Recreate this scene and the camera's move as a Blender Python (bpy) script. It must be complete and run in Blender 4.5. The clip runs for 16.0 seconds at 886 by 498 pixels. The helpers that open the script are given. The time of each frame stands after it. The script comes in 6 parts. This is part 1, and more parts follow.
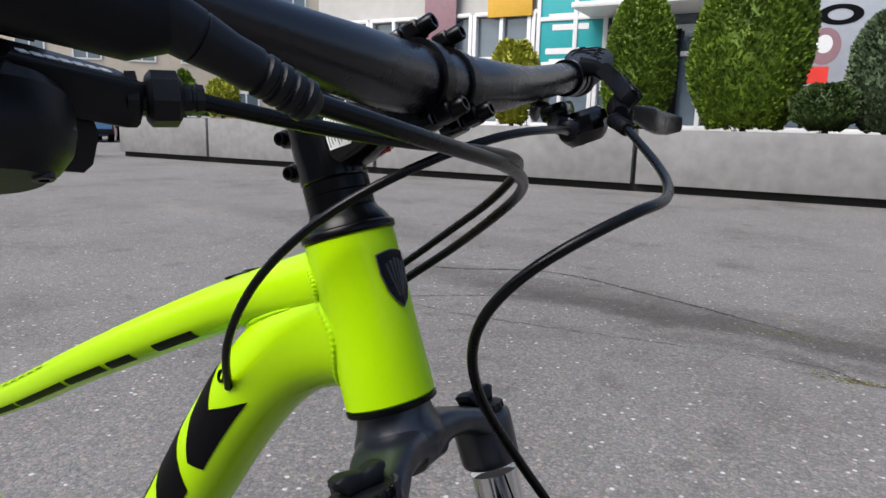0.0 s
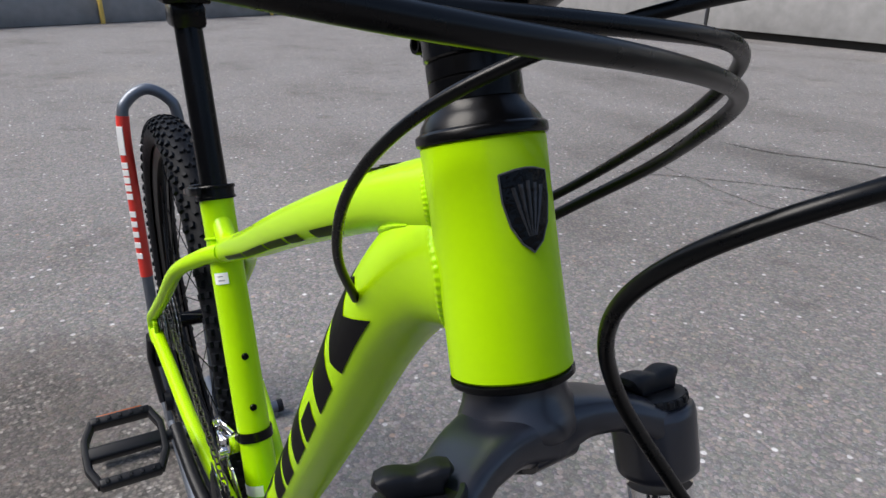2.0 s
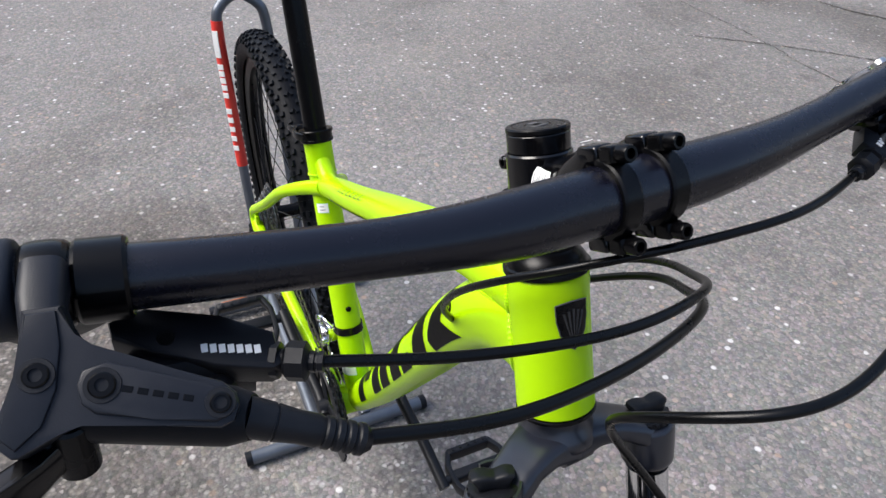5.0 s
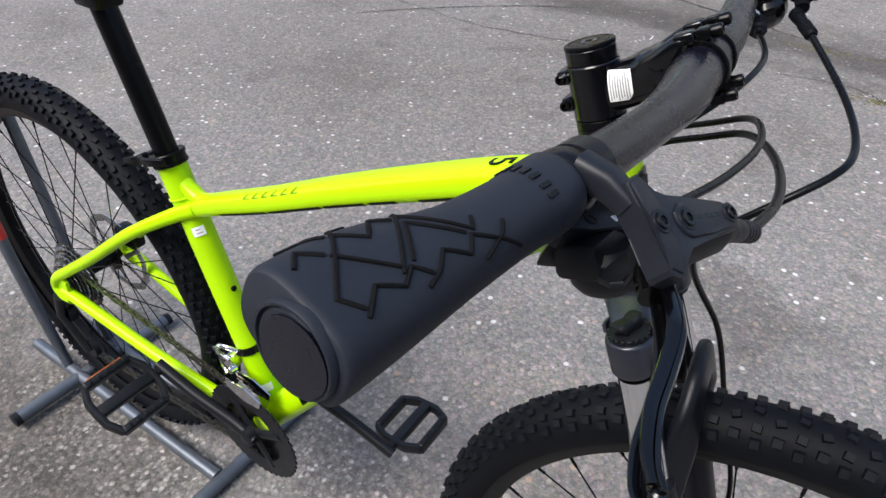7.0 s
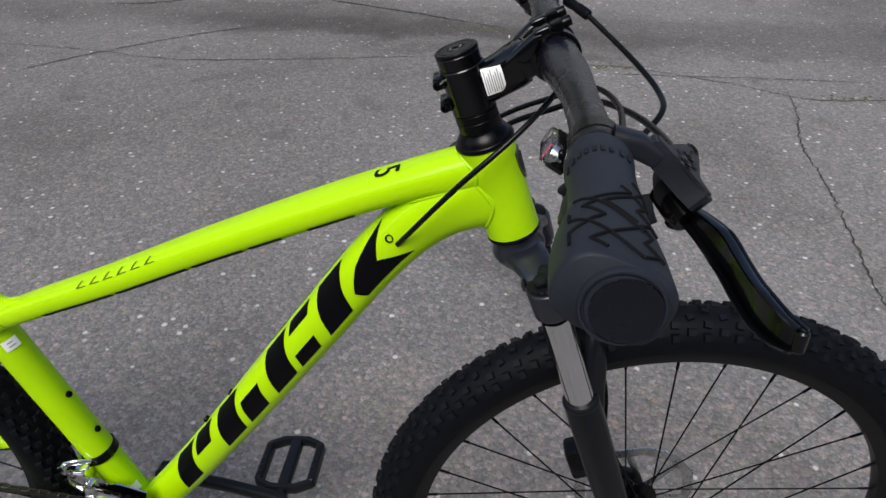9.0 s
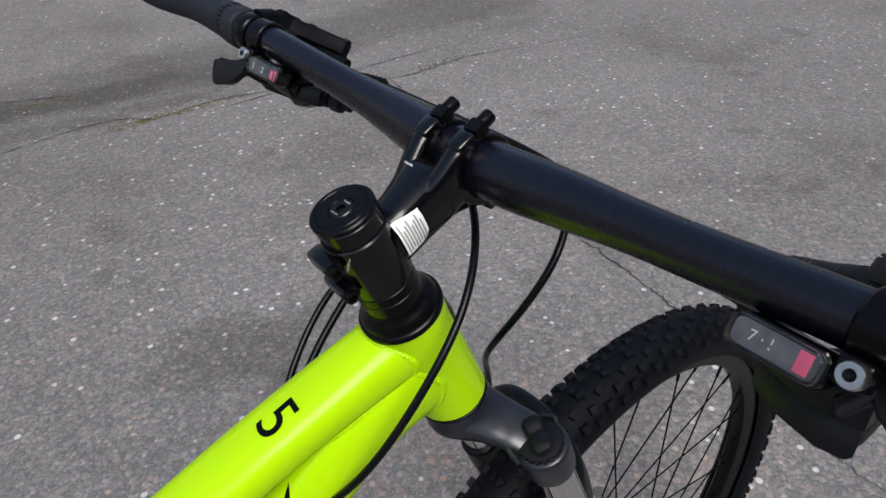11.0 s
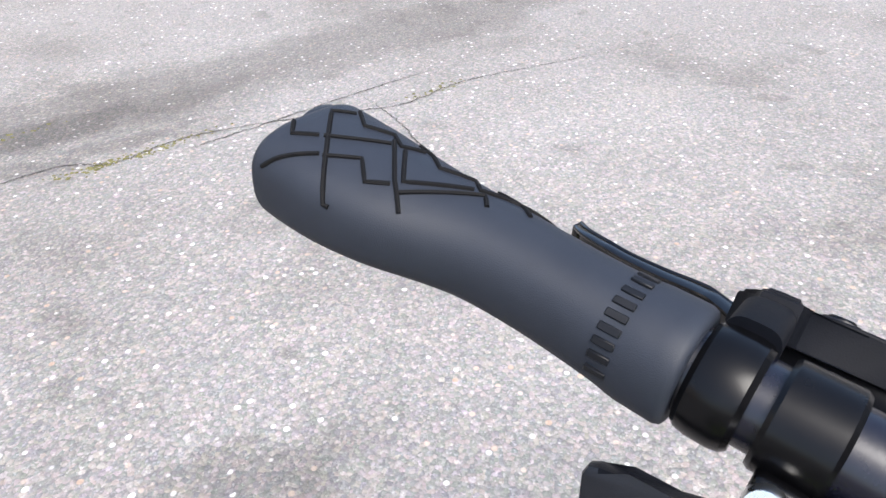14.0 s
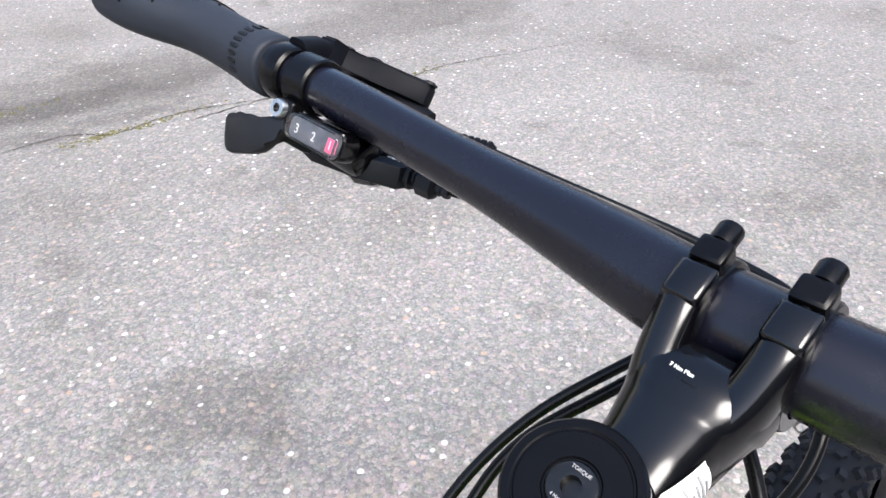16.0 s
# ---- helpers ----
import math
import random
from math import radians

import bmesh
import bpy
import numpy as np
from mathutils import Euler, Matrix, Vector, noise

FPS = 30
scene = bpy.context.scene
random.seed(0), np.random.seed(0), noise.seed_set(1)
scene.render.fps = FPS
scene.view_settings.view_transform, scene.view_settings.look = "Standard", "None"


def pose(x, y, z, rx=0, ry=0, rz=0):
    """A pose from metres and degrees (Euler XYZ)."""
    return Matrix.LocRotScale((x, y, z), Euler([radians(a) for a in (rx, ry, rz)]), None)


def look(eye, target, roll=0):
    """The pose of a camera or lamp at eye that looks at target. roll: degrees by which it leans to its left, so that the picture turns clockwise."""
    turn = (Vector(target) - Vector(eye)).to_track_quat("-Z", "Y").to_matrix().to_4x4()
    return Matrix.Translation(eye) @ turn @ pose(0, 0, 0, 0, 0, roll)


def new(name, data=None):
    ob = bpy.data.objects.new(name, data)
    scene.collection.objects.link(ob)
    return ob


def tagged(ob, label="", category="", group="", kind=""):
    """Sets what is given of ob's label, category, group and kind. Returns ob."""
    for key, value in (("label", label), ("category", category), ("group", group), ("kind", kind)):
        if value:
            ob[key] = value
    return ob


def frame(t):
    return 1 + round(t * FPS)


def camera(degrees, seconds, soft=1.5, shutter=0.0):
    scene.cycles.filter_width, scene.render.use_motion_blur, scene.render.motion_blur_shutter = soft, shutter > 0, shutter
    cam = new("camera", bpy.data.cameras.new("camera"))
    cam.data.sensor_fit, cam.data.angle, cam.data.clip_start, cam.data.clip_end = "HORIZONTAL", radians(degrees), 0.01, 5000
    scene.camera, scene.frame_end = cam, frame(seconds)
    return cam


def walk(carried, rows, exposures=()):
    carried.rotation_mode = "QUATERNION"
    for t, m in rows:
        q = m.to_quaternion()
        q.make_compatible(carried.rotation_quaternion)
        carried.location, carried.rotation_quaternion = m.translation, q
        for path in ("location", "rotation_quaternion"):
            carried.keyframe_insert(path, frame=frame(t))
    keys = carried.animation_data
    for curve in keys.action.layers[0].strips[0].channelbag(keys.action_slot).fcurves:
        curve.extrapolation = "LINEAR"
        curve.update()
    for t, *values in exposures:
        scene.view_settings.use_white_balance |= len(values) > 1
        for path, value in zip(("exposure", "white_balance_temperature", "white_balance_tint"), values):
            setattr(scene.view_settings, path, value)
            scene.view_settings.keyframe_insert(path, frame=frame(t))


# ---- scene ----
cam = camera(67.6, 16.0)

# Bicycle space: x ahead, y to its left, z up; the ground lies under it as this pose says.
LEAN = Vector((-0.0183, -0.0073, 1.0)).normalized().rotation_difference(Vector((0, 0, 1))).to_matrix().to_4x4()
STAND = LEAN @ Matrix.Translation((0, 0, -0.0114))

PATH = [
    (0, (0.672, -0.268, 0.940), (-0.405, 1.376, 0.565), 2.6),
    (0.5, (0.661, -0.233, 0.93), (-0.556, 1.276, 0.437), 2.9),
    (1, (0.651, -0.2, 0.934), (-0.747, 1.087, 0.31), 2.9),
    (1.5, (0.661, -0.162, 0.937), (-0.899, 0.865, 0.222), 2.7),
    (2, (0.646, -0.14, 0.941), (-0.933, 0.789, 0.138), 2.4),
    (2.5, (0.65, -0.136, 0.944), (-0.917, 0.776, 0.098), 2.0),
    (3, (0.692, -0.136, 0.956), (-0.844, 0.777, 0.058), 2.4),
    (3.5, (0.733, -0.16, 1.008), (-0.82, 0.635, 0.03), 3.3),
    (4, (0.743, -0.155, 1.081), (-0.755, 0.546, -0.044), 2.9),
    (4.5, (0.709, -0.156, 1.119), (-0.732, 0.542, -0.08), 2.6),
    (5, (0.68, -0.185, 1.123), (-0.739, 0.492, -0.114), 2.3),
    (5.2, (0.667, -0.209, 1.115), (-0.75, 0.475, -0.12), 2.5),
    (7.3, (0.559, -0.465, 1.115), (-0.162, 0.972, -0.075), 3.0),
    (7.5, (0.552, -0.482, 1.123), (-0.098, 1.001, -0.051), 3.2),
    (8, (0.512, -0.504, 1.121), (0.052, 1.047, -0.055), 3.1),
    (8.5, (0.471, -0.531, 1.122), (0.192, 1.069, -0.045), 3.0),
    (9, (0.439, -0.517, 1.126), (0.329, 1.114, -0.027), 2.5),
    (9.2, (0.419, -0.506, 1.127), (0.384, 1.132, -0.02), 2.4),
    (11.3, (0.281, -0.219, 1.121), (1.232, 1.135, -0.002), -2.4),
    (11.5, (0.275, -0.19, 1.122), (1.233, 1.161, 0.001), -2.4),
    (12, (0.293, -0.115, 1.119), (1.282, 1.214, -0.001), -2.3),
    (12.5, (0.308, -0.026, 1.109), (1.33, 1.277, -0.012), -1.8),
    (13, (0.323, 0.053, 1.093), (1.367, 1.338, -0.028), -1.2),
    (13.5, (0.327, 0.135, 1.085), (1.376, 1.417, -0.036), -1.2),
    (14, (0.339, 0.191, 1.092), (1.362, 1.495, -0.028), -1.1),
    (14.5, (0.352, 0.176, 1.094), (1.367, 1.487, -0.025), -1.0),
    (15, (0.345, 0.092, 1.097), (1.355, 1.408, -0.021), -1.2),
    (15.5, (0.334, -0.002, 1.097), (1.336, 1.319, -0.02), -1.1),
    (16, (0.326, -0.061, 1.088), (1.318, 1.266, -0.032), -0.9),
]
EXPOSURES = [(0.0, 0.60), (1.0, 0.62), (2.5, 0.66), (3.5, 0.80), (4.0, 0.95), (5.0, 0.97), (7.5, 0.95), (8.0, 0.8), (8.5, 0.5), (9.0, 0.26), (11.5, 0.3), (12.0, 0.45), (12.3, 1.0), (12.6, 1.48), (13.5, 1.78), (14.5, 1.84), (15.2, 1.82), (16.0, 1.72)]
walk(cam, [(t, STAND @ look(eye, aim, roll)) for t, eye, aim, roll in PATH], EXPOSURES)

# ---- light ----
world = bpy.data.worlds.new("world")
scene.world = world
world.use_nodes = True
wn = world.node_tree
sky = wn.nodes.new("ShaderNodeTexSky")
sky.sky_type = "NISHITA"
sky.sun_disc = False
SUN_ELEVATION, SUN_AZIMUTH = radians(52), radians(200)
sky.sun_elevation, sky.sun_rotation = SUN_ELEVATION, SUN_AZIMUTH
sky.dust_density, sky.ozone_density = 3.0, 1.0
wn.nodes["Background"].inputs["Strength"].default_value = 0.15
wn.links.new(sky.outputs["Color"], wn.nodes["Background"].inputs["Color"])
sun = new("sun", bpy.data.lights.new("sun", "SUN"))
sun.data.energy, sun.data.angle, sun.data.color = 2.30, radians(36), (1.0, 0.98, 0.95)
toward = Vector((math.sin(SUN_AZIMUTH) * math.cos(SUN_ELEVATION), math.cos(SUN_AZIMUTH) * math.cos(SUN_ELEVATION), math.sin(SUN_ELEVATION)))
sun.matrix_world = look((toward.x * 30, toward.y * 30, toward.z * 30), (0, 0, 0))


# ---- materials ----
def material(name, color, rough=0.5, metal=0.0, coat=0.0, vary=0.12, scale=60.0, bump=0.0, bump_scale=400.0, rough_vary=0.1, second=None, spec=0.5):
    """A principled surface with colour and gloss varied at two scales and fine relief."""
    m = bpy.data.materials.new(name)
    m.use_nodes = True
    n, k = m.node_tree.nodes, m.node_tree.links
    p = n["Principled BSDF"]
    p.inputs["Roughness"].default_value, p.inputs["Metallic"].default_value = rough, metal
    p.inputs["Coat Weight"].default_value, p.inputs["Coat Roughness"].default_value = coat, 0.06
    p.inputs["Specular IOR Level"].default_value = spec
    tc = n.new("ShaderNodeTexCoord")
    big, fine = n.new("ShaderNodeTexNoise"), n.new("ShaderNodeTexNoise")
    big.inputs["Scale"].default_value, big.inputs["Detail"].default_value = scale * 0.15, 3
    fine.inputs["Scale"].default_value, fine.inputs["Detail"].default_value = scale, 5
    for tex in (big, fine):
        k.new(tc.outputs["Object"], tex.inputs["Vector"])
    mix = n.new("ShaderNodeMath")
    mix.operation = "ADD"
    k.new(big.outputs["Fac"], mix.inputs[0])
    k.new(fine.outputs["Fac"], mix.inputs[1])
    ramp = n.new("ShaderNodeValToRGB")
    low = second if second else tuple(c * (1 - vary) for c in color)
    high = tuple(min(1.0, c * (1 + vary * 0.6)) for c in color)
    ramp.color_ramp.elements[0].position, ramp.color_ramp.elements[1].position = 0.32, 0.68
    ramp.color_ramp.elements[0].color, ramp.color_ramp.elements[1].color = (*low, 1), (*high, 1)
    half = n.new("ShaderNodeMath")
    half.operation = "MULTIPLY"
    half.inputs[1].default_value = 0.5
    k.new(mix.outputs[0], half.inputs[0])
    k.new(half.outputs[0], ramp.inputs["Fac"])
    k.new(ramp.outputs["Color"], p.inputs["Base Color"])
    if rough_vary:
        rr = n.new("ShaderNodeMapRange")
        rr.inputs["To Min"].default_value, rr.inputs["To Max"].default_value = max(0.02, rough - rough_vary), min(1, rough + rough_vary)
        k.new(half.outputs[0], rr.inputs["Value"])
        k.new(rr.outputs["Result"], p.inputs["Roughness"])
    if bump:
        b, tex = n.new("ShaderNodeBump"), n.new("ShaderNodeTexNoise")
        tex.inputs["Scale"].default_value, tex.inputs["Detail"].default_value = bump_scale, 3
        k.new(tc.outputs["Object"], tex.inputs["Vector"])
        b.inputs["Strength"].default_value, b.inputs["Distance"].default_value = bump, 0.001
        k.new(tex.outputs["Fac"], b.inputs["Height"])
        k.new(b.outputs["Normal"], p.inputs["Normal"])
    return m


NEON = material("neon_paint", (0.378, 0.662, 0.0015), 0.26, coat=0.12, vary=0.03, scale=30, rough_vary=0.04, spec=0.12)
WELD = material("neon_weld", (0.378, 0.662, 0.0015), 0.30, coat=0.1, vary=0.05, scale=200, spec=0.12)
DECAL = material("black_decal", (0.002, 0.002, 0.003), 0.42, vary=0.2, spec=0.08)
OLIVEPRINT = material("olive_print", (0.050, 0.075, 0.004), 0.42, vary=0.2, spec=0.1)
MATT = material("matt_black_anodised", (0.0030, 0.0032, 0.0072), 0.27, vary=0.1, scale=300, rough_vary=0.03, bump=0.04, bump_scale=2600, spec=0.44)
GLOSS = material("gloss_black", (0.0012, 0.0012, 0.0017), 0.17, vary=0.15, scale=120, rough_vary=0.04, spec=0.44)
SATIN = material("satin_black", (0.0018, 0.0018, 0.0022), 0.26, vary=0.2, scale=200, rough_vary=0.06, spec=0.17)
PLASTIC = material("black_plastic", (0.0056, 0.0063, 0.0086), 0.42, vary=0.2, scale=250, bump=0.12, bump_scale=1800, spec=0.24)
# Light painted in: one lever black, lighter on the right, darker on the left.
LITBLACK = material("lever_black_lit", (0.0095, 0.0110, 0.0155), 0.40, vary=0.15, scale=250, bump=0.08, bump_scale=2000, spec=0.24)
SHADEBLACK = material("lever_black_shaded", (0.0034, 0.0040, 0.0060), 0.55, vary=0.2, scale=250, bump=0.08, bump_scale=2000, spec=0.07)
HARD = material("moulded_black", (0.0050, 0.0056, 0.0074), 0.46, vary=0.2, scale=250, bump=0.08, bump_scale=2000, spec=0.16)
CASING = material("cable_casing", (0.0020, 0.0022, 0.0026), 0.28, vary=0.15, scale=200, rough_vary=0.05, spec=0.20)
RUBBER = material("grip_rubber", (0.0140, 0.0170, 0.0240), 0.52, vary=0.12, scale=300, bump=0.15, bump_scale=3000, spec=0.18)
GROOVE = material("grip_groove", (0.0025, 0.0025, 0.003), 0.8, vary=0.1, spec=0.15)
TYRE = material("tyre_rubber", (0.0026, 0.0032, 0.0050), 0.58, vary=0.3, scale=120, bump=0.3, bump_scale=900, spec=0.11)
TYRE_DUST = material("tyre_tread", (0.0044, 0.0054, 0.0080), 0.58, vary=0.35, scale=160, bump=0.3, bump_scale=900, spec=0.12)
RIM = material("black_rim", (0.0035, 0.0035, 0.004), 0.35, vary=0.2, spec=0.2)
FORK = material("fork_matt_black", (0.0045, 0.0052, 0.0075), 0.34, vary=0.12, scale=200, bump=0.06, bump_scale=2200, spec=0.22)
CROWN = material("satin_black_alloy", (0.0105, 0.0122, 0.0190), 0.29, vary=0.10, scale=200, rough_vary=0.03, bump=0.03, bump_scale=2200, spec=0.64)
DIALBLACK = material("dial_black", (0.0050, 0.0055, 0.0075), 0.44, vary=0.2, scale=300, bump=0.12, bump_scale=2600, spec=0.24)
CHROME = material("chrome", (0.72, 0.72, 0.73), 0.08, metal=1.0, vary=0.05, rough_vary=0.03)
STEEL = material("zinc_steel", (0.55, 0.56, 0.56), 0.28, metal=1.0, vary=0.2, scale=300)
DARKSTEEL = material("dark_steel", (0.05, 0.05, 0.05), 0.35, metal=1.0, vary=0.3, scale=300)
CHAINMAT = material("chain_steel", (0.14, 0.13, 0.115), 0.38, metal=1.0, vary=0.4, scale=300)
GREYTUBE = material("grey_steel_tube", (0.12, 0.135, 0.16), 0.38, metal=0.6, vary=0.2, scale=40, bump=0.1)
RED = material("red_sleeve", (0.62, 0.035, 0.025), 0.4, vary=0.1)
WHITE = material("white_print", (0.80, 0.80, 0.79), 0.45, vary=0.06)
ORANGE = material("orange_reflector", (0.34, 0.085, 0.012), 0.25, coat=0.4, vary=0.1)
LABELGREY = material("grey_print", (0.25, 0.25, 0.26), 0.6, vary=0.2)
PINK = material("pink_indicator", (0.85, 0.13, 0.27), 0.4, vary=0.05)
BADGE = material("crinkled_badge", (0.003, 0.0033, 0.0042), 0.16, coat=0.0, vary=0.6, scale=250, bump=0.9, bump_scale=180, spec=0.14)
RAY = material("badge_ray", (0.035, 0.037, 0.042), 0.24, metal=0.4, vary=0.5, scale=300, bump=0.3, bump_scale=400)
SADDLE = material("saddle_vinyl", (0.012, 0.012, 0.013), 0.5, vary=0.2, bump=0.25, bump_scale=1500)
CONCRETE = material("concrete", (0.225, 0.222, 0.218), 0.85, vary=0.25, scale=6, bump=0.5, bump_scale=60)
KERB = material("kerb_concrete", (0.30, 0.29, 0.27), 0.88, vary=0.3, scale=8, bump=0.5, bump_scale=60)
DIAL = material("grey_dial", (0.055, 0.057, 0.065), 0.35, vary=0.2, spec=0.4)
# dial grey lightened and mottled to paint the gear window's reflections
DIALSHEEN = material("dial_reflection", (0.120, 0.125, 0.145), 0.22, vary=0.7, scale=160, spec=0.7)
SHADOWGAP = material("gap_shade", (0.02, 0.019, 0.017), 0.9, vary=0.3)


# ---- mesh helpers ----
def finish(bm, name, mat, angle=38):
    bmesh.ops.recalc_face_normals(bm, faces=bm.faces)
    me = bpy.data.meshes.new(name)
    bm.to_mesh(me)
    bm.free()
    me.polygons.foreach_set("use_smooth", [True] * len(me.polygons))
    me.set_sharp_from_angle(angle=radians(angle))
    me.materials.append(mat)
    return me


def part(name, bm, mat, parent, label="", angle=38):
    ob = new(name, finish(bm, name, mat, angle))
    ob.parent = parent
    if label:
        ob["label"] = label
    return ob


def thing(name, label, category, group="", kind="", m=None):
    ob = tagged(new(name), label, category, group, kind)
    ob.empty_display_size = 0.05
    if m is not None:
        ob.matrix_world = m
    return ob


V = Vector


def spline(points, n=10):
    """Catmull-Rom through the points."""
    p = [V(q) for q in points]
    p = [2 * p[0] - p[1]] + p + [2 * p[-1] - p[-2]]
    out = []
    for a, b, c, e in zip(p, p[1:], p[2:], p[3:]):
        for i in range(n):
            t = i / n
            out.append(0.5 * (2 * b + (c - a) * t + (2 * a - 5 * b + 4 * c - e) * t * t + (3 * b - a - 3 * c + e) * t ** 3))
    out.append(p[-2])
    return out


def sweep(bm, path, radius, seg=16, up=None, caps=True, power=2.0):
    """A tube along path; radius: a number, or per point a number or (across, along up). power over 2 squares the section."""
    path = [V(p) for p in path]
    count = len(path)
    rings = []
    side = None
    for i, p in enumerate(path):
        tan = (path[min(i + 1, count - 1)] - path[max(i - 1, 0)]).normalized()
        if up is not None:
            a = V(up).cross(tan).normalized()
        elif side is None:
            a = tan.orthogonal().normalized()
        else:
            a = (side - tan * side.dot(tan)).normalized()
        side = a
        b = tan.cross(a)
        r = radius[i] if isinstance(radius, (list, tuple)) else radius
        ra, rb = r if isinstance(r, (list, tuple)) else (r, r)
        ring = []
        for j in range(seg):
            w = 2 * math.pi * j / seg
            c, s = math.cos(w), math.sin(w)
            c = math.copysign(abs(c) ** (2 / power), c)
            s = math.copysign(abs(s) ** (2 / power), s)
            ring.append(bm.verts.new(p + a * (ra * c) + b * (rb * s)))
        rings.append(ring)
    for x, y in zip(rings, rings[1:]):
        for j in range(seg):
            bm.faces.new((x[j], x[(j + 1) % seg], y[(j + 1) % seg], y[j]))
    if caps:
        bm.faces.new(rings[0])
        bm.faces.new(rings[-1][::-1])
    return bm


def tube(path, radius, seg=16, **more):
    return sweep(bmesh.new(), path, radius, seg, **more)


def lathe(bm, origin, axis, profile, seg=32):
    """Turns (along, radius) pairs about the axis; closed where the radius is 0."""
    origin, axis = V(origin), V(axis).normalized()
    a = axis.orthogonal().normalized()
    b = axis.cross(a)
    rings = []
    for s, r in profile:
        c = origin + axis * s
        rings.append([bm.verts.new(c)] if r <= 0 else [bm.verts.new(c + (a * math.cos(2 * math.pi * j / seg) + b * math.sin(2 * math.pi * j / seg)) * r) for j in range(seg)])
    for x, y in zip(rings, rings[1:]):
        for j in range(seg):
            q = [x[j % len(x)], x[(j + 1) % len(x)], y[(j + 1) % len(y)], y[j % len(y)]]
            q = list(dict.fromkeys(q))
            if len(q) > 2:
                bm.faces.new(q)
    return bm


def turned(origin, axis, profile, seg=32):
    return lathe(bmesh.new(), origin, axis, profile, seg)


def block(bm, centre, axes, half, bevel=0.0, steps=2):
    """A bevelled block; axes: three unit vectors, half: half sizes along them."""
    c = V(centre)
    x, y, z = (V(a).normalized() * h for a, h in zip(axes, half))
    vs = [bm.verts.new(c + x * i + y * j + z * k) for i in (-1, 1) for j in (-1, 1) for k in (-1, 1)]
    fs = [bm.faces.new([vs[i] for i in f]) for f in ((0, 1, 3, 2), (4, 6, 7, 5), (0, 4, 5, 1), (2, 3, 7, 6), (0, 2, 6, 4), (1, 5, 7, 3))]
    if bevel:
        es = list({e for f in fs for e in f.edges})
        bmesh.ops.bevel(bm, geom=es, offset=bevel, segments=steps, affect="EDGES", profile=0.5)
    return bm


def solid(centre, axes, half, bevel=0.0, steps=2):
    return block(bmesh.new(), centre, axes, half, bevel, steps)


XYZ = (V((1, 0, 0)), V((0, 1, 0)), V((0, 0, 1)))


def plate(bm, outline, origin, u, v, thick, bevel=0.0):
    """A flat plate: outline in (u, v), thickness along u x v, centred on the origin's plane."""
    origin, u, v = V(origin), V(u).normalized(), V(v).normalized()
    n = u.cross(v).normalized() * (thick / 2)
    lo = [bm.verts.new(origin + u * a + v * b - n) for a, b in outline]
    hi = [bm.verts.new(origin + u * a + v * b + n) for a, b in outline]
    fs = [bm.faces.new(lo[::-1]), bm.faces.new(hi)]
    for i in range(len(lo)):
        j = (i + 1) % len(lo)
        fs.append(bm.faces.new((lo[i], lo[j], hi[j], hi[i])))
    if bevel:
        es = [e for e in {e for f in fs[:2] for e in f.edges}]
        bmesh.ops.bevel(bm, geom=es, offset=bevel, segments=2, affect="EDGES", profile=0.5)
    return bm


def bolt(bm, origin, axis, r=0.0042, h=0.005, socket=0.0025):
    """A socket-head bolt, its head's top at the origin."""
    lathe(bm, V(origin) - V(axis).normalized() * h, axis, [(0, 0), (0, r), (h * 0.85, r), (h, r * 0.88), (h, socket), (h * 0.45, socket), (h * 0.45, 0)], 18)
    return bm

# ---- the bicycle ----
bicycle = thing("bicycle", "neon yellow-green hardtail mountain bicycle held upright by a steel stand", "bicycle", m=STAND)
CAP = V((0.407, -0.001, 0.9555))
D, FW, SIDE = V((-0.35, 0, 0.93675)), V((0.93675, 0, 0.35)), V((0, 1, 0))
STEER = radians(5.4)
FR = FW * math.cos(STEER) + SIDE * math.sin(STEER)
YR = SIDE * math.cos(STEER) - FW * math.sin(STEER)


def H(s, r=0.0, y=0.0):
    """A place of the frame by the steering axis: along it from the top cap, ahead of it, to the left."""
    return CAP + D * s + FW * r + SIDE * y


def L(s, r=0.0, y=0.0):
    """The same for what turns with the handlebar, which is turned a little to the left."""
    return CAP + D * s + FR * r + YR * y


def weld(tube_path, rad, up, ht_r=0.0246, teeth=64, bead=0.0020, lo=0.0, hi=1.0):
    """The ripple of weld where a tube meets the head tube."""
    a, b = V(tube_path[-2]), V(tube_path[-1])
    way = (b - a).normalized()
    x = V(up).cross(way).normalized()
    z = way.cross(x)
    pts = []
    n = teeth * 8
    for i in range(n + 1):
        w = 2 * math.pi * (lo + (hi - lo) * i / n)
        p = a - way * 0.06 + x * (rad[0] * math.cos(w)) + z * (rad[1] * math.sin(w))
        o = p - CAP
        op, wp = o - D * o.dot(D), way - D * way.dot(D)
        qa, qb, qc = wp.dot(wp), 2 * op.dot(wp), op.dot(op) - ht_r ** 2
        disc = qb * qb - 4 * qa * qc
        if disc > 0:
            pts.append(p + way * ((-qb - math.sqrt(disc)) / (2 * qa)))
    radii = [bead * (1.0 + 0.085 * math.sin(i * math.pi / 4)) for i in range(len(pts))]
    return tube(pts, radii, 8)


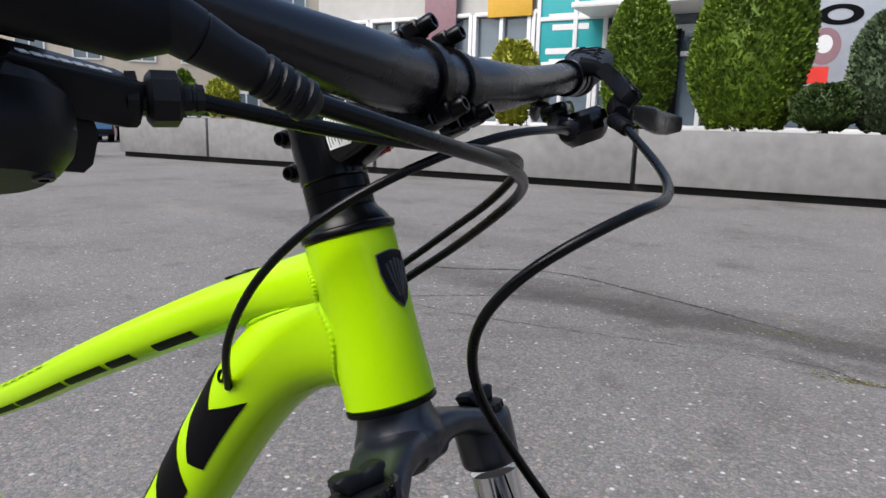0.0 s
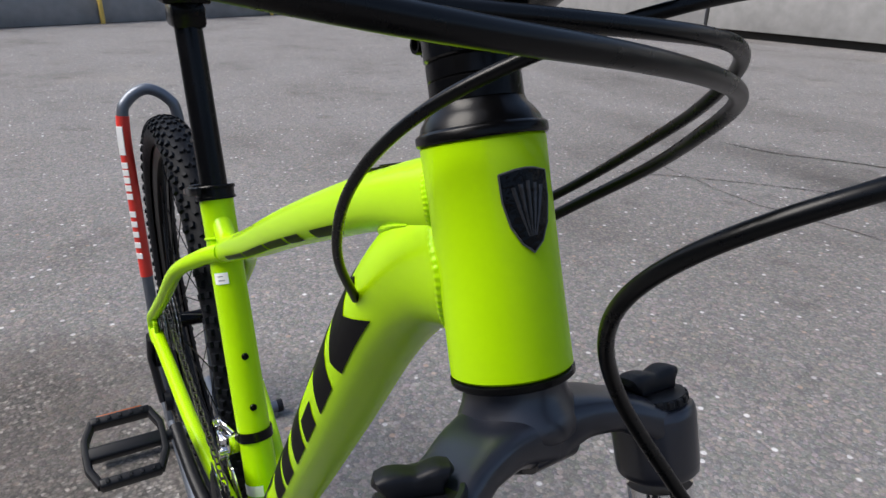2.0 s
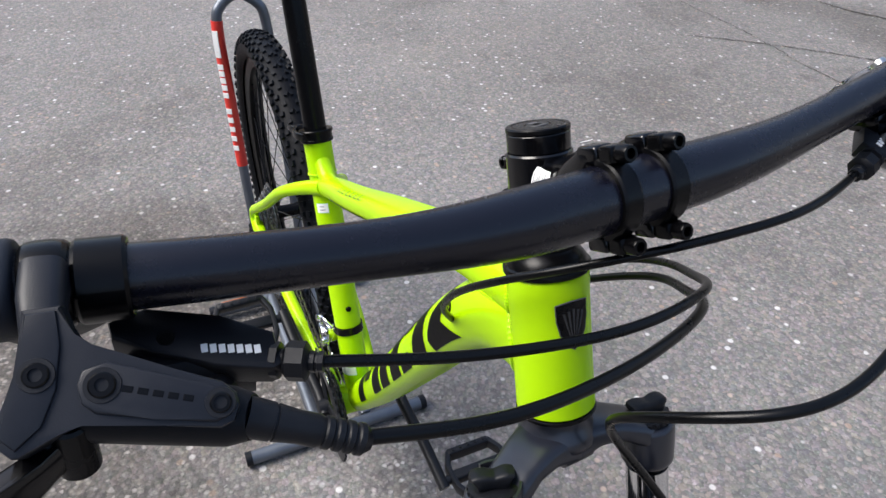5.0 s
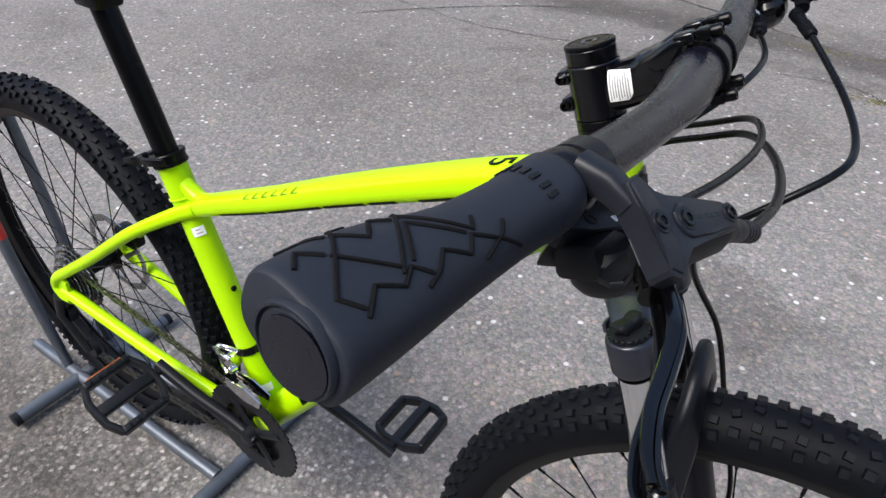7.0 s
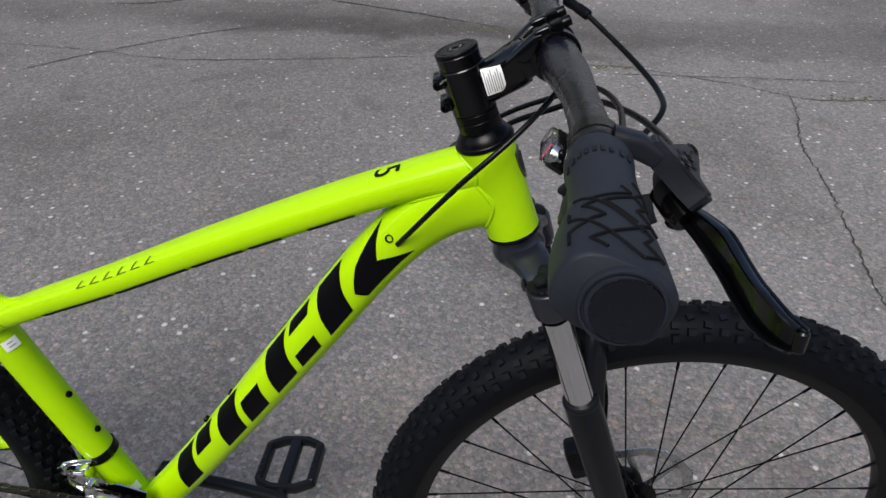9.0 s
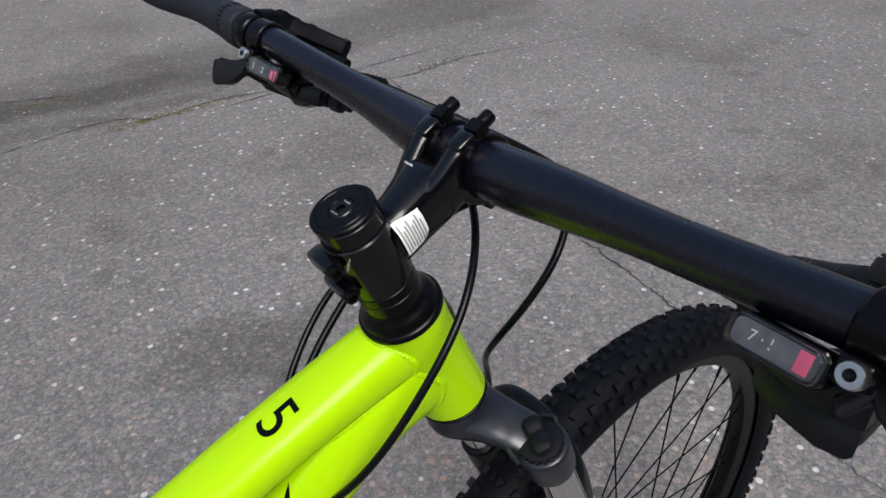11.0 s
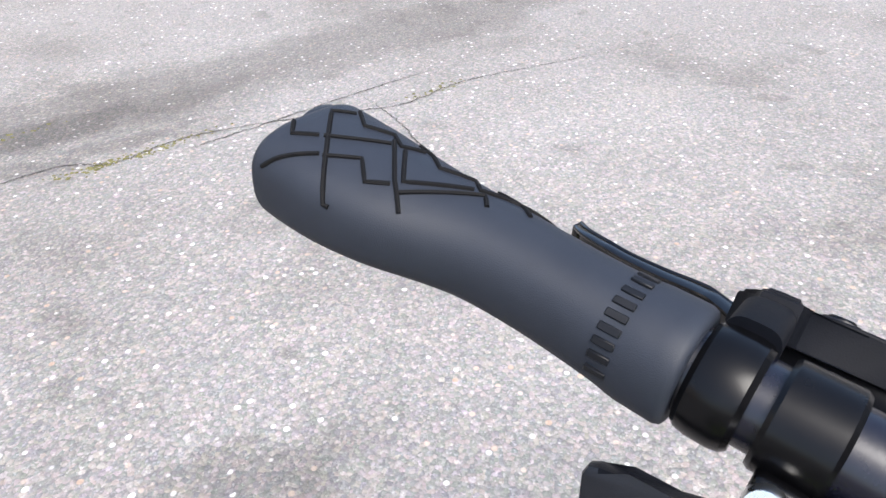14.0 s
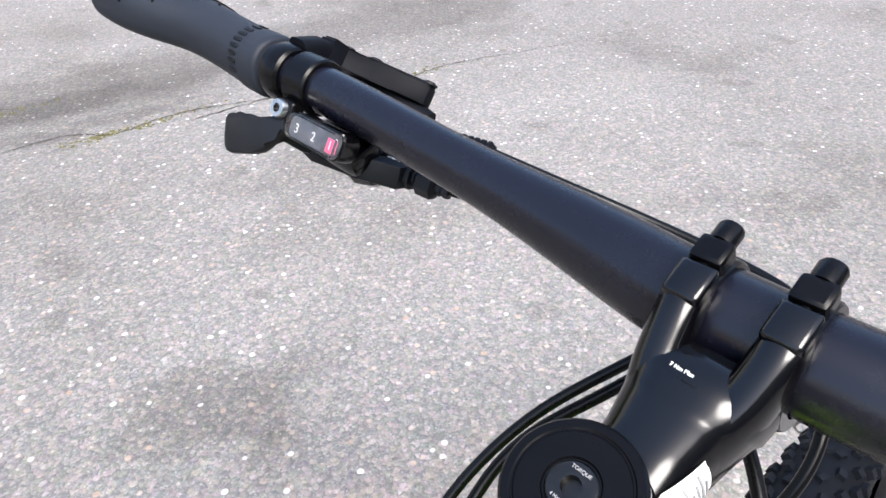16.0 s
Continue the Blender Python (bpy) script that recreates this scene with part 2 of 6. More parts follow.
# frame
BB = V((0.004, 0, 0.272))
SEAT_TOP = V((-0.128, 0, 0.682))
HT_LOW, HT_TOP = -0.1740, -0.0835
frame_ob = tagged(new("frame"), "glossy neon yellow-green aluminium frame")
frame_ob.parent = bicycle
part("head_tube", turned(H(0), D, [(HT_LOW, 0.0), (HT_LOW, 0.0236), (HT_LOW + 0.001, 0.0246), (HT_LOW + 0.03, 0.0242), (HT_TOP - 0.02, 0.0242), (HT_TOP - 0.001, 0.0246), (HT_TOP, 0.0238), (HT_TOP, 0.0)], 64), NEON, frame_ob)
TT_PATH = spline([(-0.105, 0, 0.6105), (-0.03, 0, 0.6465), (0.06, 0, 0.6880), (0.17, 0, 0.7425), (0.28, 0, 0.794), (0.36, 0, 0.829), (0.43, 0, 0.853)], 8)
TT_RAD = []
for i in range(len(TT_PATH)):
    f = i / (len(TT_PATH) - 1)
    TT_RAD.append((0.0150 + 0.0070 * min(1, f * 1.5), 0.0136 + 0.0024 * min(1, f / 0.6) + 0.004 * max(0, (f - 0.85) / 0.15)))
part("top_tube", tube(TT_PATH, TT_RAD, 28, up=(0, 0, 1), power=2.5), NEON, frame_ob)
DT_PATH = spline([tuple(BB), (0.09, 0, 0.385), (0.183, 0, 0.516), (0.274, 0, 0.649), (0.344, 0, 0.7505), (0.397, 0, 0.806), (0.455, 0, 0.832)], 8)
DT_RAD = []
for i in range(len(DT_PATH)):
    f = i / (len(DT_PATH) - 1)
    DT_RAD.append((0.022 + 0.003 * min(1, f * 2), 0.0235 + 0.0035 * min(1, f * 2) + 0.004 * max(0, (f - 0.7) / 0.3)))
part("down_tube", tube(DT_PATH, DT_RAD, 32, up=(0, 0, 1), power=2.25), NEON, frame_ob)
ST_DIR = (SEAT_TOP - BB).normalized()
gusset = spline([BB + ST_DIR * 0.420 + V((-0.001, 0, 0)), BB + ST_DIR * 0.398 + V((0.0100, 0, 0.0)), (-0.082, 0, 0.6345), (-0.060, 0, 0.6385), (-0.030, 0, 0.6480)], 6)
part("gusset", tube(gusset, [(0.0105 - 0.0012 * abs(i - 12) / 12, 0.0122 - 0.0035 * abs(i - 10) / 14) for i in range(len(gusset))], 24, up=(0, 1, 0)), NEON, frame_ob)
part("seat_tube", turned(BB, ST_DIR, [(0, 0.0), (0, 0.0202), (0.25, 0.0198), (0.36, 0.0192), ((SEAT_TOP - BB).length - 0.03, 0.0192), ((SEAT_TOP - BB).length, 0.0196), ((SEAT_TOP - BB).length, 0)], 32), NEON, frame_ob)
part("bottom_bracket_shell", turned(BB - SIDE * 0.036, SIDE, [(0, 0), (0, 0.0205), (0.001, 0.0215), (0.071, 0.0215), (0.072, 0.0205), (0.072, 0)], 32), NEON, frame_ob)
part("weld", weld(TT_PATH, (TT_RAD[-1][0] * 0.98, TT_RAD[-1][1] * 1.0), (0, 0, 1)), WELD, frame_ob, "ripple weld bead")
part("weld", weld(DT_PATH, (DT_RAD[-1][0] * 0.98, DT_RAD[-1][1]), (0, 0, 1)), WELD, frame_ob, "ripple weld bead")
# weld where the top tube's belly meets the down tube
def belly(path, rad, x, y, sign, power):
    for i in range(len(path) - 1):
        if path[i].x <= x <= path[i + 1].x:
            f = (x - path[i].x) / (path[i + 1].x - path[i].x)
            z = path[i].z + (path[i + 1].z - path[i].z) * f
            slope = (path[i + 1] - path[i]).normalized().x
            ra, rb = rad[i][0] * (1 - f) + rad[i + 1][0] * f, rad[i][1] * (1 - f) + rad[i + 1][1] * f
            return z + sign * rb / slope * max(0.0, 1 - min(1, abs(y) / ra) ** power) ** (1 / power)
    return 0.0


line = []
for i in range(97):
    y = -0.0205 + 0.041 * i / 96
    best = None
    for j in range(214):
        x = 0.30 + 0.0006 * j
        if belly(TT_PATH, TT_RAD, x, y, -1, 2.5) > 0.5 and belly(DT_PATH, DT_RAD, x, y, 1, 2.25) >= belly(TT_PATH, TT_RAD, x, y, -1, 2.5):
            best = x
            break
    if best:
        line.append(V((best, y, belly(TT_PATH, TT_RAD, best, y, -1, 2.5) - 0.0004)))
if len(line) > 4:
    part("weld", tube(line, [0.0021 * (1 + 0.09 * math.sin(i * math.pi / 2)) * (1 - 0.75 * abs(2 * i / (len(line) - 1) - 1) ** 10) for i in range(len(line))], 8), WELD, frame_ob, "ripple weld bead")
ring = []
for i in range(121):
    w = 2 * math.pi * i / 120
    ring.append(BB + ST_DIR * 0.374 + V((math.cos(w) * 0.0194, math.sin(w) * 0.0194, math.cos(w) * 0.007)))
part("weld", tube(ring, [0.0014 * (1 + 0.10 * math.sin(i * math.pi / 2)) for i in range(121)], 6), WELD, frame_ob)

AXLE_R = V((-0.435, 0, 0.352))
for sy in (-1, 1):
    stay = spline([(-0.082, sy * 0.008, 0.6210), (-0.122, sy * 0.025, 0.6005), (-0.19, sy * 0.047, 0.557), (-0.30, sy * 0.056, 0.470), (-0.388, sy * 0.063, 0.404), (-0.428, sy * 0.066, 0.374), (-0.442, sy * 0.066, 0.350), (-0.428, sy * 0.066, 0.334), (-0.404, sy * 0.065, 0.336)], 8)
    part("seat_stay", tube(stay, [(0.0092 + 0.0022 * max(0, 1 - i / 14), 0.0100) for i in range(len(stay))], 18, up=(0, 1, 0)), NEON, frame_ob)
    chain = spline([BB + V((-0.012, sy * 0.022, 0.0)), (-0.07, sy * 0.038, 0.284), (-0.2, sy * 0.052, 0.307), (-0.33, sy * 0.060, 0.330), AXLE_R + V((0.012, sy * 0.066, -0.004))], 8)
    part("chain_stay", tube(chain, [(0.0125 - 0.004 * i / (len(chain) - 1), 0.0105) for i in range(len(chain))], 16, up=(0, 1, 0)), NEON, frame_ob)
    part("dropout", plate(bmesh.new(), [(0.03, 0.02), (0.012, 0.028), (-0.012, 0.012), (-0.014, -0.012), (0.0, -0.020), (0.03, -0.012)], AXLE_R + V((0, sy * 0.066, 0)), (1, 0, 0), (0, 0, 1), 0.006, 0.001), NEON, frame_ob)
part("bridge", tube([(-0.128, -0.025, 0.598), (-0.128, 0.025, 0.598)], 0.0075, 14), NEON, frame_ob)

# bottle bosses and stickers on the seat tube
for s in (0.166, 0.230):
    part("bottle_bolt", bolt(bmesh.new(), BB + ST_DIR * s + V((0.0214, 0.0, 0.0070)), (0.951, 0, 0.309), 0.0042, 0.004, 0.002), SATIN, frame_ob, "black bottle cage bolt")
dt_dir = (V((0.355, 0, 0.742)) - BB).normalized()
dt_up = V((-dt_dir.z, 0, dt_dir.x))
for s in (0.235, 0.30):
    part("bottle_bolt", bolt(bmesh.new(), BB + dt_dir * s + dt_up * 0.030, dt_up, 0.0042, 0.005, 0.002), SATIN, frame_ob, "black bottle cage bolt")


def on_tube(path, rad, u, w, lift=0.0005, power=2.0):
    """A place on a swept tube: u metres along it, at the angle w, measured from its right side upwards."""
    d = 0.0
    for i in range(len(path) - 1):
        step = (path[i + 1] - path[i]).length
        if d + step >= u or i == len(path) - 2:
            f = (u - d) / step
            p = path[i].lerp(path[i + 1], f)
            tan = (path[i + 1] - path[i]).normalized()
            break
        d += step
    x = V((0, 0, 1)).cross(tan).normalized()
    z = tan.cross(x)
    ra = rad[i][0] * (1 - f) + rad[i + 1][0] * f + lift
    rb = rad[i][1] * (1 - f) + rad[i + 1][1] * f + lift
    c, s = math.cos(w), math.sin(w)
    c = math.copysign(abs(c) ** (2 / power), c)
    s = math.copysign(abs(s) ** (2 / power), s)
    return p - x * (ra * c) + z * (rb * s)


def tube_patch(bm, path, rad, corners, nu=10, nv=6, power=2.0, lift=0.0005):
    """A thin patch on a tube between four (u, angle) corners."""
    (a, b, c, d) = corners
    grid = []
    for i in range(nu + 1):
        f = i / nu
        row = []
        for j in range(nv + 1):
            g = j / nv
            u = (a[0] * (1 - f) + b[0] * f) * (1 - g) + (d[0] * (1 - f) + c[0] * f) * g
            w = (a[1] * (1 - f) + b[1] * f) * (1 - g) + (d[1] * (1 - f) + c[1] * f) * g
            row.append(bm.verts.new(on_tube(path, rad, u, radians(w), lift, power)))
        grid.append(row)
    for i in range(nu):
        for j in range(nv):
            bm.faces.new((grid[i][j], grid[i + 1][j], grid[i + 1][j + 1], grid[i][j + 1]))
    return bm


# plain black blocks where the maker's mark runs up the down tube, on both sides
def dt_mark(mirror):
    def w(v):
        return 180 - v if mirror else v
    def q(*c):
        return [(u, w(v)) for u, v in c]
    # slanted blocks, in pairs, and a wedge at the top of the row
    shapes = []
    for u0, u1, rest in ((0.116, 0.212, [(74, 20)]), (0.234, 0.338, [(30, -24)]), (0.360, 0.456, [(74, 44), (4, -24)])):
        def lean(u, v):
            return (u + 0.00036 * (v + 40), v)
        um, un = u0 + (u1 - u0) * 0.46, u0 + (u1 - u0) * 0.58
        shapes.append(q(lean(u0, 74), lean(um, 74), lean(um, -24), lean(u0, -24)))
        for hi, lo in rest:
            shapes.append(q(lean(un, hi), lean(u1, hi), lean(u1, lo), lean(un, lo)))
    shapes.append(q(lean(0.476, 74), lean(0.520, 74), lean(0.520, -24), lean(0.476, -24)))
    shapes.append(q((0.572, 30), (0.624, 70), (0.594, 8), (0.546, -4)))
    shapes.append(q((0.546, -4), (0.594, 8), (0.628, -24), (0.552, -28)))
    for c in shapes:
        part("decal", tube_patch(bmesh.new(), DT_PATH, DT_RAD, c, 8, 8, 2.25), DECAL, frame_ob, "matt black block decal")


dt_mark(False)
dt_mark(True)
# black pinstripe decal under the top tube and a row of small bars on its flank
for side in (0, 1):
    for u0, u1 in ((0.085, 0.182), (0.187, 0.280), (0.286, 0.348), (0.355, 0.392), (0.421, 0.470)):
        c = [(u0, -25), (u1, -25), (u1, -52), (u0, -52)]
        bm = tube_patch(bmesh.new(), TT_PATH, TT_RAD, [(u, 180 - w) for u, w in c] if side else c, 16, 3, 2.5)
        part("decal", bm, DECAL, frame_ob, "thin black stripe decal")
for i in range(6):
    bm = bmesh.new()
    u0 = 0.148 + i * 0.0185
    tube_patch(bm, TT_PATH, TT_RAD, [(u0 + 0.003, 33), (u0 + 0.013, 33), (u0 + 0.0141, 37), (u0 + 0.0041, 37)], 2, 1, 2.5)
    tube_patch(bm, TT_PATH, TT_RAD, [(u0, 33), (u0 + 0.0024, 33), (u0 + 0.0104, 62), (u0 + 0.008, 62)], 1, 7, 2.5)
    bmesh.ops.remove_doubles(bm, verts=bm.verts[:], dist=0.0002)
    part("decal", bm, OLIVEPRINT, frame_ob, "small dark olive lettering bar")


def lettering(text, size, m, mat, parent, extrude=0.00015, label=""):
    """Words in Blender's own font, turned into a mesh; m: the pose of the text's centre, reading along x."""
    cu = bpy.data.curves.new("lettering", "FONT")
    cu.body, cu.size, cu.align_x, cu.align_y, cu.extrude = text, size, "CENTER", "CENTER", extrude
    tmp = bpy.data.objects.new("lettering", cu)
    scene.collection.objects.link(tmp)
    dg = bpy.context.evaluated_depsgraph_get()
    dg.update()
    me = bpy.data.meshes.new_from_object(tmp.evaluated_get(dg))
    bpy.data.objects.remove(tmp)
    bpy.data.curves.remove(cu)
    me.materials.clear()
    me.materials.append(mat)
    me.transform(m)
    ob = new("lettering", me)
    ob.parent = parent
    if label:
        ob["label"] = label
    return ob


def basis(origin, x, y):
    """A pose from an origin, the reading direction and the way up of the writing."""
    x = V(x).normalized()
    z = x.cross(V(y)).normalized()
    y = z.cross(x)
    return Matrix(((x.x, y.x, z.x, origin[0]), (x.y, y.y, z.y, origin[1]), (x.z, y.z, z.z, origin[2]), (0, 0, 0, 1)))


# the numeral on the top tube
tt_dir = (V((0.36, 0, 0.829)) - V((0.28, 0, 0.794))).normalized()
five_at = on_tube(TT_PATH, TT_RAD, 0.510, radians(82), 0.0004, 2.5)
lettering("5", 0.036, basis(five_at, (0.0, 1, 0), -tt_dir) @ Matrix.Rotation(radians(180), 4, "Z"), DECAL, frame_ob, 0.0003, "black numeral decal")
# cable port on the down tube
part("cable_port", turned((0.3645, -0.0236, 0.7815), (-0.2, -0.95, 0.25), [(-0.004, 0), (-0.004, 0.0040), (0.0004, 0.0040), (0.0008, 0.0032), (-0.001, 0.0027), (-0.001, 0)], 20), SATIN, frame_ob)
part("cable_port", turned((0.3560, -0.0240, 0.7838), (-0.2, -0.95, 0.25), [(-0.004, 0), (-0.004, 0.0040), (0.0004, 0.0040), (0.0008, 0.0032), (-0.001, 0.0027), (-0.001, 0)], 20), DECAL, frame_ob, "empty round cable hole")
# white size sticker on the seat tube and a foil sticker low down
def st_patch(bm, s0, s1, w0, w1, lift=0.0004):
    ax = ST_DIR
    a = V((0.951, 0, 0.309))
    g = []
    for i in range(5):
        s = s0 + (s1 - s0) * i / 4
        g.append([bm.verts.new(BB + ax * s + (a * math.cos(w) - SIDE * math.sin(w)) * (0.0202 + lift)) for w in [radians(w0 + (w1 - w0) * j / 6) for j in range(7)]])
    for i in range(4):
        for j in range(6):
            bm.faces.new((g[i][j], g[i + 1][j], g[i + 1][j + 1], g[i][j + 1]))
    return bm
part("sticker", st_patch(bmesh.new(), 0.3200, 0.3335, 12, 60), WHITE, frame_ob, "white size sticker")
bm = bmesh.new()
for k in range(2):
    st_patch(bm, 0.3238 + k * 0.0048, 0.3252 + k * 0.0048, 24 + 4 * k, 46, 0.0007)
part("lettering_bar", bm, LABELGREY, frame_ob)
part("sticker", st_patch(bmesh.new(), 0.052, 0.066, 10, 100), WHITE, frame_ob, "silver paper sticker")
# shield-shaped badge on the head tube
shield = [(-0.0100, 0.0128), (-0.004, 0.0140), (0.0, 0.0143), (0.004, 0.0140), (0.0100, 0.0128), (0.0098, 0.003), (0.0078, -0.006), (0.0042, -0.0125), (0.0, -0.0160), (-0.0042, -0.0125), (-0.0078, -0.006), (-0.0098, 0.003)]
bm = bmesh.new()
centre_s = -0.1105
lo, hi = [], []
for rr, bag in ((0.0243, lo), (0.0256, hi)):
    for f in (1.0, 0.66, 0.33):
        bag.append([bm.verts.new(H(centre_s + b * f, rr * math.cos(a * f / 0.0245), rr * math.sin(a * f / 0.0245))) for a, b in shield])
mid = bm.verts.new(H(centre_s, 0.0256, 0))
n = len(shield)
for i in range(n):
    j = (i + 1) % n
    bm.faces.new((lo[0][i], lo[0][j], hi[0][j], hi[0][i]))
    for f in range(2):
        bm.faces.new((hi[f][i], hi[f][j], hi[f + 1][j], hi[f + 1][i]))
    bm.faces.new((hi[2][i], hi[2][j], mid))
badge = part("badge", bm, BADGE, frame_ob, "dark shield badge under crinkled film")


def on_badge(a, b, r):
    return H(centre_s + b, r * math.cos(a / 0.0245), r * math.sin(a / 0.0245))


# bright rim and a fan of slim rays pressed into the badge
part("badge_rim", tube([on_badge(a, b, 0.0253) for a, b in shield + shield[:1]], 0.00045, 6), DIAL, badge, "thin grey metal rim")
for k in range(5):
    a1 = -0.0058 + 0.0029 * k
    bm = bmesh.new()
    sweep(bm, [on_badge(a1 * 0.25, -0.0100, 0.0256), on_badge(a1 * 0.7, 0.0, 0.0257), on_badge(a1, 0.0098 - 0.0010 * abs(k - 2), 0.0257)], [(0.0003, 0.0003), (0.0007, 0.0004), (0.0010, 0.0003)], 8)
    part("ray", bm, RAY, badge)

# headset, spacers, stem
part("headset_cover", turned(H(0), D, [(-0.0835, 0.0), (-0.0835, 0.0252), (-0.0828, 0.0258), (-0.0800, 0.0258), (-0.0792, 0.0252), (-0.0786, 0.0240), (-0.0760, 0.0230), (-0.0730, 0.0210), (-0.0708, 0.0190), (-0.0690, 0.0184), (-0.0690, 0.0)], 48), SATIN, bicycle, "black conical headset cover")
part("lower_headset", turned(H(0), D, [(-0.1775, 0.0), (-0.1775, 0.0242), (-0.1767, 0.0250), (-0.1747, 0.0250), (-0.1741, 0.0240), (-0.1741, 0.0)], 48), SATIN, bicycle)
part("spacer", turned(H(0), D, [(-0.0690, 0), (-0.0690, 0.0178), (-0.0686, 0.0182), (-0.0604, 0.0182), (-0.0600, 0.0178), (-0.0600, 0)], 40), SATIN, bicycle)
part("spacer", turned(H(0), D, [(-0.0599, 0), (-0.0599, 0.0178), (-0.0595, 0.0182), (-0.0534, 0.0182), (-0.0530, 0.0178), (-0.0530, 0)], 40), SATIN, bicycle)
part("spacer", turned(H(0), D, [(-0.0135, 0), (-0.0135, 0.0172), (-0.0130, 0.0176), (-0.0040, 0.0176), (-0.0035, 0.0172), (-0.0035, 0)], 48), GLOSS, bicycle)
cap_ob = part("top_cap", turned(H(0), D, [(-0.0034, 0), (-0.0034, 0.0172), (-0.0028, 0.0178), (-0.0008, 0.0178), (0.0, 0.0170), (0.0, 0.0150), (-0.0004, 0.0146), (-0.0004, 0.0142), (0.0, 0.0138), (0.0, 0.0074), (-0.0006, 0.0070), (-0.0006, 0.0030), (-0.0030, 0.0030), (-0.0030, 0)], 48), SATIN, bicycle, "black round top cap with a hex bolt")
part("cap_bolt", turned(H(0), D, [(-0.003, 0.0), (-0.003, 0.0066), (-0.0004, 0.0066), (0.0002, 0.0060), (0.0002, 0.0026), (-0.002, 0.0024), (-0.002, 0)], 6 * 4), DARKSTEEL, cap_ob)
lettering("TORQUE", 0.0014, basis(L(0.0004, 0.0042, 0), -YR, FR), LABELGREY, cap_ob)
lettering("4 Nm MAX", 0.0012, basis(L(0.0004, -0.0042, 0), -YR, FR), LABELGREY, cap_ob)

stem = tagged(new("stem"), "gloss black forged alloy handlebar stem")
stem.parent = bicycle
BAR_S, BAR_R = -0.0245, 0.0725
bm = turned(L(0), D, [(-0.0528, 0), (-0.0528, 0.0176), (-0.0518, 0.0186), (-0.0148, 0.0186), (-0.0138, 0.0178), (-0.0138, 0)], 48)
part("steerer_clamp", bm, GLOSS, stem)
arm = [L(-0.0340, 0.000, 0), L(-0.0338, 0.014, -0.0004), L(-0.0312, 0.028, -0.0012), L(-0.0275, 0.041, -0.0022), L(-0.0250, 0.0475, -0.0028), L(-0.0248, 0.0535, -0.0033), L(-0.0250, 0.0580, -0.0034)]
ARM_W = [(0.0150, 0.0160), (0.0146, 0.0164), (0.0148, 0.0166), (0.0172, 0.0174), (0.0196, 0.0164), (0.0200, 0.0134), (0.0200, 0.0088)]
ARM_R = []
for (w0, h0), (w1, h1) in zip(ARM_W, ARM_W[1:]):
    ARM_R += [(w0 + (w1 - w0) * k / 6, h0 + (h1 - h0) * k / 6) for k in range(6)]
ARM_R.append(ARM_W[-1])
part("extension", tube(spline(arm, 6), ARM_R, 48, up=D, power=2.8), GLOSS, stem, angle=70)
# bar clamp: a cradle split in two lugs with a window between, and two faceplate bands
TILT = (L(0, 0.087) - L(-0.041, 0.0919)).normalized()
AHEAD = TILT.cross(YR).normalized()
if AHEAD.dot(FR) < 0:
    AHEAD = -AHEAD
BARC = L(BAR_S, BAR_R, -0.0035)


def band(bm, centre, axis, u, v, r0, r1, width, w0, w1, n=20):
    """A curved band round an axis from angle w0 to w1, measured from u towards v."""
    axis, u, v = V(axis).normalized(), V(u).normalized(), V(v).normalized()
    rows = []
    for i in range(n + 1):
        w = radians(w0 + (w1 - w0) * i / n)
        way = u * math.cos(w) + v * math.sin(w)
        rows.append([bm.verts.new(V(centre) + way * r + axis * a) for r, a in ((r0, -width / 2), (r1 - 0.0008, -width / 2), (r1, -width / 2 + 0.0012), (r1, width / 2 - 0.0012), (r1 - 0.0008, width / 2), (r0, width / 2))])
    m = len(rows[0])
    for a, b in zip(rows, rows[1:]):
        for j in range(m):
            bm.faces.new((a[j], a[(j + 1) % m], b[(j + 1) % m], b[j]))
    bm.faces.new(rows[0])
    bm.faces.new(rows[-1][::-1])
    return bm


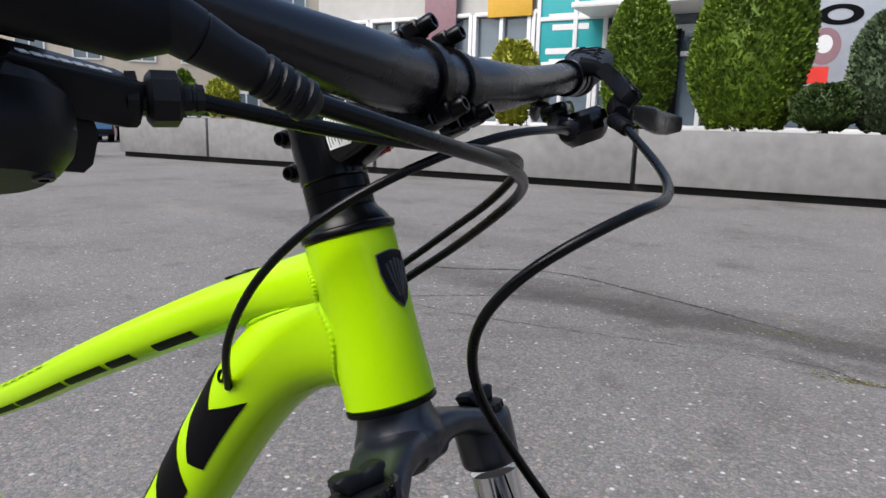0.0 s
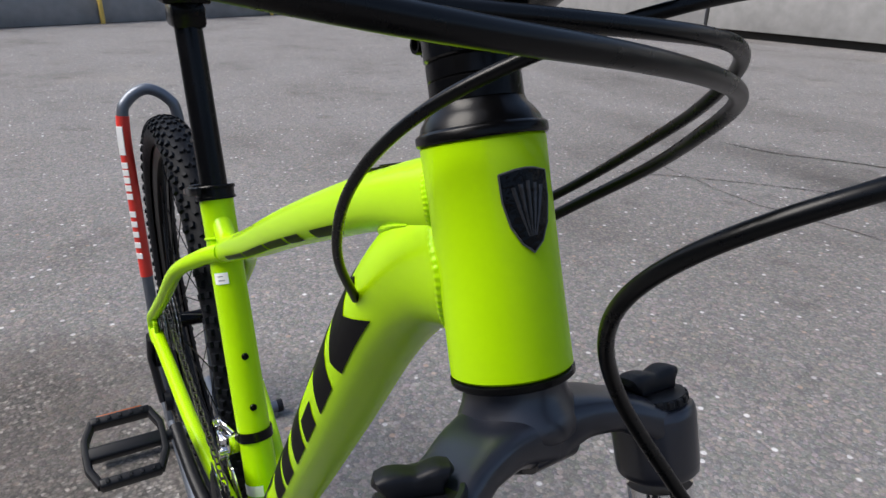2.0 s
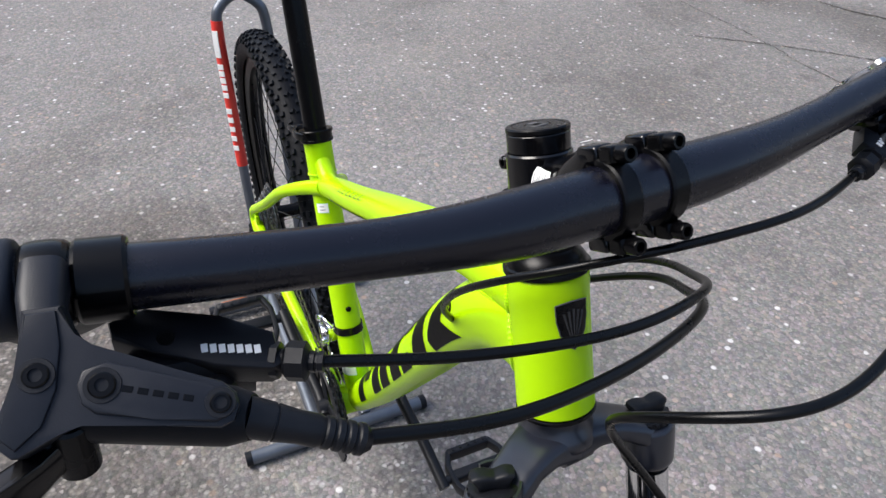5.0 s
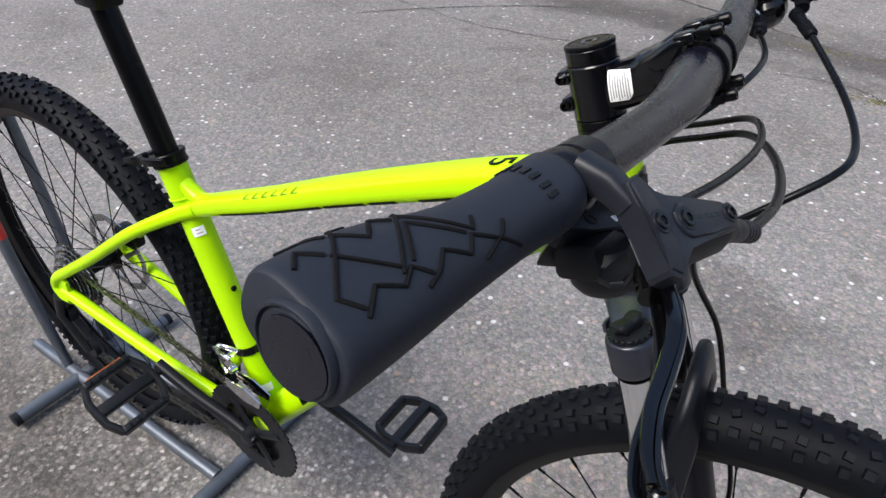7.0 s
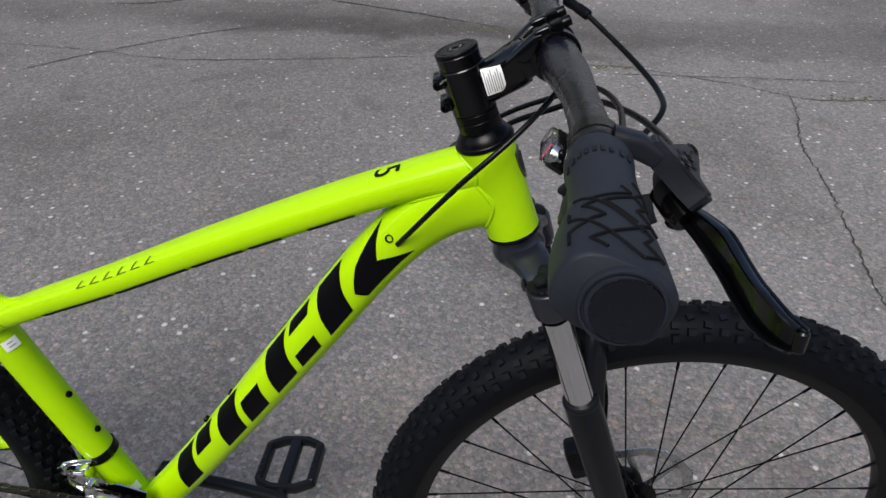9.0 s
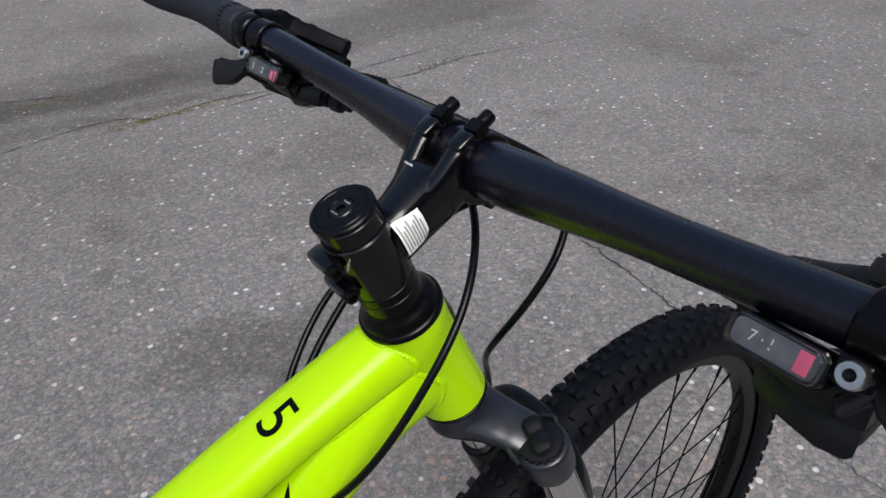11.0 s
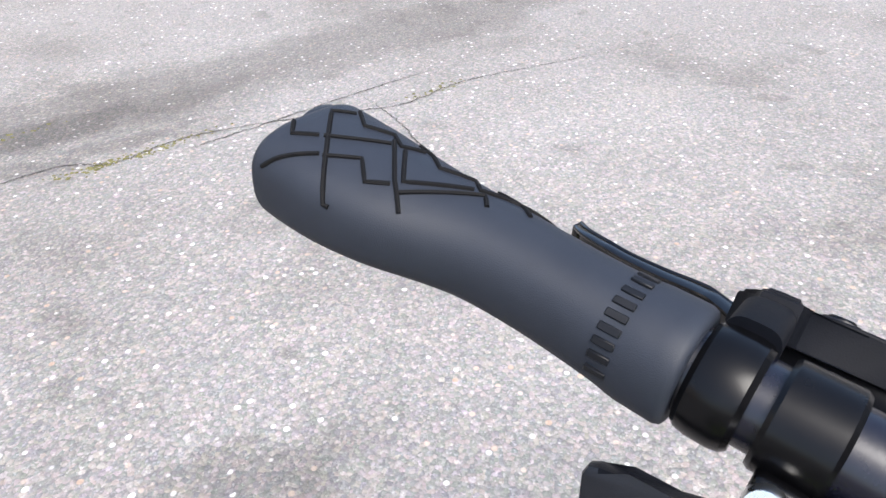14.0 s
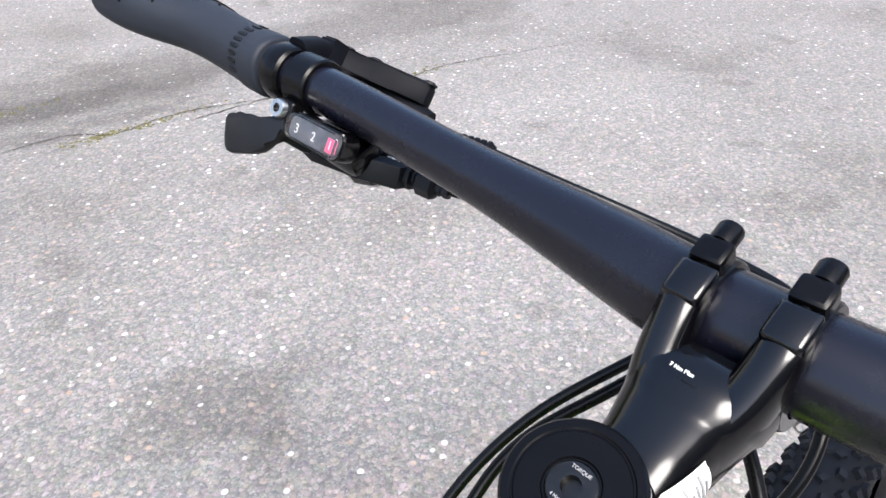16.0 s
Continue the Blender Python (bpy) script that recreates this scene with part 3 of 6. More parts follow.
for sy in (-1, 1):
    c = BARC + YR * (0.0141 * sy)
    bm = bmesh.new()
    band(bm, c, YR, AHEAD, TILT, 0.0158, 0.0205, 0.0115, 100, 262)
    block(bm, c + TILT * 0.0205 - AHEAD * 0.003, (AHEAD, YR, TILT), (0.0065, 0.0058, 0.0042), 0.0018)
    block(bm, c - TILT * 0.0205 - AHEAD * 0.003, (AHEAD, YR, TILT), (0.0065, 0.0058, 0.0042), 0.0018)
    rise = spline([L(-0.0280, 0.034, 0.0075 * sy - 0.0022), L(-0.0190, 0.0480, 0.0122 * sy - 0.0030), c + TILT * 0.0165 - AHEAD * 0.0090, c + TILT * 0.0192 - AHEAD * 0.0030], 6)
    sweep(bm, rise, [(0.0078 - 0.0018 * i / 18, 0.0118 - 0.0070 * i / 18) for i in range(19)], 26, up=D, power=2.4)
    lug = part("clamp_lug", bm, GLOSS, stem, angle=48)
    part("thread_hole", turned(c + TILT * 0.0190 - AHEAD * 0.0093, -AHEAD, [(0, 0), (0, 0.0036), (0.0006, 0.0034), (0.0006, 0.0026), (-0.0008, 0.0024), (-0.0008, 0)], 18), DECAL, lug)
    bm = bmesh.new()
    band(bm, c, YR, AHEAD, TILT, 0.0160, 0.0195, 0.0105, -84, 84)
    block(bm, c + TILT * 0.0205 + AHEAD * 0.0085, (AHEAD, YR, TILT), (0.0045, 0.0052, 0.0040), 0.0016)
    block(bm, c - TILT * 0.0205 + AHEAD * 0.0085, (AHEAD, YR, TILT), (0.0045, 0.0052, 0.0040), 0.0016)
    part("faceplate", bm, SATIN, stem, "black two-bolt faceplate band", angle=20)
    for st in (-1, 1):
        bm = bolt(bmesh.new(), c + TILT * (0.0205 * st) + AHEAD * 0.0195, AHEAD, 0.0041, 0.0068, 0.0024)
        lathe(bm, c + TILT * (0.0205 * st) + AHEAD * 0.002, AHEAD, [(0, 0), (0, 0.0024), (0.011, 0.0024), (0.011, 0)], 12)
        part("bolt", bm, SATIN, stem, "black socket-head bolt")
for s in (-0.0222, -0.0418):
    bm = bmesh.new()
    block(bm, L(s, -0.0205, 0.003), (FR, YR, D), (0.0050, 0.0105, 0.0052), 0.0022)
    part("pinch_lug", bm, GLOSS, stem)
    part("bolt", bolt(bmesh.new(), L(s, -0.0222, -0.0105), -YR, 0.0040, 0.007, 0.0022), SATIN, stem, "black socket-head pinch bolt")
# warning label wrapped round the right flank of the stem
bm = bmesh.new()
lab = bmesh.new()
def flank(r, s, lift):
    zc = -0.0330 + 0.34 * max(0, r - 0.017)
    t = max(-1, min(1, (s - zc) / 0.0168))
    return L(s, r, -(0.0150 + lift) * max(0.05, (1 - abs(t) ** 2.6)) ** (1 / 2.6) - 0.0006)
def flank_patch(bm, r0, r1, s0, s1, lift, slant=0.0):
    g = [[bm.verts.new(flank(r0 + (r1 - r0) * i / 6 + slant * j / 8, s0 + (s1 - s0) * j / 8, lift)) for j in range(9)] for i in range(7)]
    for i in range(6):
        for j in range(8):
            bm.faces.new((g[i][j], g[i + 1][j], g[i + 1][j + 1], g[i][j + 1]))
flank_patch(lab, 0.0140, 0.0305, -0.0400, -0.0190, 0.0014)
label_ob = part("label", lab, WHITE, stem, "white paper warning label with fine print")
for i in range(8):
    flank_patch(bm, 0.0152 + i * 0.0018, 0.0160 + i * 0.0018, -0.0390 + 0.001 * (i % 3), -0.0205 - 0.002 * ((i * 5) % 3), 0.0018)
part("fine_print", bm, LABELGREY, label_ob)
lettering("7 Nm Max", 0.0016, basis(L(-0.0043, 0.0425, -0.002), -YR, (FR + D * 0.36).normalized()), WHITE, stem)
lettering("5.2 Nm Max", 0.0030, basis(L(-0.0178, -0.0135, -0.0133), (FR * -0.6 + YR * -0.6), D), LABELGREY, stem)
part("decal", plate(bmesh.new(), [(-0.010, -0.003), (0.010, -0.003), (0.012, 0.003), (-0.008, 0.003)], L(-0.0448, 0.029, -0.0010), FR, (YR * -0.5 + D).normalized(), 0.0006), RED, stem, "red decal under the stem")

# handlebar
BAR = [(0.0, -0.0245, 0.0738, 0.0159), (0.03, -0.0243, 0.0740, 0.0159), (0.055, -0.0233, 0.0765, 0.0153), (0.085, -0.0210, 0.0775, 0.0132), (0.115, -0.0174, 0.0771, 0.0114), (0.145, -0.0130, 0.0761, 0.0111), (0.175, -0.0083, 0.0751, 0.0111), (0.205, -0.0032, 0.0739, 0.0111), (0.25, 0.0030, 0.0699, 0.0111), (0.30, 0.0106, 0.0659, 0.0111), (0.362, 0.0197, 0.0618, 0.0111)]
BAR_TURN = radians(4.0)
BAR_FR = FW * math.cos(BAR_TURN) + SIDE * math.sin(BAR_TURN)
BAR_YR = SIDE * math.cos(BAR_TURN) - FW * math.sin(BAR_TURN)


def bar_at(y):
    a = min(abs(y), BAR[-1][0])
    for p, q in zip(BAR, BAR[1:]):
        if a <= q[0]:
            f = (a - p[0]) / (q[0] - p[0])
            break
    f = (abs(y) - p[0]) / (q[0] - p[0])
    return CAP + D * (p[1] + (q[1] - p[1]) * f + 0.0144 * y + 0.11 * max(0.0, y - 0.262)) + BAR_FR * (p[2] + (q[2] - p[2]) * f) + BAR_YR * (y - 0.0070)


def bar_dir(y):
    return (bar_at(y + 0.004) - bar_at(y - 0.004)).normalized()


ys = [i * 0.006 - 0.36 for i in range(121)]
rads = []
for y in ys:
    a = abs(y)
    for p, q in zip(BAR, BAR[1:]):
        if a <= q[0]:
            rads.append(p[3] + (q[3] - p[3]) * (a - p[0]) / (q[0] - p[0]))
            break
smooth_path = [bar_at(y) for y in ys]
for _ in range(10):
    smooth_path = [smooth_path[0]] + [(a + b * 2 + c) / 4 for a, b, c in zip(smooth_path, smooth_path[1:], smooth_path[2:])] + [smooth_path[-1]]
    rads = [rads[0]] + [(a + b * 2 + c) / 4 for a, b, c in zip(rads, rads[1:], rads[2:])] + [rads[-1]]
part("handlebar", tube(smooth_path, rads, 72), MATT, bicycle, "matt black riser handlebar")


# grips and controls: side 1 is the bicycle's left
BRAKE_OUT = {-1: 0.0, 1: 0.0032}


def control_frame(side, pitch=0.0):
    """At the controls: out along the bar, ahead and up."""
    out = bar_dir(side * 0.24) * side
    ahead = (FR - out * FR.dot(out)).normalized()
    up = ahead.cross(out) if side < 0 else out.cross(ahead)
    if up.dot(D) < 0:
        up = -up
    c, w = math.cos(radians(pitch)), math.sin(radians(pitch))
    return out, ahead * c + up * w, up * c - ahead * w


CONTROLS = {-1: 0.2280, 1: 0.2380}


def make_grip(side):
    grip = tagged(new("grip"), "black ergonomic rubber grip with zigzag grooves")
    grip.parent = bicycle
    out, ahead, up = control_frame(side)
    lift = 0.66 if side < 0 else 0.36
    back, top = (up * lift - ahead * math.sqrt(1 - lift * lift)).normalized(), (up * math.sqrt(1 - lift * lift) + ahead * lift).normalized()
    start = CONTROLS[side] + 0.0065 + BRAKE_OUT[side]
    # along, reach to the palm side, half height, reach to the finger side
    prof = [(0.0, 0.0136, 0.0136, 0.0136), (0.0006, 0.0146, 0.0146, 0.0146), (0.0022, 0.0152, 0.0152, 0.0152), (0.0150, 0.0151, 0.0151, 0.0151), (0.0165, 0.0144, 0.0144, 0.0144), (0.033, 0.0139, 0.0138, 0.0138), (0.048, 0.0142, 0.0138, 0.0139), (0.061, 0.0158, 0.0139, 0.0141), (0.072, 0.0205, 0.0140, 0.0144), (0.084, 0.0254, 0.0142, 0.0147), (0.096, 0.0280, 0.0143, 0.0149), (0.105, 0.0290, 0.0144, 0.0150), (0.1125, 0.0294, 0.0145, 0.0151), (0.1198, 0.0293, 0.0145, 0.0150), (0.1218, 0.0286, 0.0140, 0.0146), (0.1225, 0.0274, 0.0133, 0.0139)]

    def section(s):
        for p, q in zip(prof, prof[1:]):
            if s <= q[0]:
                f = (s - p[0]) / (q[0] - p[0])
                return [p[i] + (q[i] - p[i]) * f for i in (1, 2, 3)]
        return list(prof[-1][1:])

    if side > 0:
        prof = [(s * (1 - BRAKE_OUT[side] / 0.1225), p, h, f) for s, p, h, f in prof]
    if side < 0:
        prof = [(s, f + (p - f) * 0.56, h * 0.97, f) if s > 0.05 else (s, p, h, f) for s, p, h, f in prof]
    knots = [p[0] for p in prof]
    early = [x for x in knots if x < 0.018 or x > 0.117]
    stops = sorted(early + [x for x in (i * 0.003 for i in range(40)) if min(abs(x - y) for y in early) > 0.0011])
    rows = [section(s) for s in stops]
    for _ in range(4):
        rows = rows[:6] + [[(a + b * 2 + c) / 4 for a, b, c in zip(x, y, z)] for x, y, z in zip(rows[5:], rows[6:], rows[7:-3])] + rows[len(rows) - 4:]

    def skin(s, w, lift=0.0):
        i = max(1, min(len(stops) - 1, next((k for k, v in enumerate(stops) if v >= s), len(stops) - 1)))
        f = (s - stops[i - 1]) / (stops[i] - stops[i - 1])
        palm, high, finger = [a + (b - a) * f + lift for a, b in zip(rows[i - 1], rows[i])]
        c, k = math.cos(w), math.sin(w)
        e = 0.88 - 0.20 * max(0.0, min(1.0, (s - 0.07) / 0.03))
        c, k = math.copysign(abs(c) ** e, c), math.copysign(abs(k) ** e, k)
        return bar_at(side * (start + s)) + back * ((palm - finger) / 2 + (palm + finger) / 2 * c) + top * (high * k)

    bm = bmesh.new()
    rings = [[bm.verts.new(skin(s, 2 * math.pi * j / 48)) for j in range(48)] for s in stops]
    for x, y in zip(rings, rings[1:]):
        for j in range(48):
            bm.faces.new((x[j], x[(j + 1) % 48], y[(j + 1) % 48], y[j]))
    bm.faces.new(rings[0])
    bm.faces.new(rings[-1][::-1])
    bmesh.ops.recalc_face_normals(bm, faces=bm.faces[:])
    part("sleeve", bm, RUBBER, grip, angle=62)
    end = bar_at(side * (start + prof[-1][0])) + back * 0.0012
    part("end_plug", turned(end - out * 0.0006, out, [(0, 0), (0, 0.0136), (0.0022, 0.0136), (0.0030, 0.0131), (0.0030, 0.0124), (0.0018, 0.0120), (0.0018, 0.0116), (0.0028, 0.0112), (0.0028, 0)], 44), RUBBER, grip, "round black end plug")
    bm = bmesh.new()
    for k in range(2):
        band(bm, end + out * 0.0022, out, ahead, up, 0.0034 + 0.0034 * k, 0.0046 + 0.0034 * k, 0.001, 30 + 150 * k, 270 + 110 * k, 18)
    part("emblem", bm, GROOVE, grip)

    # the raised maker's mark round the grip, as plain bars
    mark = 0.0205 - BRAKE_OUT[side]
    for k in range(9):
        w = radians(-8 + 15 * k)
        c = skin(mark, w)
        n = (c - bar_at(side * (start + mark))).normalized()
        bm = bmesh.new()
        block(bm, c + n * 0.0001, (out, n.cross(out), n), (0.0028, 0.0010, 0.0006), 0.0002, 1)
        part("raised_bar", bm, HARD, grip)
    # stepped grooves: millimetres (along from the inner end, across towards the palm)
    lines = [((111.5, -12.6), (103.9, -6.3), (96.3, -10.1), (90.6, -6.2), (85.6, -10.4)), ((110.7, -10.3), (115.2, -5.1), (101.7, 10.8), (90.8, 24.0)), ((117.5, 6.9), (113.3, 11.7), (107.8, 7.2)), ((106.9, 6.4), (93.2, -5.0)), ((114.0, 22.8), (102.0, 13.1)), ((100.9, 13.0), (92.9, 6.9), (86.4, 13.1), (81.2, 9.5)), ((94.0, -7.2), (81.3, 7.6), (74.3, 14.3)), ((89.6, -13.1), (83.3, -10.8), (77.4, -6.0), (68.9, -10.6), (64.2, -5.9), (57.1, -9.3)), ((88.5, -5.2), (79.3, 6.7), (65.5, -4.7)), ((77.9, 10.4), (61.9, -4.7), (58.7, -0.7)), ((63.4, -13.5), (53.1, -9.8), (49.3, -6.2)), ((57.1, -9.3), (45.0, -14.4))]

    def over(s, v):
        i = max(1, min(len(stops) - 1, next((k for k, x in enumerate(stops) if x >= s), len(stops) - 1)))
        f = (s - stops[i - 1]) / (stops[i] - stops[i - 1])
        palm, high, finger = [a + (b - a) * f for a, b in zip(rows[i - 1], rows[i])]
        c = max(-0.95, min(0.95, (v + 0.002 + max(0.0, s - 0.05) * 0.06 - (palm - finger) / 2) / ((palm + finger) / 2)))
        e = 0.88 - 0.20 * max(0.0, min(1.0, (s - 0.07) / 0.03))
        return skin(s, math.acos(math.copysign(abs(c) ** (1 / e), c)), 0.00015)
    for pts2 in lines:
        dense = []
        for (a, va), (b, vb) in zip(pts2, pts2[1:]):
            n = max(3, int(abs(a - b) / 1.5))
            dense += [over((a + (b - a) * i / n) * 0.001, (va + (vb - va) * i / n) * 0.001) for i in range(n)]
        dense.append(over(pts2[-1][0] * 0.001, pts2[-1][1] * 0.001))
        part("groove", tube(dense, 0.00072, 6), GROOVE, grip)
    return grip


def make_brake(side):
    out, ahead, up = control_frame(side, -20)
    brake = tagged(new("brake_lever"), "black hydraulic brake lever with three visible bolts")
    brake.parent = bicycle
    def C(o, a, u):
        return bar_at(side * (CONTROLS[side] + BRAKE_OUT[side])) + out * o + ahead * a + up * u
    fore, rise = control_frame(side, -60)[1:]
    lie = (out - rise * 0.048).normalized()
    face = (rise + out * 0.048).normalized()
    def P(o, a, h=0.0):
        """On the body's flat face, which leans well forward."""
        return bar_at(side * (CONTROLS[side] + BRAKE_OUT[side])) + out * o + fore * a + rise * (0.0252 - 0.048 * o) + face * h
    part("clamp_collar", turned(C(-0.0078, 0, 0), out, [(0, 0.0112), (0, 0.0128), (0.0014, 0.0139), (0.0040, 0.0144), (0.0092, 0.0144), (0.0120, 0.0139), (0.0134, 0.0128), (0.0134, 0.0112)], 48), SATIN, brake, "rounded satin black clamp collar", angle=16)
    outline = [(0.0022, 0.0120), (0.0032, 0.0215), (0.0048, 0.0298), (0.0075, 0.0396), (0.0106, 0.0448), (0.0102, 0.0470), (0.0064, 0.0508), (0.0050, 0.0510), (-0.0047, 0.0468), (-0.0103, 0.0444), (-0.0307, 0.0495), (-0.0450, 0.0530), (-0.0490, 0.0518), (-0.0508, 0.0480), (-0.0505, 0.0440), (-0.0470, 0.0402), (-0.0342, 0.0342), (-0.0232, 0.0285), (-0.0140, 0.0250), (-0.0095, 0.0210), (-0.0076, 0.0120)]
    if side > 0:
        outline = [(o if o > -0.02 else -0.02 + (o + 0.02) * 0.93, a) for o, a in outline]
    bm = bmesh.new()
    plate(bm, outline, P(0, 0, -0.0052), lie, fore, 0.0104, 0.0010)
    sweep(bm, [P(-0.0018, 0.0200, -0.0060), P(-0.0014, 0.0090, -0.0082), P(-0.0011, -0.0010, -0.0150)], [(0.0050, 0.0058), (0.0062, 0.0064), (0.0075, 0.0066)], 26, up=out, power=3.2)
    part("body", bm, LITBLACK if side < 0 else SHADEBLACK, brake, angle=28)
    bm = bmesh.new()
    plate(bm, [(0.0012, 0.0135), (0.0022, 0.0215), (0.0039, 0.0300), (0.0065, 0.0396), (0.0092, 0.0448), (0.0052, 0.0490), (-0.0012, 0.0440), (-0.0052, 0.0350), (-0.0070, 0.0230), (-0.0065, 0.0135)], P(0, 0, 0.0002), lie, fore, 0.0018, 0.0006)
    part("shoulder", bm, LITBLACK if side < 0 else SHADEBLACK, brake)
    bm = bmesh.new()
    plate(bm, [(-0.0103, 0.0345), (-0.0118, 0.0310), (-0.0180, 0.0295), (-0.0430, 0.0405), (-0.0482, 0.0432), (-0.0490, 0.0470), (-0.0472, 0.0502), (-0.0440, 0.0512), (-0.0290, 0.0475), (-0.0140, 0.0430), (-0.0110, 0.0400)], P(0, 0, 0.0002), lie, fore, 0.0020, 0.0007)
    part("cover_plate", bm, LITBLACK if side < 0 else SHADEBLACK, brake)
    for o, a, r in ((-0.0009, 0.0304, 0.0034), (-0.0164, 0.0358, 0.0036), (-0.0458, 0.0461, 0.0030)):
        part("bolt", bolt(bmesh.new(), P(o, a, 0.0024), face, r, 0.003, 0.0018), SATIN, brake, "black socket-head bolt")
        part("washer", turned(P(o, a, 0.0008), face, [(0, 0), (0, r + 0.0014), (0.0008, r + 0.0012), (0.0008, 0)], 24), PLASTIC, brake)
    e = (P(-0.0458, 0.0461) - P(-0.0164, 0.0358)).normalized()
    bm = bmesh.new()
    for k in range(5):
        block(bm, P(-0.0225, 0.0380, 0.0011) + e * (0.0040 * k), (e, face.cross(e), face), (0.0014, 0.0009, 0.00025), 0.0001, 1)
    part("embossed_mark", bm, SATIN, brake)
    # cylinder behind the face, then the boot over the hose
    bm = bmesh.new()
    if side < 0:
        sweep(bm, [P(-0.004, 0.0400, -0.0135), P(-0.0300, 0.0450, -0.0138), P(-0.0480, 0.0500, -0.0130), P(-0.0540, 0.0515, -0.0110)], [0.0085, 0.0098, 0.0090, 0.0070], 26)
    else:
        sweep(bm, [P(-0.004, 0.0400, -0.0110), P(-0.0300, 0.0455, -0.0120), P(-0.0520, 0.0505, -0.0165)], [0.0070, 0.0068, 0.0055], 22)
    part("cylinder", bm, HARD if side < 0 else SHADEBLACK, brake)
    p0 = P(-0.0520, 0.0510, -0.0105 if side < 0 else -0.0225)
    way = V(HOSE_START[side]) - p0
    n = way.length + 0.004
    wide = 0.0064 if side < 0 else 0.0058
    prof = [(0, 0), (0, wide), (0.008, wide - 0.0004), (0.0082, wide - 0.0010), (0.0088, wide - 0.0010), (0.009, wide - 0.0005), (0.016, wide - 0.0012), (0.022, 0.0054)]
    for k in range(4):
        b = 0.024 + k * 0.0036
        prof += [(b, 0.0046), (b + 0.0006, 0.0053), (b + 0.0024, 0.0053), (b + 0.003, 0.0046)]
    prof = [(x * n / 0.040, r) for x, r in prof] + [(n, 0.0032), (n, 0)]
    part("hose_boot", turned(p0, way, prof, 22), PLASTIC if side < 0 else SHADEBLACK, brake, "ribbed rubber hose boot")
    # channel-section blade
    blade = spline([C(-0.012, 0.039, -0.0215), C(-0.002, 0.0485, -0.0250), C(0.009, 0.0565, -0.0285), C(0.022, 0.0630, -0.0325), C(0.038, 0.0665, -0.0360), C(0.055, 0.0695, -0.0380), C(0.0700, 0.0748, -0.0392), C(0.0770, 0.0800, -0.0398)], 8)
    bm = bmesh.new()
    last = len(blade) - 1
    wide = [0.0054 + 0.0040 * min(1, max(0, (i - 10) / 12)) - 0.0030 * max(0, (i - last + 14) / 14) for i in range(last + 1)]
    sweep(bm, blade, [(0.0016, w) for w in wide], 20, up=up, power=3)
    for w in (-1, 1):
        rail = [p + up * ((h - 0.0008) * w) - ahead * 0.0032 for p, h in zip(blade, wide)][10:]
        sweep(bm, rail, [(0.0030 - 0.0014 * i / len(rail), 0.0009) for i in range(len(rail))], 10, up=up, power=3)
    lathe(bm, blade[-1] - up * 0.0050 - ahead * 0.0010, up, [(0, 0), (0, 0.0018), (0.0008, 0.0026), (0.0092, 0.0026), (0.0100, 0.0018), (0.0100, 0)], 20)
    part("blade", bm, GLOSS, brake, "gloss black lever blade")
    part("pivot", turned(C(-0.006, 0.0440, -0.0345), up, [(0, 0), (0, 0.0050), (0.001, 0.0058), (0.019, 0.0058), (0.020, 0.005), (0.020, 0)], 22), SATIN, brake)
    part("reach_screw", bolt(bmesh.new(), C(0.0035, 0.0405, -0.0260), out, 0.0028, 0.010, 0.0014), DARKSTEEL, brake)
    bm = bmesh.new()
    sweep(bm, [C(-0.016, 0.036, -0.0200), C(-0.004, 0.0410, -0.0245), C(0.003, 0.0450, -0.0275)], [(0.0062, 0.0085), (0.0058, 0.0080), (0.0045, 0.0065)], 18, up=up)
    part("linkage", bm, SATIN, brake)
    return brake


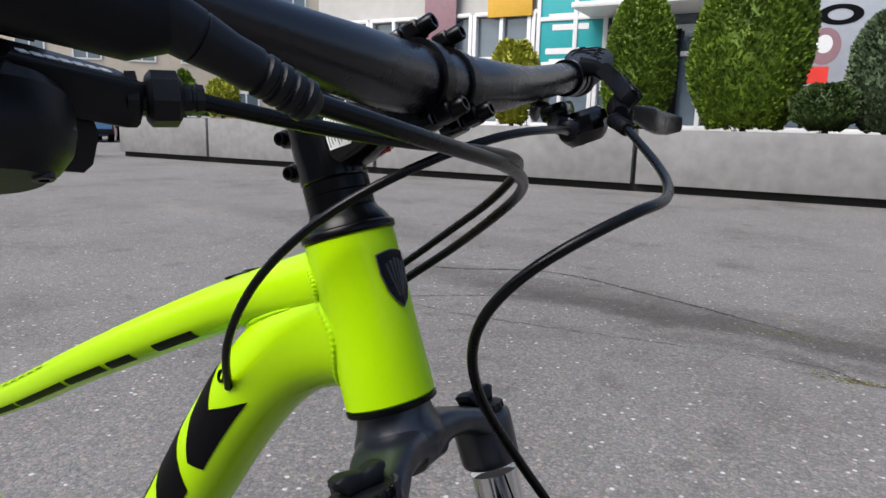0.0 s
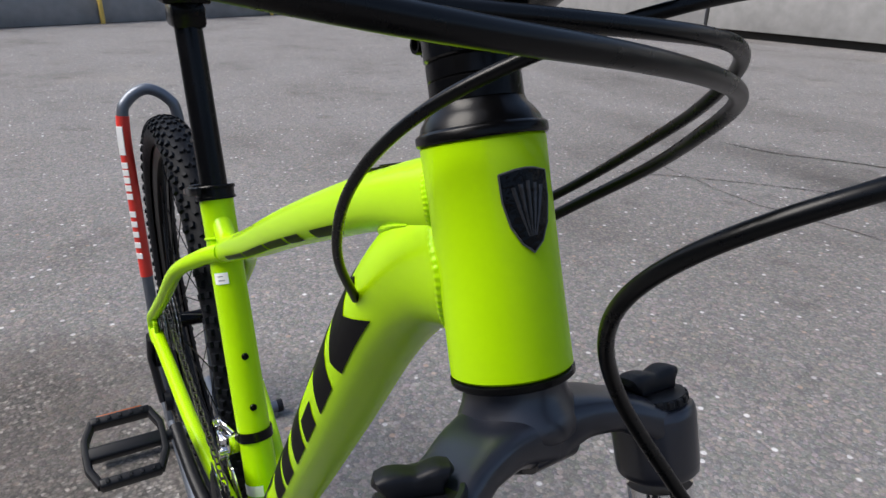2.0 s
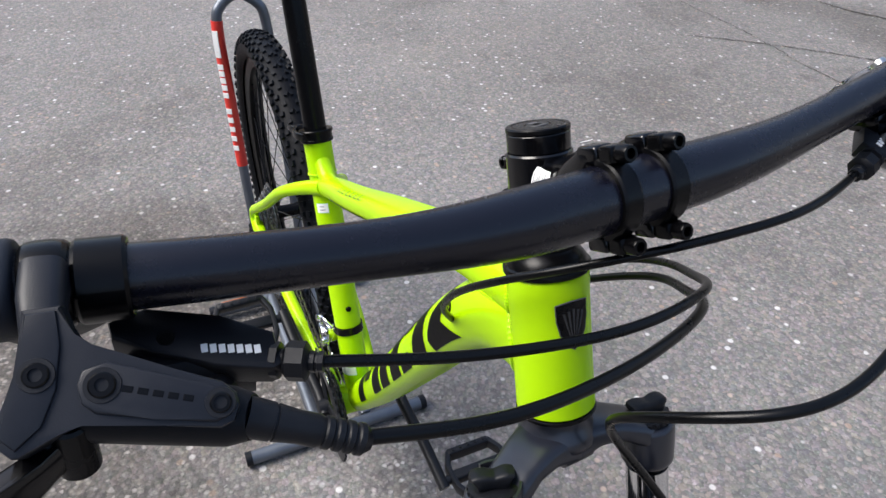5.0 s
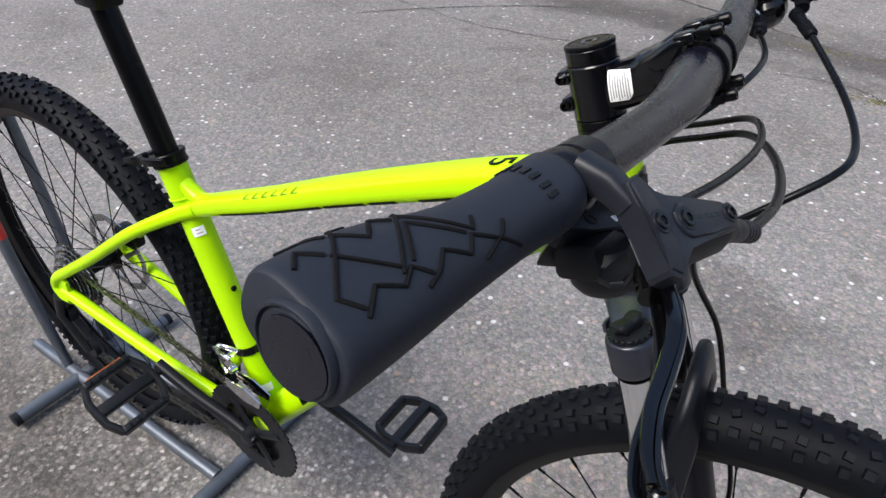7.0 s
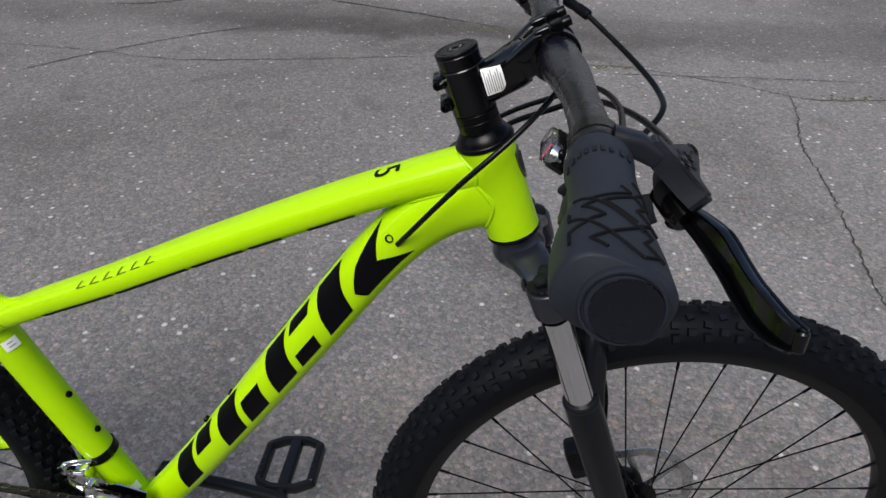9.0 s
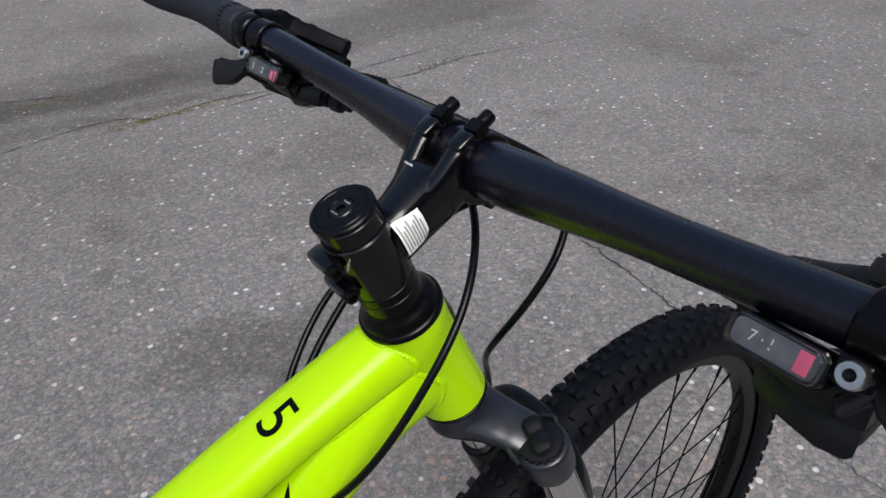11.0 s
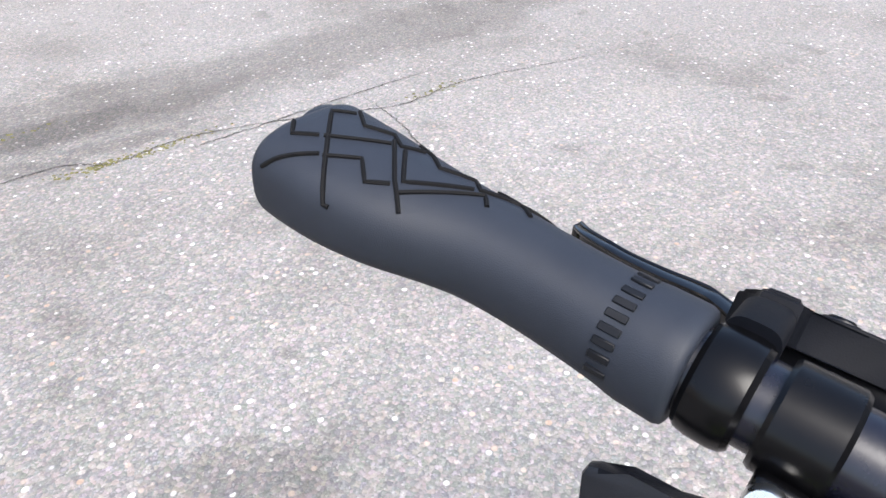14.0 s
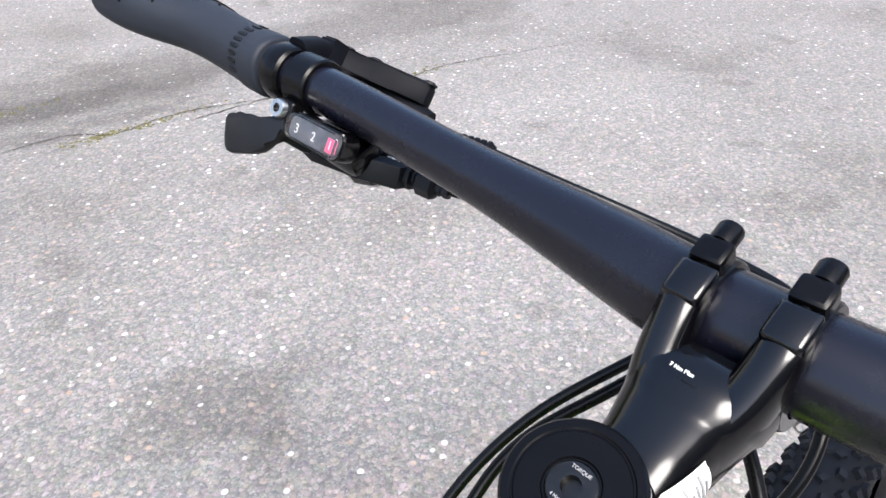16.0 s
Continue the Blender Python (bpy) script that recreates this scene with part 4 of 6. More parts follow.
def make_shifter(side):
    out, ahead, up = control_frame(side)
    sh = tagged(new("shifter"), "black trigger shifter with a clear gear window")
    sh.parent = bicycle
    def C(o, a, u):
        return bar_at(side * CONTROLS[side]) + out * o + ahead * a + up * u
    tilt = (up * 0.76 - ahead * 0.65).normalized()
    bm = bmesh.new()
    band(bm, C(-0.0163, 0, 0), out, ahead, up, 0.0111, 0.0138, 0.0155, 0, 360, 40)
    part("clamp_band", bm, SATIN, sh, angle=20)
    bm = bmesh.new()
    block(bm, C(-0.0172, -0.0175, -0.0020), (out, tilt, (ahead * 0.76 + up * 0.65)), (0.0058, 0.0042, 0.0052), 0.0020, 3)
    part("clamp_ear", bm, SATIN, sh)
    part("clamp_screw", bolt(bmesh.new(), C(-0.0160, -0.0222, 0.0034), tilt, 0.0047, 0.007, 0.0021), STEEL, sh, "bright zinc clamp screw")
    # flat-faced body ahead of and below the bar
    face = (ahead * 0.6 + up * 0.8).normalized()
    fall = (ahead * 0.8 - up * 0.6).normalized()
    def F(o, v, h=0.0):
        return C(0, 0, 0) + out * o + fall * v + face * (h - 0.0232)
    bm = bmesh.new()
    plate(bm, [(-0.0135, 0.0010), (-0.0255, -0.0030), (-0.0500, 0.0040), (-0.0675, 0.0142), (-0.0685, 0.0280), (-0.0652, 0.0292), (-0.0461, 0.0250), (-0.0269, 0.0152), (-0.0145, 0.0080)], F(0, 0, -0.006), out, fall, 0.012, 0.0016)
    if side < 0:
        plate(bm, [(-0.0145, 0.0040), (-0.0255, 0.0000), (-0.0480, 0.0060), (-0.0600, 0.0140), (-0.0600, 0.0255), (-0.0461, 0.0235), (-0.0269, 0.0140)], F(0, 0, -0.0190), out, fall, 0.0160, 0.0040)
    part("body", bm, PLASTIC, sh)
    bm = bmesh.new()
    if side < 0:
        lathe(bm, C(-0.0360, -0.0030, -0.0600), up, [(0, 0), (0.0002, 0.0100), (0.0020, 0.0130), (0.0060, 0.0160), (0.0110, 0.0172), (0.0180, 0.0170), (0.0220, 0.0140), (0.0220, 0)], 32)
        block(bm, C(-0.0340, -0.0080, -0.0400), (out, ahead, up), (0.0170, 0.0110, 0.0090), 0.004, 2)
    else:
        lathe(bm, C(-0.0390, 0.0050, -0.0510), up, [(0, 0), (0.0002, 0.0115), (0.0030, 0.0150), (0.0080, 0.0186), (0.0140, 0.0196), (0.0200, 0.0190), (0.0240, 0.0150), (0.0240, 0)], 12)
        block(bm, C(-0.0370, -0.0100, -0.0220), (out, ahead, up), (0.0180, 0.0100, 0.0060), 0.004, 2)
    part("lower_case", bm, GLOSS if side > 0 else PLASTIC, sh, angle=24)
    for o, a in ((-0.035, -0.006), (-0.044, 0.002)):
        part("case_screw", bolt(bmesh.new(), C(o, a, -0.0604 if side < 0 else -0.0514), -up, 0.0024, 0.002, 0.0012), DARKSTEEL, sh)
    # gear window behind the bar
    wx, wz = out, tilt
    wy = wz.cross(wx).normalized()
    if wy.dot(FR) < 0:
        wy = -wy
    c = C(-0.0408, -0.0225, -0.0028)
    def pill(a, b, r=0.0030, n=5):
        """A rectangle with round corners."""
        return [(sx * (a - r) + r * math.cos(math.pi / 2 * (q + i / n)), sy * (b - r) + r * math.sin(math.pi / 2 * (q + i / n))) for q, (sx, sy) in enumerate(((1, 1), (-1, 1), (-1, -1), (1, -1))) for i in range(n + 1)]
    part("window_housing", plate(bmesh.new(), pill(0.0176, 0.0064), c - wz * 0.0052, wx, wy, 0.0100, 0.0016), GLOSS, sh)
    part("dial", plate(bmesh.new(), pill(0.0152, 0.0046), c - wz * 0.0001, wx, wy, 0.0008), DIALSHEEN, sh, "dark dial under clear plastic, lightened for the window's reflections")
    part("window", plate(bmesh.new(), pill(0.0168, 0.0058), c + wz * 0.0014, wx, wy, 0.0046, 0.0013), GLASS, sh, "clear plastic gear window")
    read, text_up = -YR, wy
    if side > 0:
        for ch, o in (("3", 0.0105), ("2", -0.0004)):
            lettering(ch, 0.0056, basis(c + wz * 0.0007 + wx * o - wy * 0.0006, read, text_up), WHITE, sh)
        bm = solid(c + wz * 0.0006 - wx * 0.0112 - wy * 0.0006, (wx, wy, wz), (0.0020, 0.0030, 0.0001))
        part("pointer", bm, PINK, sh, "pink gear pointer")
        lettering("1", 0.0056, basis(c + wz * 0.0009 - wx * 0.0114 - wy * 0.0006, read, text_up), WHITE, sh)
    else:
        lettering("7 \u00b7 5", 0.0056, basis(c + wz * 0.0007 - wx * 0.004, read, text_up), WHITE, sh)
        part("pointer", solid(c + wz * 0.0006 + wx * 0.0105, (wx, wy, wz), (0.0024, 0.0036, 0.0001)), PINK, sh, "pink gear pointer")
    # thumb paddle
    run = (ahead * 0.76 + up * 0.65).normalized()
    base = C(-0.0027, 0, 0) + (tilt * 0.0115 if side > 0 else run * 0.012 - tilt * 0.004)
    bm = bmesh.new()
    paddle = [(-0.0165, -0.0185), (-0.0090, -0.0195), (0.0020, -0.0240), (0.0125, -0.0268), (0.0195, -0.0274), (0.0220, -0.0290), (0.0226, -0.0318), (0.0200, -0.0400), (0.0178, -0.0442), (0.0150, -0.0462), (0.0118, -0.0460), (-0.0020, -0.0410), (-0.0080, -0.0380), (-0.0112, -0.0344), (-0.0145, -0.0280), (-0.0195, -0.0235)]
    plate(bm, paddle, base, out, run, 0.0060, 0.0018)
    part("thumb_paddle", bm, PLASTIC, sh, "matt black thumb paddle")
    bm = bmesh.new()
    sweep(bm, [base + out * -0.009 + run * -0.025 - tilt * 0.001, C(-0.020, -0.020, -0.0200), C(-0.030, -0.010, -0.0300)], [(0.004, 0.003)] * 3, 12)
    part("paddle_arm", bm, PLASTIC, sh)
    bm = bmesh.new()
    plate(bm, [(-0.030, -0.002), (-0.012, -0.004), (0.000, -0.003), (0.004, 0.004), (0.002, 0.009), (-0.010, 0.008), (-0.028, 0.010)], C(-0.004, 0.012, -0.0400), out, ahead, 0.0034, 0.0012)
    part("release_lever", bm, PLASTIC, sh)
    # neck and barrel adjuster
    p0 = F(-0.0660, 0.0232, -0.0055)
    way = V(CABLE_START[side]) - p0
    n = way.length + 0.004
    prof = [(0, 0), (0, 0.0058), (0.0035, 0.0058), (0.0040, 0.0036), (0.0060, 0.0036), (0.0062, 0.0048), (0.0080, 0.0062), (0.0165, 0.0062), (0.0182, 0.0044), (0.0184, 0.0034), (0.0210, 0.0034), (0.0215, 0.0029), (0.0225, 0.0029), (0.0228, 0.0034), (0.0255, 0.0033), (0.0260, 0)]
    part("barrel_adjuster", turned(p0, way, [(x * n / 0.026, r * 1.18) for x, r in prof], 8), PLASTIC, sh, "faceted black barrel adjuster")
    bm = bmesh.new()
    for k in range(7):
        block(bm, F(-0.0435 - 0.0029 * k, 0.0172 + 0.0006 * k, 0.0001), (out, fall, face), (0.0011, 0.0017, 0.0002), 0.0001, 1)
    part("lettering_bar", bm, WHITE, sh, "white maker's mark as plain bars")
    part("round_logo", turned(F(-0.0316, 0.0110, -0.0002), face, [(0, 0), (0, 0.0030), (0.0006, 0.0030), (0.0006, 0.0022), (0.0003, 0.0022), (0.0003, 0)], 24), DARKSTEEL, sh)
    return sh


CABLES = {
    "shift_cable": [(0.516, -0.156, 0.943), (0.529, -0.095, 0.934), (0.536, -0.028, 0.929), (0.522, 0.028, 0.921), (0.493, 0.052, 0.899), (0.457, 0.068, 0.876), (0.415, 0.071, 0.845), (0.375, 0.05, 0.81), (0.35, 0.026, 0.778)],
    "brake_hose": [(0.554, -0.152, 0.944), (0.559, -0.096, 0.933), (0.548, -0.03, 0.923), (0.522, 0.031, 0.908), (0.492, 0.052, 0.887), (0.456, 0.069, 0.863), (0.419, 0.064, 0.835), (0.382, 0.049, 0.802), (0.352, 0.024, 0.765)],
    "shift_cable_left": [(0.4901, 0.1568, 0.9373), (0.508, 0.098, 0.939), (0.505, 0.041, 0.935), (0.486, -0.006, 0.92), (0.455, -0.038, 0.895), (0.418, -0.049, 0.859), (0.386, -0.043, 0.816), (0.364, -0.025, 0.779)],
    "brake_hose_left": [(0.526, 0.168, 0.942), (0.552, 0.137, 0.927), (0.574, 0.100, 0.915), (0.586, 0.057, 0.908), (0.582, 0.018, 0.904), (0.550, -0.011, 0.879), (0.524, -0.011, 0.846), (0.516, 0.009, 0.805), (0.529, 0.040, 0.756), (0.551, 0.065, 0.705), (0.580, 0.088, 0.60), (0.615, 0.092, 0.50), (0.625, 0.090, 0.43)],
}
HOSE_START = {-1: CABLES["brake_hose"][0], 1: CABLES["brake_hose_left"][0]}
CABLE_START = {-1: CABLES["shift_cable"][0], 1: CABLES["shift_cable_left"][0]}


def clear_plastic():
    m = bpy.data.materials.new("clear_plastic")
    m.use_nodes = True
    p = m.node_tree.nodes["Principled BSDF"]
    p.inputs["Transmission Weight"].default_value, p.inputs["Roughness"].default_value, p.inputs["IOR"].default_value = 1.0, 0.06, 1.45
    return m


GLASS = clear_plastic()
for side in (-1, 1):
    make_grip(side)
    make_brake(side)
    make_shifter(side)


def hang(points):
    """A cable's run: a spline eased so that it bends without kinks."""
    path = spline(points, 14)
    for _ in range(22):
        path = path[:3] + [(a + b * 2 + c) / 4 for a, b, c in zip(path[2:], path[3:], path[4:-2])] + path[-3:]
    return path


part("shift_cable", tube(hang(CABLES["shift_cable"]), 0.0024, 14), CASING, bicycle, "black gear cable casing")
part("brake_hose", tube(hang(CABLES["brake_hose"]), 0.0027, 14), CASING, bicycle, "black hydraulic brake hose")
part("shift_cable", tube(hang(CABLES["shift_cable_left"]), 0.0024, 14), CASING, bicycle, "black gear cable casing")
part("brake_hose", tube(hang(CABLES["brake_hose_left"]), 0.0027, 14), CASING, bicycle, "black hydraulic brake hose")

# ---- fork ----
fork = tagged(new("suspension_fork"), "matt black suspension fork with chrome stanchions")
fork.parent = bicycle
LEG_Y, LEG_R = 0.060, 0.0165
bm = turned(L(-0.1775), -D, [(0, 0), (0, 0.0206), (0.003, 0.0207), (0.0055, 0.0211), (0.009, 0.0222), (0.0125, 0.0240), (0.016, 0.0252), (0.020, 0.0250), (0.024, 0.0226), (0.028, 0.0170), (0.030, 0.0132), (0.0350, 0.0126), (0.0365, 0.011), (0.0365, 0)], 48)
for sy in (-1, 1):
    arm = spline([L(-0.1990, 0.000, -sy * 0.008), L(-0.1985, 0.002, sy * 0.006), L(-0.1970, 0.0065, sy * 0.022), L(-0.2000, 0.0115, sy * 0.038), L(-0.2060, 0.0150, sy * 0.050), L(-0.2135, LEG_R, sy * LEG_Y)], 6)
    half = [(0.0228, 0.0136), (0.0222, 0.0130), (0.0184, 0.0094), (0.0160, 0.0078), (0.0160, 0.0086), (0.0168, 0.0104)]
    wide = []
    for (a0, b0), (a1, b1) in zip(half, half[1:]):
        wide += [(a0 + (a1 - a0) * k / 6, b0 + (b1 - b0) * k / 6) for k in range(6)]
    sweep(bm, arm, wide + half[-1:], 40, up=D, power=3.0)
    lathe(bm, L(-0.2032, LEG_R, sy * LEG_Y), -D, [(0, 0), (0, 0.0162), (0.001, 0.0178), (0.004, 0.0184), (0.026, 0.0178), (0.0293, 0.0174), (0.0308, 0.0162), (0.0308, 0)], 40)
    if sy < 0:
        band(bm, L(-0.2015, LEG_R, sy * LEG_Y), D, -YR * sy - FR * 0.25, FR, 0.0176, 0.0203, 0.0090, -82, 82, 24)
part("crown", bm, CROWN, fork, "satin black forged crown", angle=50)
for sy in (-1, 1):
    base = L(-0.2020, LEG_R, sy * LEG_Y)
    bm = turned(base, D, [(-0.0012, 0), (-0.0012, 0.0148), (0.0012, 0.0150), (0.0032, 0.0147), (0.0036, 0.0130), (0.0040, 0.0110), (0.0044, 0.0)], 40)
    for k in range(20):
        w = 2 * math.pi * k / 20
        block(bm, base + D * 0.0014 + (FR * math.cos(w) + YR * math.sin(w)) * 0.0148, (FR * math.cos(w) + YR * math.sin(w), D, (FR * -math.sin(w) + YR * math.cos(w))), (0.0011, 0.0016, 0.0014), 0.0004, 1)
    wd = radians(25 if sy < 0 else 8)
    way = YR * math.cos(wd) + FR * math.sin(wd)
    # the finger grip: a smooth bar, waisted and dipped in the middle
    knob, girth = [], []
    for k in range(25):
        x = -1 + k / 12
        edge = max(0.0, 1 - abs(x) ** 12) ** 0.5 * 0.55 + 0.45
        tall = (0.0104 - 0.0016 * math.exp(-((x - 0.1) / 0.40) ** 2)) * (0.6 + 0.4 * edge)
        knob.append(base + way * (0.0112 * x) + D * (0.0032 + tall / 2))
        girth.append(((0.0066 - 0.0010 * math.exp(-(x / 0.5) ** 2)) * edge, tall / 2))
    sweep(bm, knob, girth, 28, up=D, power=4.2)
    part("dial", bm, DIALBLACK, fork, "black fluted adjuster dial", angle=34)
    part("stanchion", turned(L(-0.239, LEG_R, sy * LEG_Y), -D, [(0, 0), (0, 0.0141), (0.14, 0.0141), (0.14, 0)], 40), CHROME, fork, "polished chrome stanchion")
    part("wiper_seal", turned(L(-0.346, LEG_R, sy * LEG_Y), -D, [(0, 0.0142), (0, 0.0168), (0.002, 0.0182), (0.006, 0.0182), (0.008, 0.0172), (0.012, 0.0172), (0.012, 0.0142)], 40), PLASTIC, fork)
    part("lower_leg", turned(L(-0.352, LEG_R, sy * LEG_Y), -D, [(0, 0.0142), (0, 0.0176), (0.02, 0.0184), (0.10, 0.0180), (0.24, 0.0168), (0.285, 0.0160), (0.296, 0.012), (0.296, 0)], 36), FORK, fork)
    part("dropout", plate(bmesh.new(), [(-0.016, 0.03), (0.016, 0.03), (0.040, 0.010), (0.042, -0.010), (0.030, -0.016), (0.012, -0.006), (-0.012, 0.0)], L(-0.650, LEG_R, sy * LEG_Y), FR, D, 0.010, 0.002), FORK, fork)
# brace arch in front of the tyre
arch = spline([L(-0.374, LEG_R + 0.004, -LEG_Y), L(-0.345, 0.030, -0.054), L(-0.305, 0.043, -0.042), L(-0.281, 0.049, -0.022), L(-0.275, 0.050, 0), L(-0.281, 0.049, 0.022), L(-0.305, 0.043, 0.042), L(-0.345, 0.030, 0.054), L(-0.374, LEG_R + 0.004, LEG_Y)], 6)
part("arch", tube(arch, [(0.0070, 0.0150)] * len(arch), 20, up=D, power=3), FORK, fork)

# ---- wheels ----
def make_wheel(name, axle, normal, ahead, radius, label):
    """A wheel about its axle; normal: the axle's direction, ahead: a direction in the wheel's plane."""
    wheel = tagged(new(name), label)
    wheel.parent = bicycle
    nrm, a = V(normal).normalized(), V(ahead).normalized()
    b = a.cross(nrm).normalized()
    axle = V(axle)
    minor = 0.0265
    mid = radius - 0.003 - minor
    def P(w, r, y):
        return axle + (a * math.cos(w) + b * math.sin(w)) * r + nrm * y
    bm = bmesh.new()
    n, m = 144, 20
    sec = []
    for j in range(m + 1):
        w = radians(-138 + 276 * j / m)
        sec.append((mid + math.cos(w) * minor, math.sin(w) * minor))
    rings = [[bm.verts.new(P(2 * math.pi * i / n, r, y)) for r, y in sec] for i in range(n)]
    for i in range(n):
        x, z = rings[i], rings[(i + 1) % n]
        for j in range(m):
            bm.faces.new((x[j], x[j + 1], z[j + 1], z[j]))
    part("tyre", bm, TYRE, wheel, "black rubber mountain tyre")
    # tread blocks in staggered rows
    bm = bmesh.new()
    verts, faces = [], []
    rows = 132
    def knob(w, ang, sa, sb, h, skew=0.0):
        c, s = math.cos(radians(ang)), math.sin(radians(ang))
        base = axle + (a * math.cos(w) + b * math.sin(w)) * mid
        rad_v = (a * math.cos(w) + b * math.sin(w)) * c + nrm * s
        tan = a * -math.sin(w) + b * math.cos(w)
        crs = rad_v.cross(tan).normalized()
        tan2 = (tan + crs * skew).normalized()
        crs2 = rad_v.cross(tan2).normalized()
        k = len(verts)
        for lift, f in ((minor - 0.0015, 1.12), (minor + h, 0.92)):
            for i, j in ((-1, -1), (1, -1), (1, 1), (-1, 1)):
                verts.append(base + rad_v * lift + tan2 * (sa * i * f) + crs2 * (sb * j * f))
        faces.extend([(k + 4, k + 5, k + 6, k + 7), (k, k + 1, k + 5, k + 4), (k + 1, k + 2, k + 6, k + 5), (k + 2, k + 3, k + 7, k + 6), (k + 3, k, k + 4, k + 7)])
    for i in range(rows):
        w = 2 * math.pi * i / rows
        if i % 2 == 0:
            knob(w, 8, 0.0039, 0.0026, 0.0031, 0.35)
            knob(w, -8, 0.0039, 0.0026, 0.0031, -0.35)
            knob(w, 40, 0.0037, 0.0033, 0.0041, 0.15)
            knob(w, -40, 0.0037, 0.0033, 0.0041, -0.15)
            knob(w, 66, 0.0039, 0.0040, 0.0041)
            knob(w, -66, 0.0039, 0.0040, 0.0041)
        else:
            knob(w, 23, 0.0037, 0.0031, 0.0032, -0.25)
            knob(w, -23, 0.0037, 0.0031, 0.0032, 0.25)
            knob(w, 55, 0.0041, 0.0037, 0.0043, 0.1)
            knob(w, -55, 0.0041, 0.0037, 0.0043, -0.1)
    me = bpy.data.meshes.new("tread")
    me.from_pydata([tuple(v) for v in verts], [], faces)
    me.materials.append(TYRE_DUST)
    tread = new("tread", me)
    tread.parent = wheel
    tread["kind"] = "stuff"
    rim_r = mid - minor * 0.72
    bm = bmesh.new()
    prof = [(rim_r + 0.004, 0.0125), (rim_r + 0.004, 0.0140), (rim_r - 0.006, 0.0138), (rim_r - 0.018, 0.0085), (rim_r - 0.020, 0.0), (rim_r - 0.018, -0.0085), (rim_r - 0.006, -0.0138), (rim_r + 0.004, -0.0140), (rim_r + 0.004, -0.0125)]
    rings = [[bm.verts.new(P(2 * math.pi * i / n, r, y)) for r, y in prof] for i in range(n)]
    for i in range(n):
        x, z = rings[i], rings[(i + 1) % n]
        for j in range(len(prof)):
            bm.faces.new((x[j], x[(j + 1) % len(prof)], z[(j + 1) % len(prof)], z[j]))
    part("rim", bm, RIM, wheel, "black double-wall rim")
    part("hub", turned(axle - nrm * 0.05, nrm, [(0, 0), (0, 0.009), (0.012, 0.010), (0.014, 0.024), (0.018, 0.024), (0.022, 0.014), (0.05, 0.012), (0.078, 0.014), (0.082, 0.027), (0.086, 0.027), (0.088, 0.010), (0.10, 0.009), (0.10, 0)], 32), SATIN, wheel)
    # one spoke mesh, thirty-two spokes
    for i in range(32):
        w = 2 * math.pi * (i + 0.5) / 32
        lean = (0.55 if (i // 2) % 2 else -0.55)
        sgn = 1 if i % 2 else -1
        h = P(w + lean, 0.0225, sgn * 0.034)
        r = P(w, rim_r - 0.019, sgn * 0.002)
        bm = tube([h, r - (r - h).normalized() * 0.014], 0.0010, 6)
        sweep(bm, [r - (r - h).normalized() * 0.014, r], 0.0017, 6)
        part("spoke", bm, SATIN, wheel)
    # brake rotor on the left
    bm = bmesh.new()
    n2 = 72
    ro = [[bm.verts.new(P(2 * math.pi * i / n2, r + 0.0012 * math.sin(i * math.pi / 3), y)) for r, y in ((0.080, 0.0475), (0.080, 0.0493), (0.066, 0.0493), (0.066, 0.0475))] for i in range(n2)]
    for i in range(n2):
        x, z = ro[i], ro[(i + 1) % n2]
        for j in range(4):
            bm.faces.new((x[j], x[(j + 1) % 4], z[(j + 1) % 4], z[j]))
    part("brake_rotor", bm, STEEL, wheel, "steel disc brake rotor ring")
    for i in range(6):
        w = math.pi * i / 3
        part("rotor_arm", tube([P(w, 0.020, 0.0484), P(w + 0.35, 0.045, 0.0484), P(w + 0.45, 0.068, 0.0484)], [(0.0045, 0.0009)] * 3, 8, up=nrm), STEEL, wheel)
    return wheel


AXLE_F = L(-0.6536, 0.0432, 0.0)
make_wheel("front_wheel", AXLE_F, YR, FR, 0.3483, "front wheel with knobbly black tyre")
make_wheel("rear_wheel", AXLE_R, SIDE, V((1, 0, 0)), 0.3483, "rear wheel with knobbly black tyre")
bm = solid(AXLE_F + D * 0.075 - FR * 0.055 + YR * 0.056, (FR, YR, D), (0.018, 0.016, 0.026), 0.006)
part("front_caliper", bm, SATIN, bicycle, "black disc brake caliper")
bm = solid(AXLE_R + V((0.045, 0.055, 0.055)), XYZ, (0.024, 0.014, 0.018), 0.006)
part("rear_caliper", bm, SATIN, bicycle, "black disc brake caliper")

# ---- seat ----
clamp = part("seat_clamp", turned(SEAT_TOP - ST_DIR * 0.012, ST_DIR, [(0, 0.0150), (0, 0.0222), (0.0012, 0.0228), (0.0034, 0.0228), (0.0040, 0.0218), (0.0122, 0.0218), (0.0128, 0.0234), (0.0156, 0.0236), (0.0168, 0.0228), (0.0168, 0.0150)], 44), SATIN, bicycle, "black quick-release seat clamp", angle=24)
part("clamp_ear", solid(SEAT_TOP + V((-0.027, 0, -0.004)) - ST_DIR * 0.004, (V((1, 0, 0.3)), SIDE, ST_DIR), (0.0075, 0.0125, 0.0068), 0.0026), SATIN, clamp)
part("clamp_nut", turned(SEAT_TOP + V((-0.030, 0.010, -0.008)), SIDE, [(0, 0), (0, 0.0062), (0.007, 0.0062), (0.0085, 0.005), (0.0085, 0)], 20), SATIN, clamp)
bm = bmesh.new()
lathe(bm, SEAT_TOP + V((-0.030, -0.024, -0.008)), SIDE, [(0, 0), (0, 0.0060), (0.001, 0.0068), (0.013, 0.0068), (0.014, 0.0060), (0.014, 0)], 24)
